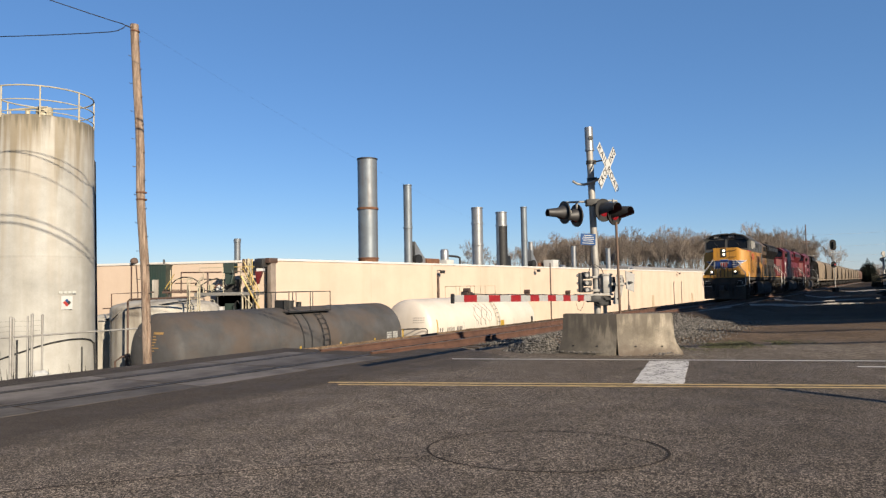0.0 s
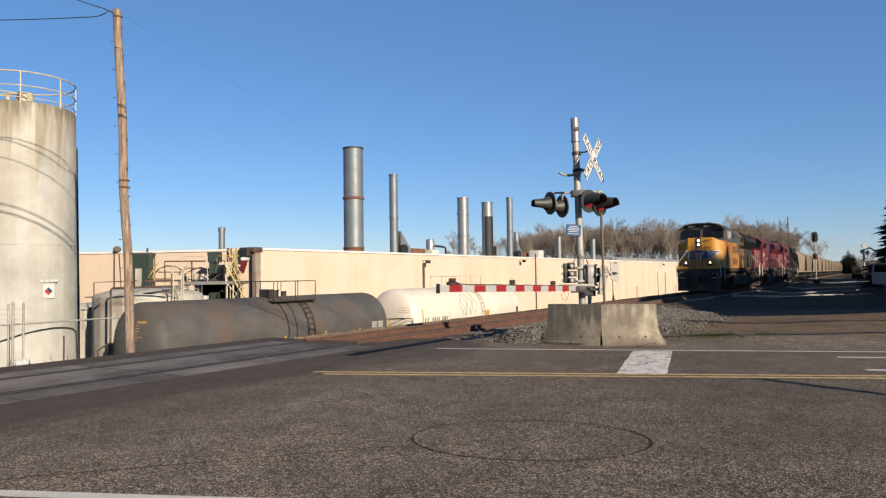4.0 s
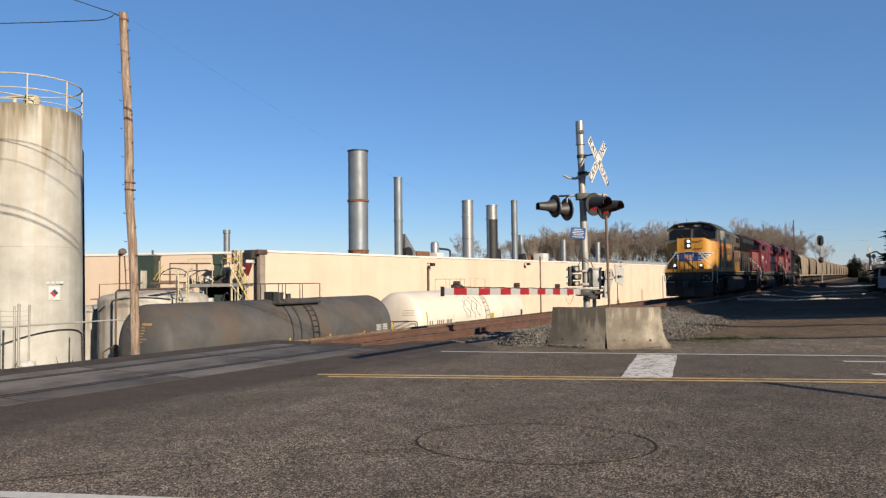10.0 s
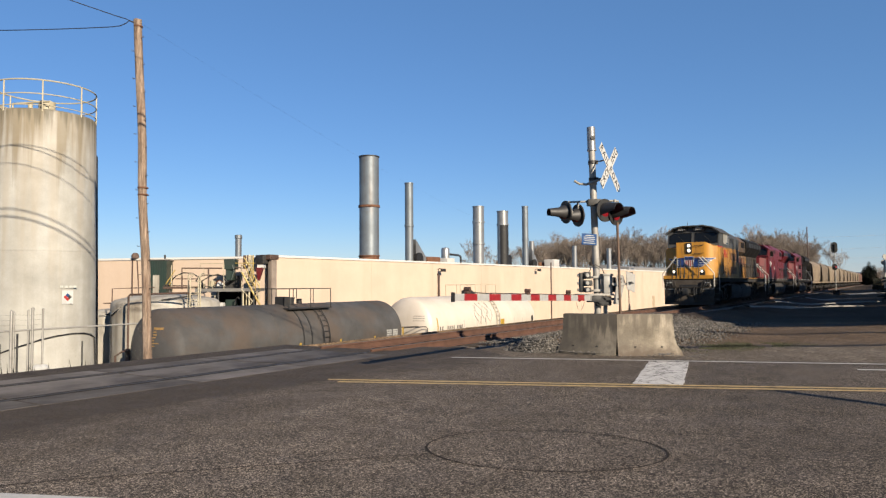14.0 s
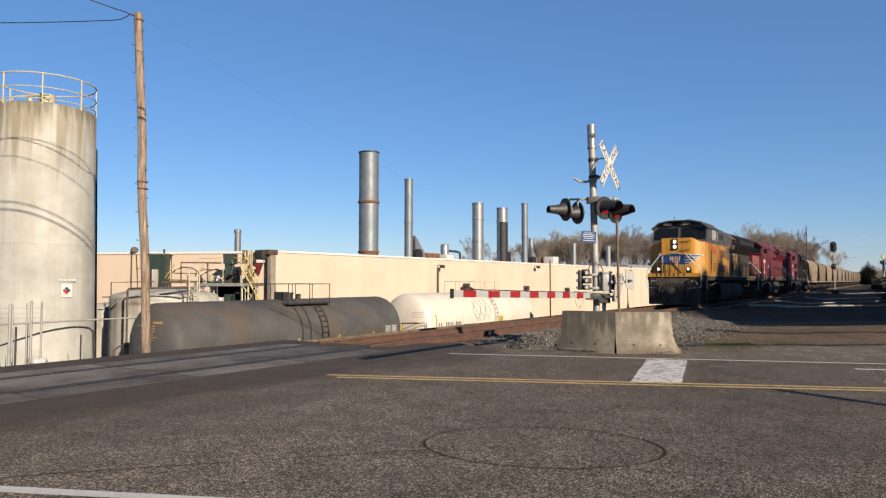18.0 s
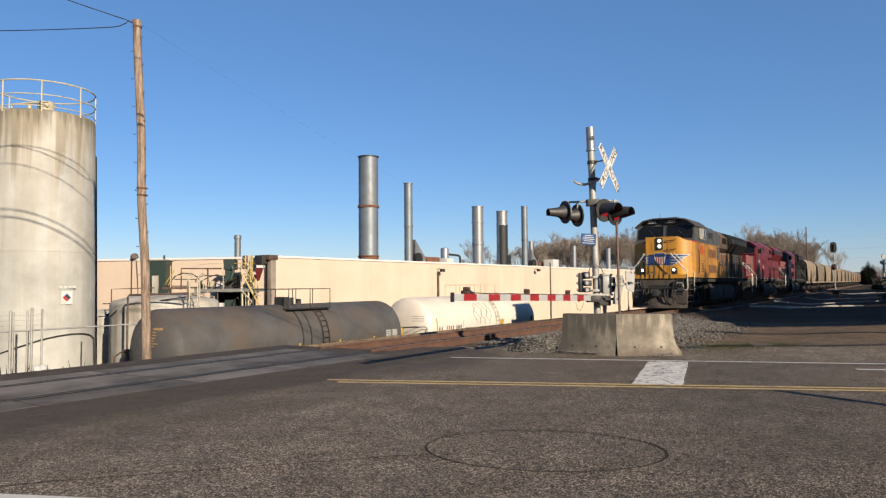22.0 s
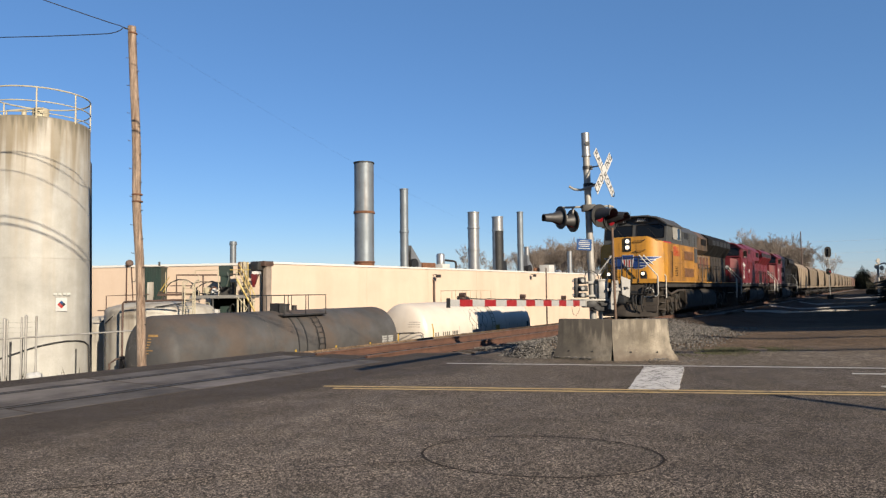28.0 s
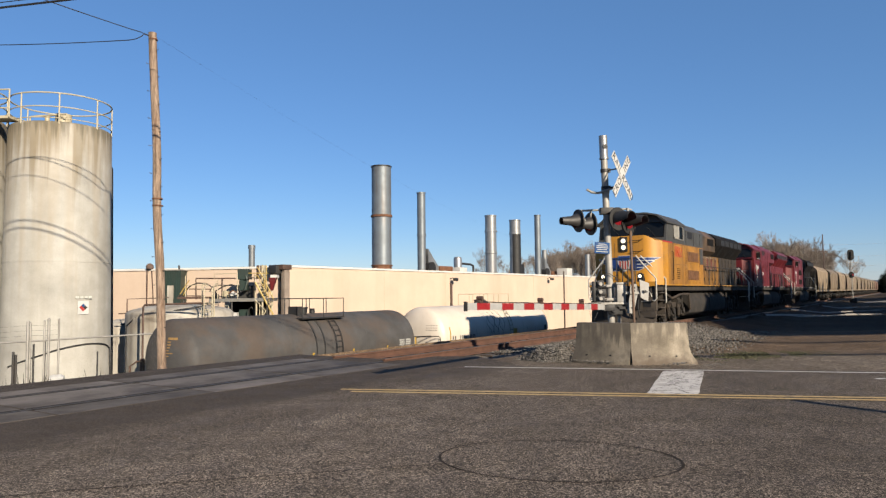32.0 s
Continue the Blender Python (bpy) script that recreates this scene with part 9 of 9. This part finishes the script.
SHADE = [(39.0, 1.8, 1.2), (40.0, 2.0, 1.2), (40.9, 2.1, 1.2), (41.7, 2.5, 1.2), (42.3, 2.1, 1.2)] + [(45.5 + 0.75 * i, 3.0 + 0.4 * math.sin(i * 2.3), 1.3) for i in range(3)] + [(48.1, 2.7, 1.3), (49.2, 2.8, 1.3), (50.3, 3.0, 1.3), (51.5, 3.5, 1.3), (52.1, 3.2, 1.3), (53.4, 3.2, 1.3)] + [(49.9, 4.4, 0.8), (51.4, 4.6, 0.9)]
SHADE += [(52.5 + 2.1 * i, 3.0 + 0.8 * math.sin(i * 1.9), 1.35) for i in range(8) if i not in (2, 3)] + [(70 + 3.6 * i, 3.0 + 0.9 * math.sin(i * 2.7), 1.5) for i in range(11) if i != 1]
for s, top, wide in SHADE:
    p = T(s, -9.6) + Vector((SUN_X, SUN_Y, 0)) * 47
    rows.append((p.x, p.y, (top + 19.5) / 15, wide))
for i, (x, y, k, wide) in enumerate(rows):
    m = pose(x, y, -0.1, 0, 0, x * 40)
    t = copy_thing(c1, m) if i == 0 else c3 if i == 1 else copy_thing(c3, m)
    t.matrix_basis = m
    t.scale = (k * wide, k * wide, k)
# low brush along the far end of the lot, part of it leafless
green, dry = bmesh.new(), bmesh.new()
for i in range(17000):
    u, dist = rs.uniform(0.606, 0.72), rs.uniform(120, 215)
    tall = (3.2 if u < 0.62 else 5.4) if dist > 165 else 0.8
    c = Vector((u * dist, dist, rs.uniform(0, tall) * rs.uniform(0.3, 1) * (0.75 + 0.5 * noise.noise(Vector((u * 70, 0, 4))))))
    a = rs.uniform(0, 6.28)
    w = V(math.cos(a), math.sin(a), rs.uniform(-0.5, 0.9)) * rs.uniform(0.10, 0.28)
    bm = dry if u > 0.618 and noise.noise(Vector((u * 120, dist * 0.02, 9))) > -0.1 else green
    bm.faces.new([bm.verts.new(p) for p in (c - w, c + w, c + V(rs.uniform(-0.2, 0.2), 0, rs.uniform(0.2, 0.5)))])
tagged(part("brush", green, BRUSH, smooth=False), "dark green-brown brush at the far end of the lot", "brush", "", "stuff")
tagged(part("dry_brush", dry, DRY_BRUSH, smooth=False), "leafless brown brush at the far end of the lot", "brush", "", "stuff")
# thin saplings and undergrowth between the trunks of the wood
bm = bmesh.new()
for i in range(9000):
    u, dist = rs.uniform(0.10, 0.55), rs.uniform(190, 270)
    h = rs.uniform(2.0, 7.5) * rs.uniform(0.5, 1)
    x, y, w = u * dist, dist, rs.uniform(0.03, 0.07)
    a = rs.uniform(-0.9, 0.9)
    bm.faces.new([bm.verts.new(c) for c in ((x - w, y, -0.3), (x + w, y, -0.3), (x + a, y + rs.uniform(-0.5, 0.5), h))])
tagged(part("thicket", bm, TWIG, smooth=False), "fine grey-brown undergrowth of the winter wood", "undergrowth", "", "stuff")
# far ridge
bm = bmesh.new()
rows = []
for i in range(90):
    a = radians(-60 + 130 * i / 89)
    h = 62 + 26 * noise.noise(Vector((i * 0.11, 0, 0))) + 8 * noise.noise(Vector((i * 0.5, 3, 0)))
    x, y = 2600 * math.sin(a), 2600 * math.cos(a)
    rows.append((bm.verts.new((x, y, -5)), bm.verts.new((x, y, max(10, h * 0.5))), bm.verts.new((x * 1.25, y * 1.25, -5))))
for a, b in zip(rows, rows[1:]):
    bm.faces.new((a[0], b[0], b[1], a[1]))
    bm.faces.new((a[1], b[1], b[2], a[2]))
setting("backdrop_ridge", bm, HILL, "low hazy blue wooded ridge on the horizon", "hill", smooth=True)

# utility poles and lines far right
fp = thing("far_utility_pole", "distant wooden utility pole above the wood", "utility pole", pose(103.0, 200.0, -0.2))
part("shaft", cyl(bmesh.new(), (0, 0, 0), (0, 0, 17.2), 0.22, 0.14, 8), BROWN_PIPE, fp)
part("cross_arm", box(bmesh.new(), -1.2, 1.2, -0.1, 0.1, 12.2, 12.45), BROWN_PIPE, fp)
for a, b in (((103, 200, 10.6), (150, 172, 13.8)), ((103, 200, 8.2), (150, 172, 10.5)), ((103, 200, 14.0), (150, 172, 17.0)), ((103, 200, 6.6), (150, 172, 8.2))):
    single("far_wire", tube(bmesh.new(), sag(a, b, 1.2, 16), 0.016, 4), ROOF_EDGE, "thin pale distant overhead power line", "wire", group="far wires")
for u, dist, h in ((0.213, 190, 9.5), (0.285, 200, 8.0)):
    single("far_post", cyl(bmesh.new(), (u * dist, dist, -0.2), (u * dist, dist, h), 0.22, 0.16, 8), ROOF_EDGE, "distant pale bare pole in front of the wood", "pole", group="far poles")

# unseen roofs and a post, added right of the view to shade the lot and the road
SUNWARD, ACROSS = Vector((SUN_X, SUN_Y, 0)), Vector((-SUN_Y, SUN_X, 0))
REACH = 6.2 / math.tan(radians(SUN_EL))
for near, far, long, edges, skew in ((-15.3, -21.3, 30, (-5.2, -8.3), 7.0), (-21.5, -26.9, 34, (-8.4, -10.4), 0), (-27.8, -31.4, 36, (-12.4, -12.4), 0), (-32.4, -39.0, 38, (-12.4, -12.4), 0), (-40.4, -52.0, 40, (-12.0, -12.0), 0), (-56.0, -70.0, 40, (-11.0, -11.0), 0)):
    sh = thing("open_shed", "unseen grey roof on posts, added to shade the lot", "shed", group="open sheds")
    ends = []
    for c, edge in zip((near, far), edges):
        s = (c - SUNWARD.dot(N) * edge) / SUNWARD.dot(D)
        p = T(s, edge + bend(s)) + SUNWARD * REACH
        ends.append((p, p + ACROSS * (long if c == far else long - 1.8 * skew) + SUNWARD * (skew if c == near else 0)))
    part("roof", slab(bmesh.new(), [(q.x, q.y) for q in (ends[0][0], ends[0][1], ends[1][1], ends[1][0])], 5.94, 6.0), ROOF_GREY, sh, smooth=False)
    for f in (0.78, 0.98):
        for a, b in ends:
            p = a.lerp(b, f)
            part("post", box(bmesh.new(), p.x - 0.1, p.x + 0.1, p.y - 0.1, p.y + 0.1, -0.3, 5.93), CASTER_GREY, sh, smooth=False)
# two unseen pipes, added only to throw thin shadow lines across the lot
for x0, y in ((15.0, 8.75), (12.6, 5.0)):
    pr = thing("raised_pipe_run", "unseen grey pipe on posts, added to cast a thin shadow line", "pipe", group="raised pipes")
    part("pipe", tube(bmesh.new(), [(x0 + 6 * i, y + (0.35 * i if y > 8 else 0.1 * i) + 0.12 * math.sin(i * 1.3 + y), 5.9 + 0.05 * math.sin(i * 2.0)) for i in range(7)], 0.075, 8), CASTER_GREY, pr)
    for x in (x0 + 18, x0 + 35.8):
        part("post", cyl(bmesh.new(), (x, y, -0.3), (x, y, 5.95), 0.08, seg=8), CASTER_GREY, pr)
single("wood_post", cyl(bmesh.new(), (8.15, 4.25, -0.1), (8.15, 4.25, 2.72), 0.10, 0.08, 10), POLE_WOOD, "short wooden post at the roadside", "post")


def nose_at(t):
    return 55.3819 - 0.8008 * t + 0.000395 * t * t


def riding(s, lead, trail):
    """A vehicle whose front stands at s, carried by its two bogies along the bent track."""
    a, b = T(s + lead, TRACK + bend(s + lead), TRACK_LIFT), T(s + trail, TRACK + bend(s + trail), TRACK_LIFT)
    u = (a - b).normalized()
    return Matrix.Translation(a + u * lead) @ pose(0, 0, 0, 0, 0, math.degrees(math.atan2(u.y, u.x)))


def motions():
    steps = [2.0 * i for i in range(17)]
    for ob, back, lead, trail in ROLLING:
        walk(ob, [(t, riding(nose_at(t) + back, lead, trail)) for t in steps])
    fine = [0.8 * i for i in range(41)]
    for w, x, z, r in WHEELS:
        walk(w, [(t, pose(x, 0, z, 0, math.degrees((55.3819 - nose_at(t)) / r) % 360, 0)) for t in fine])


motions()
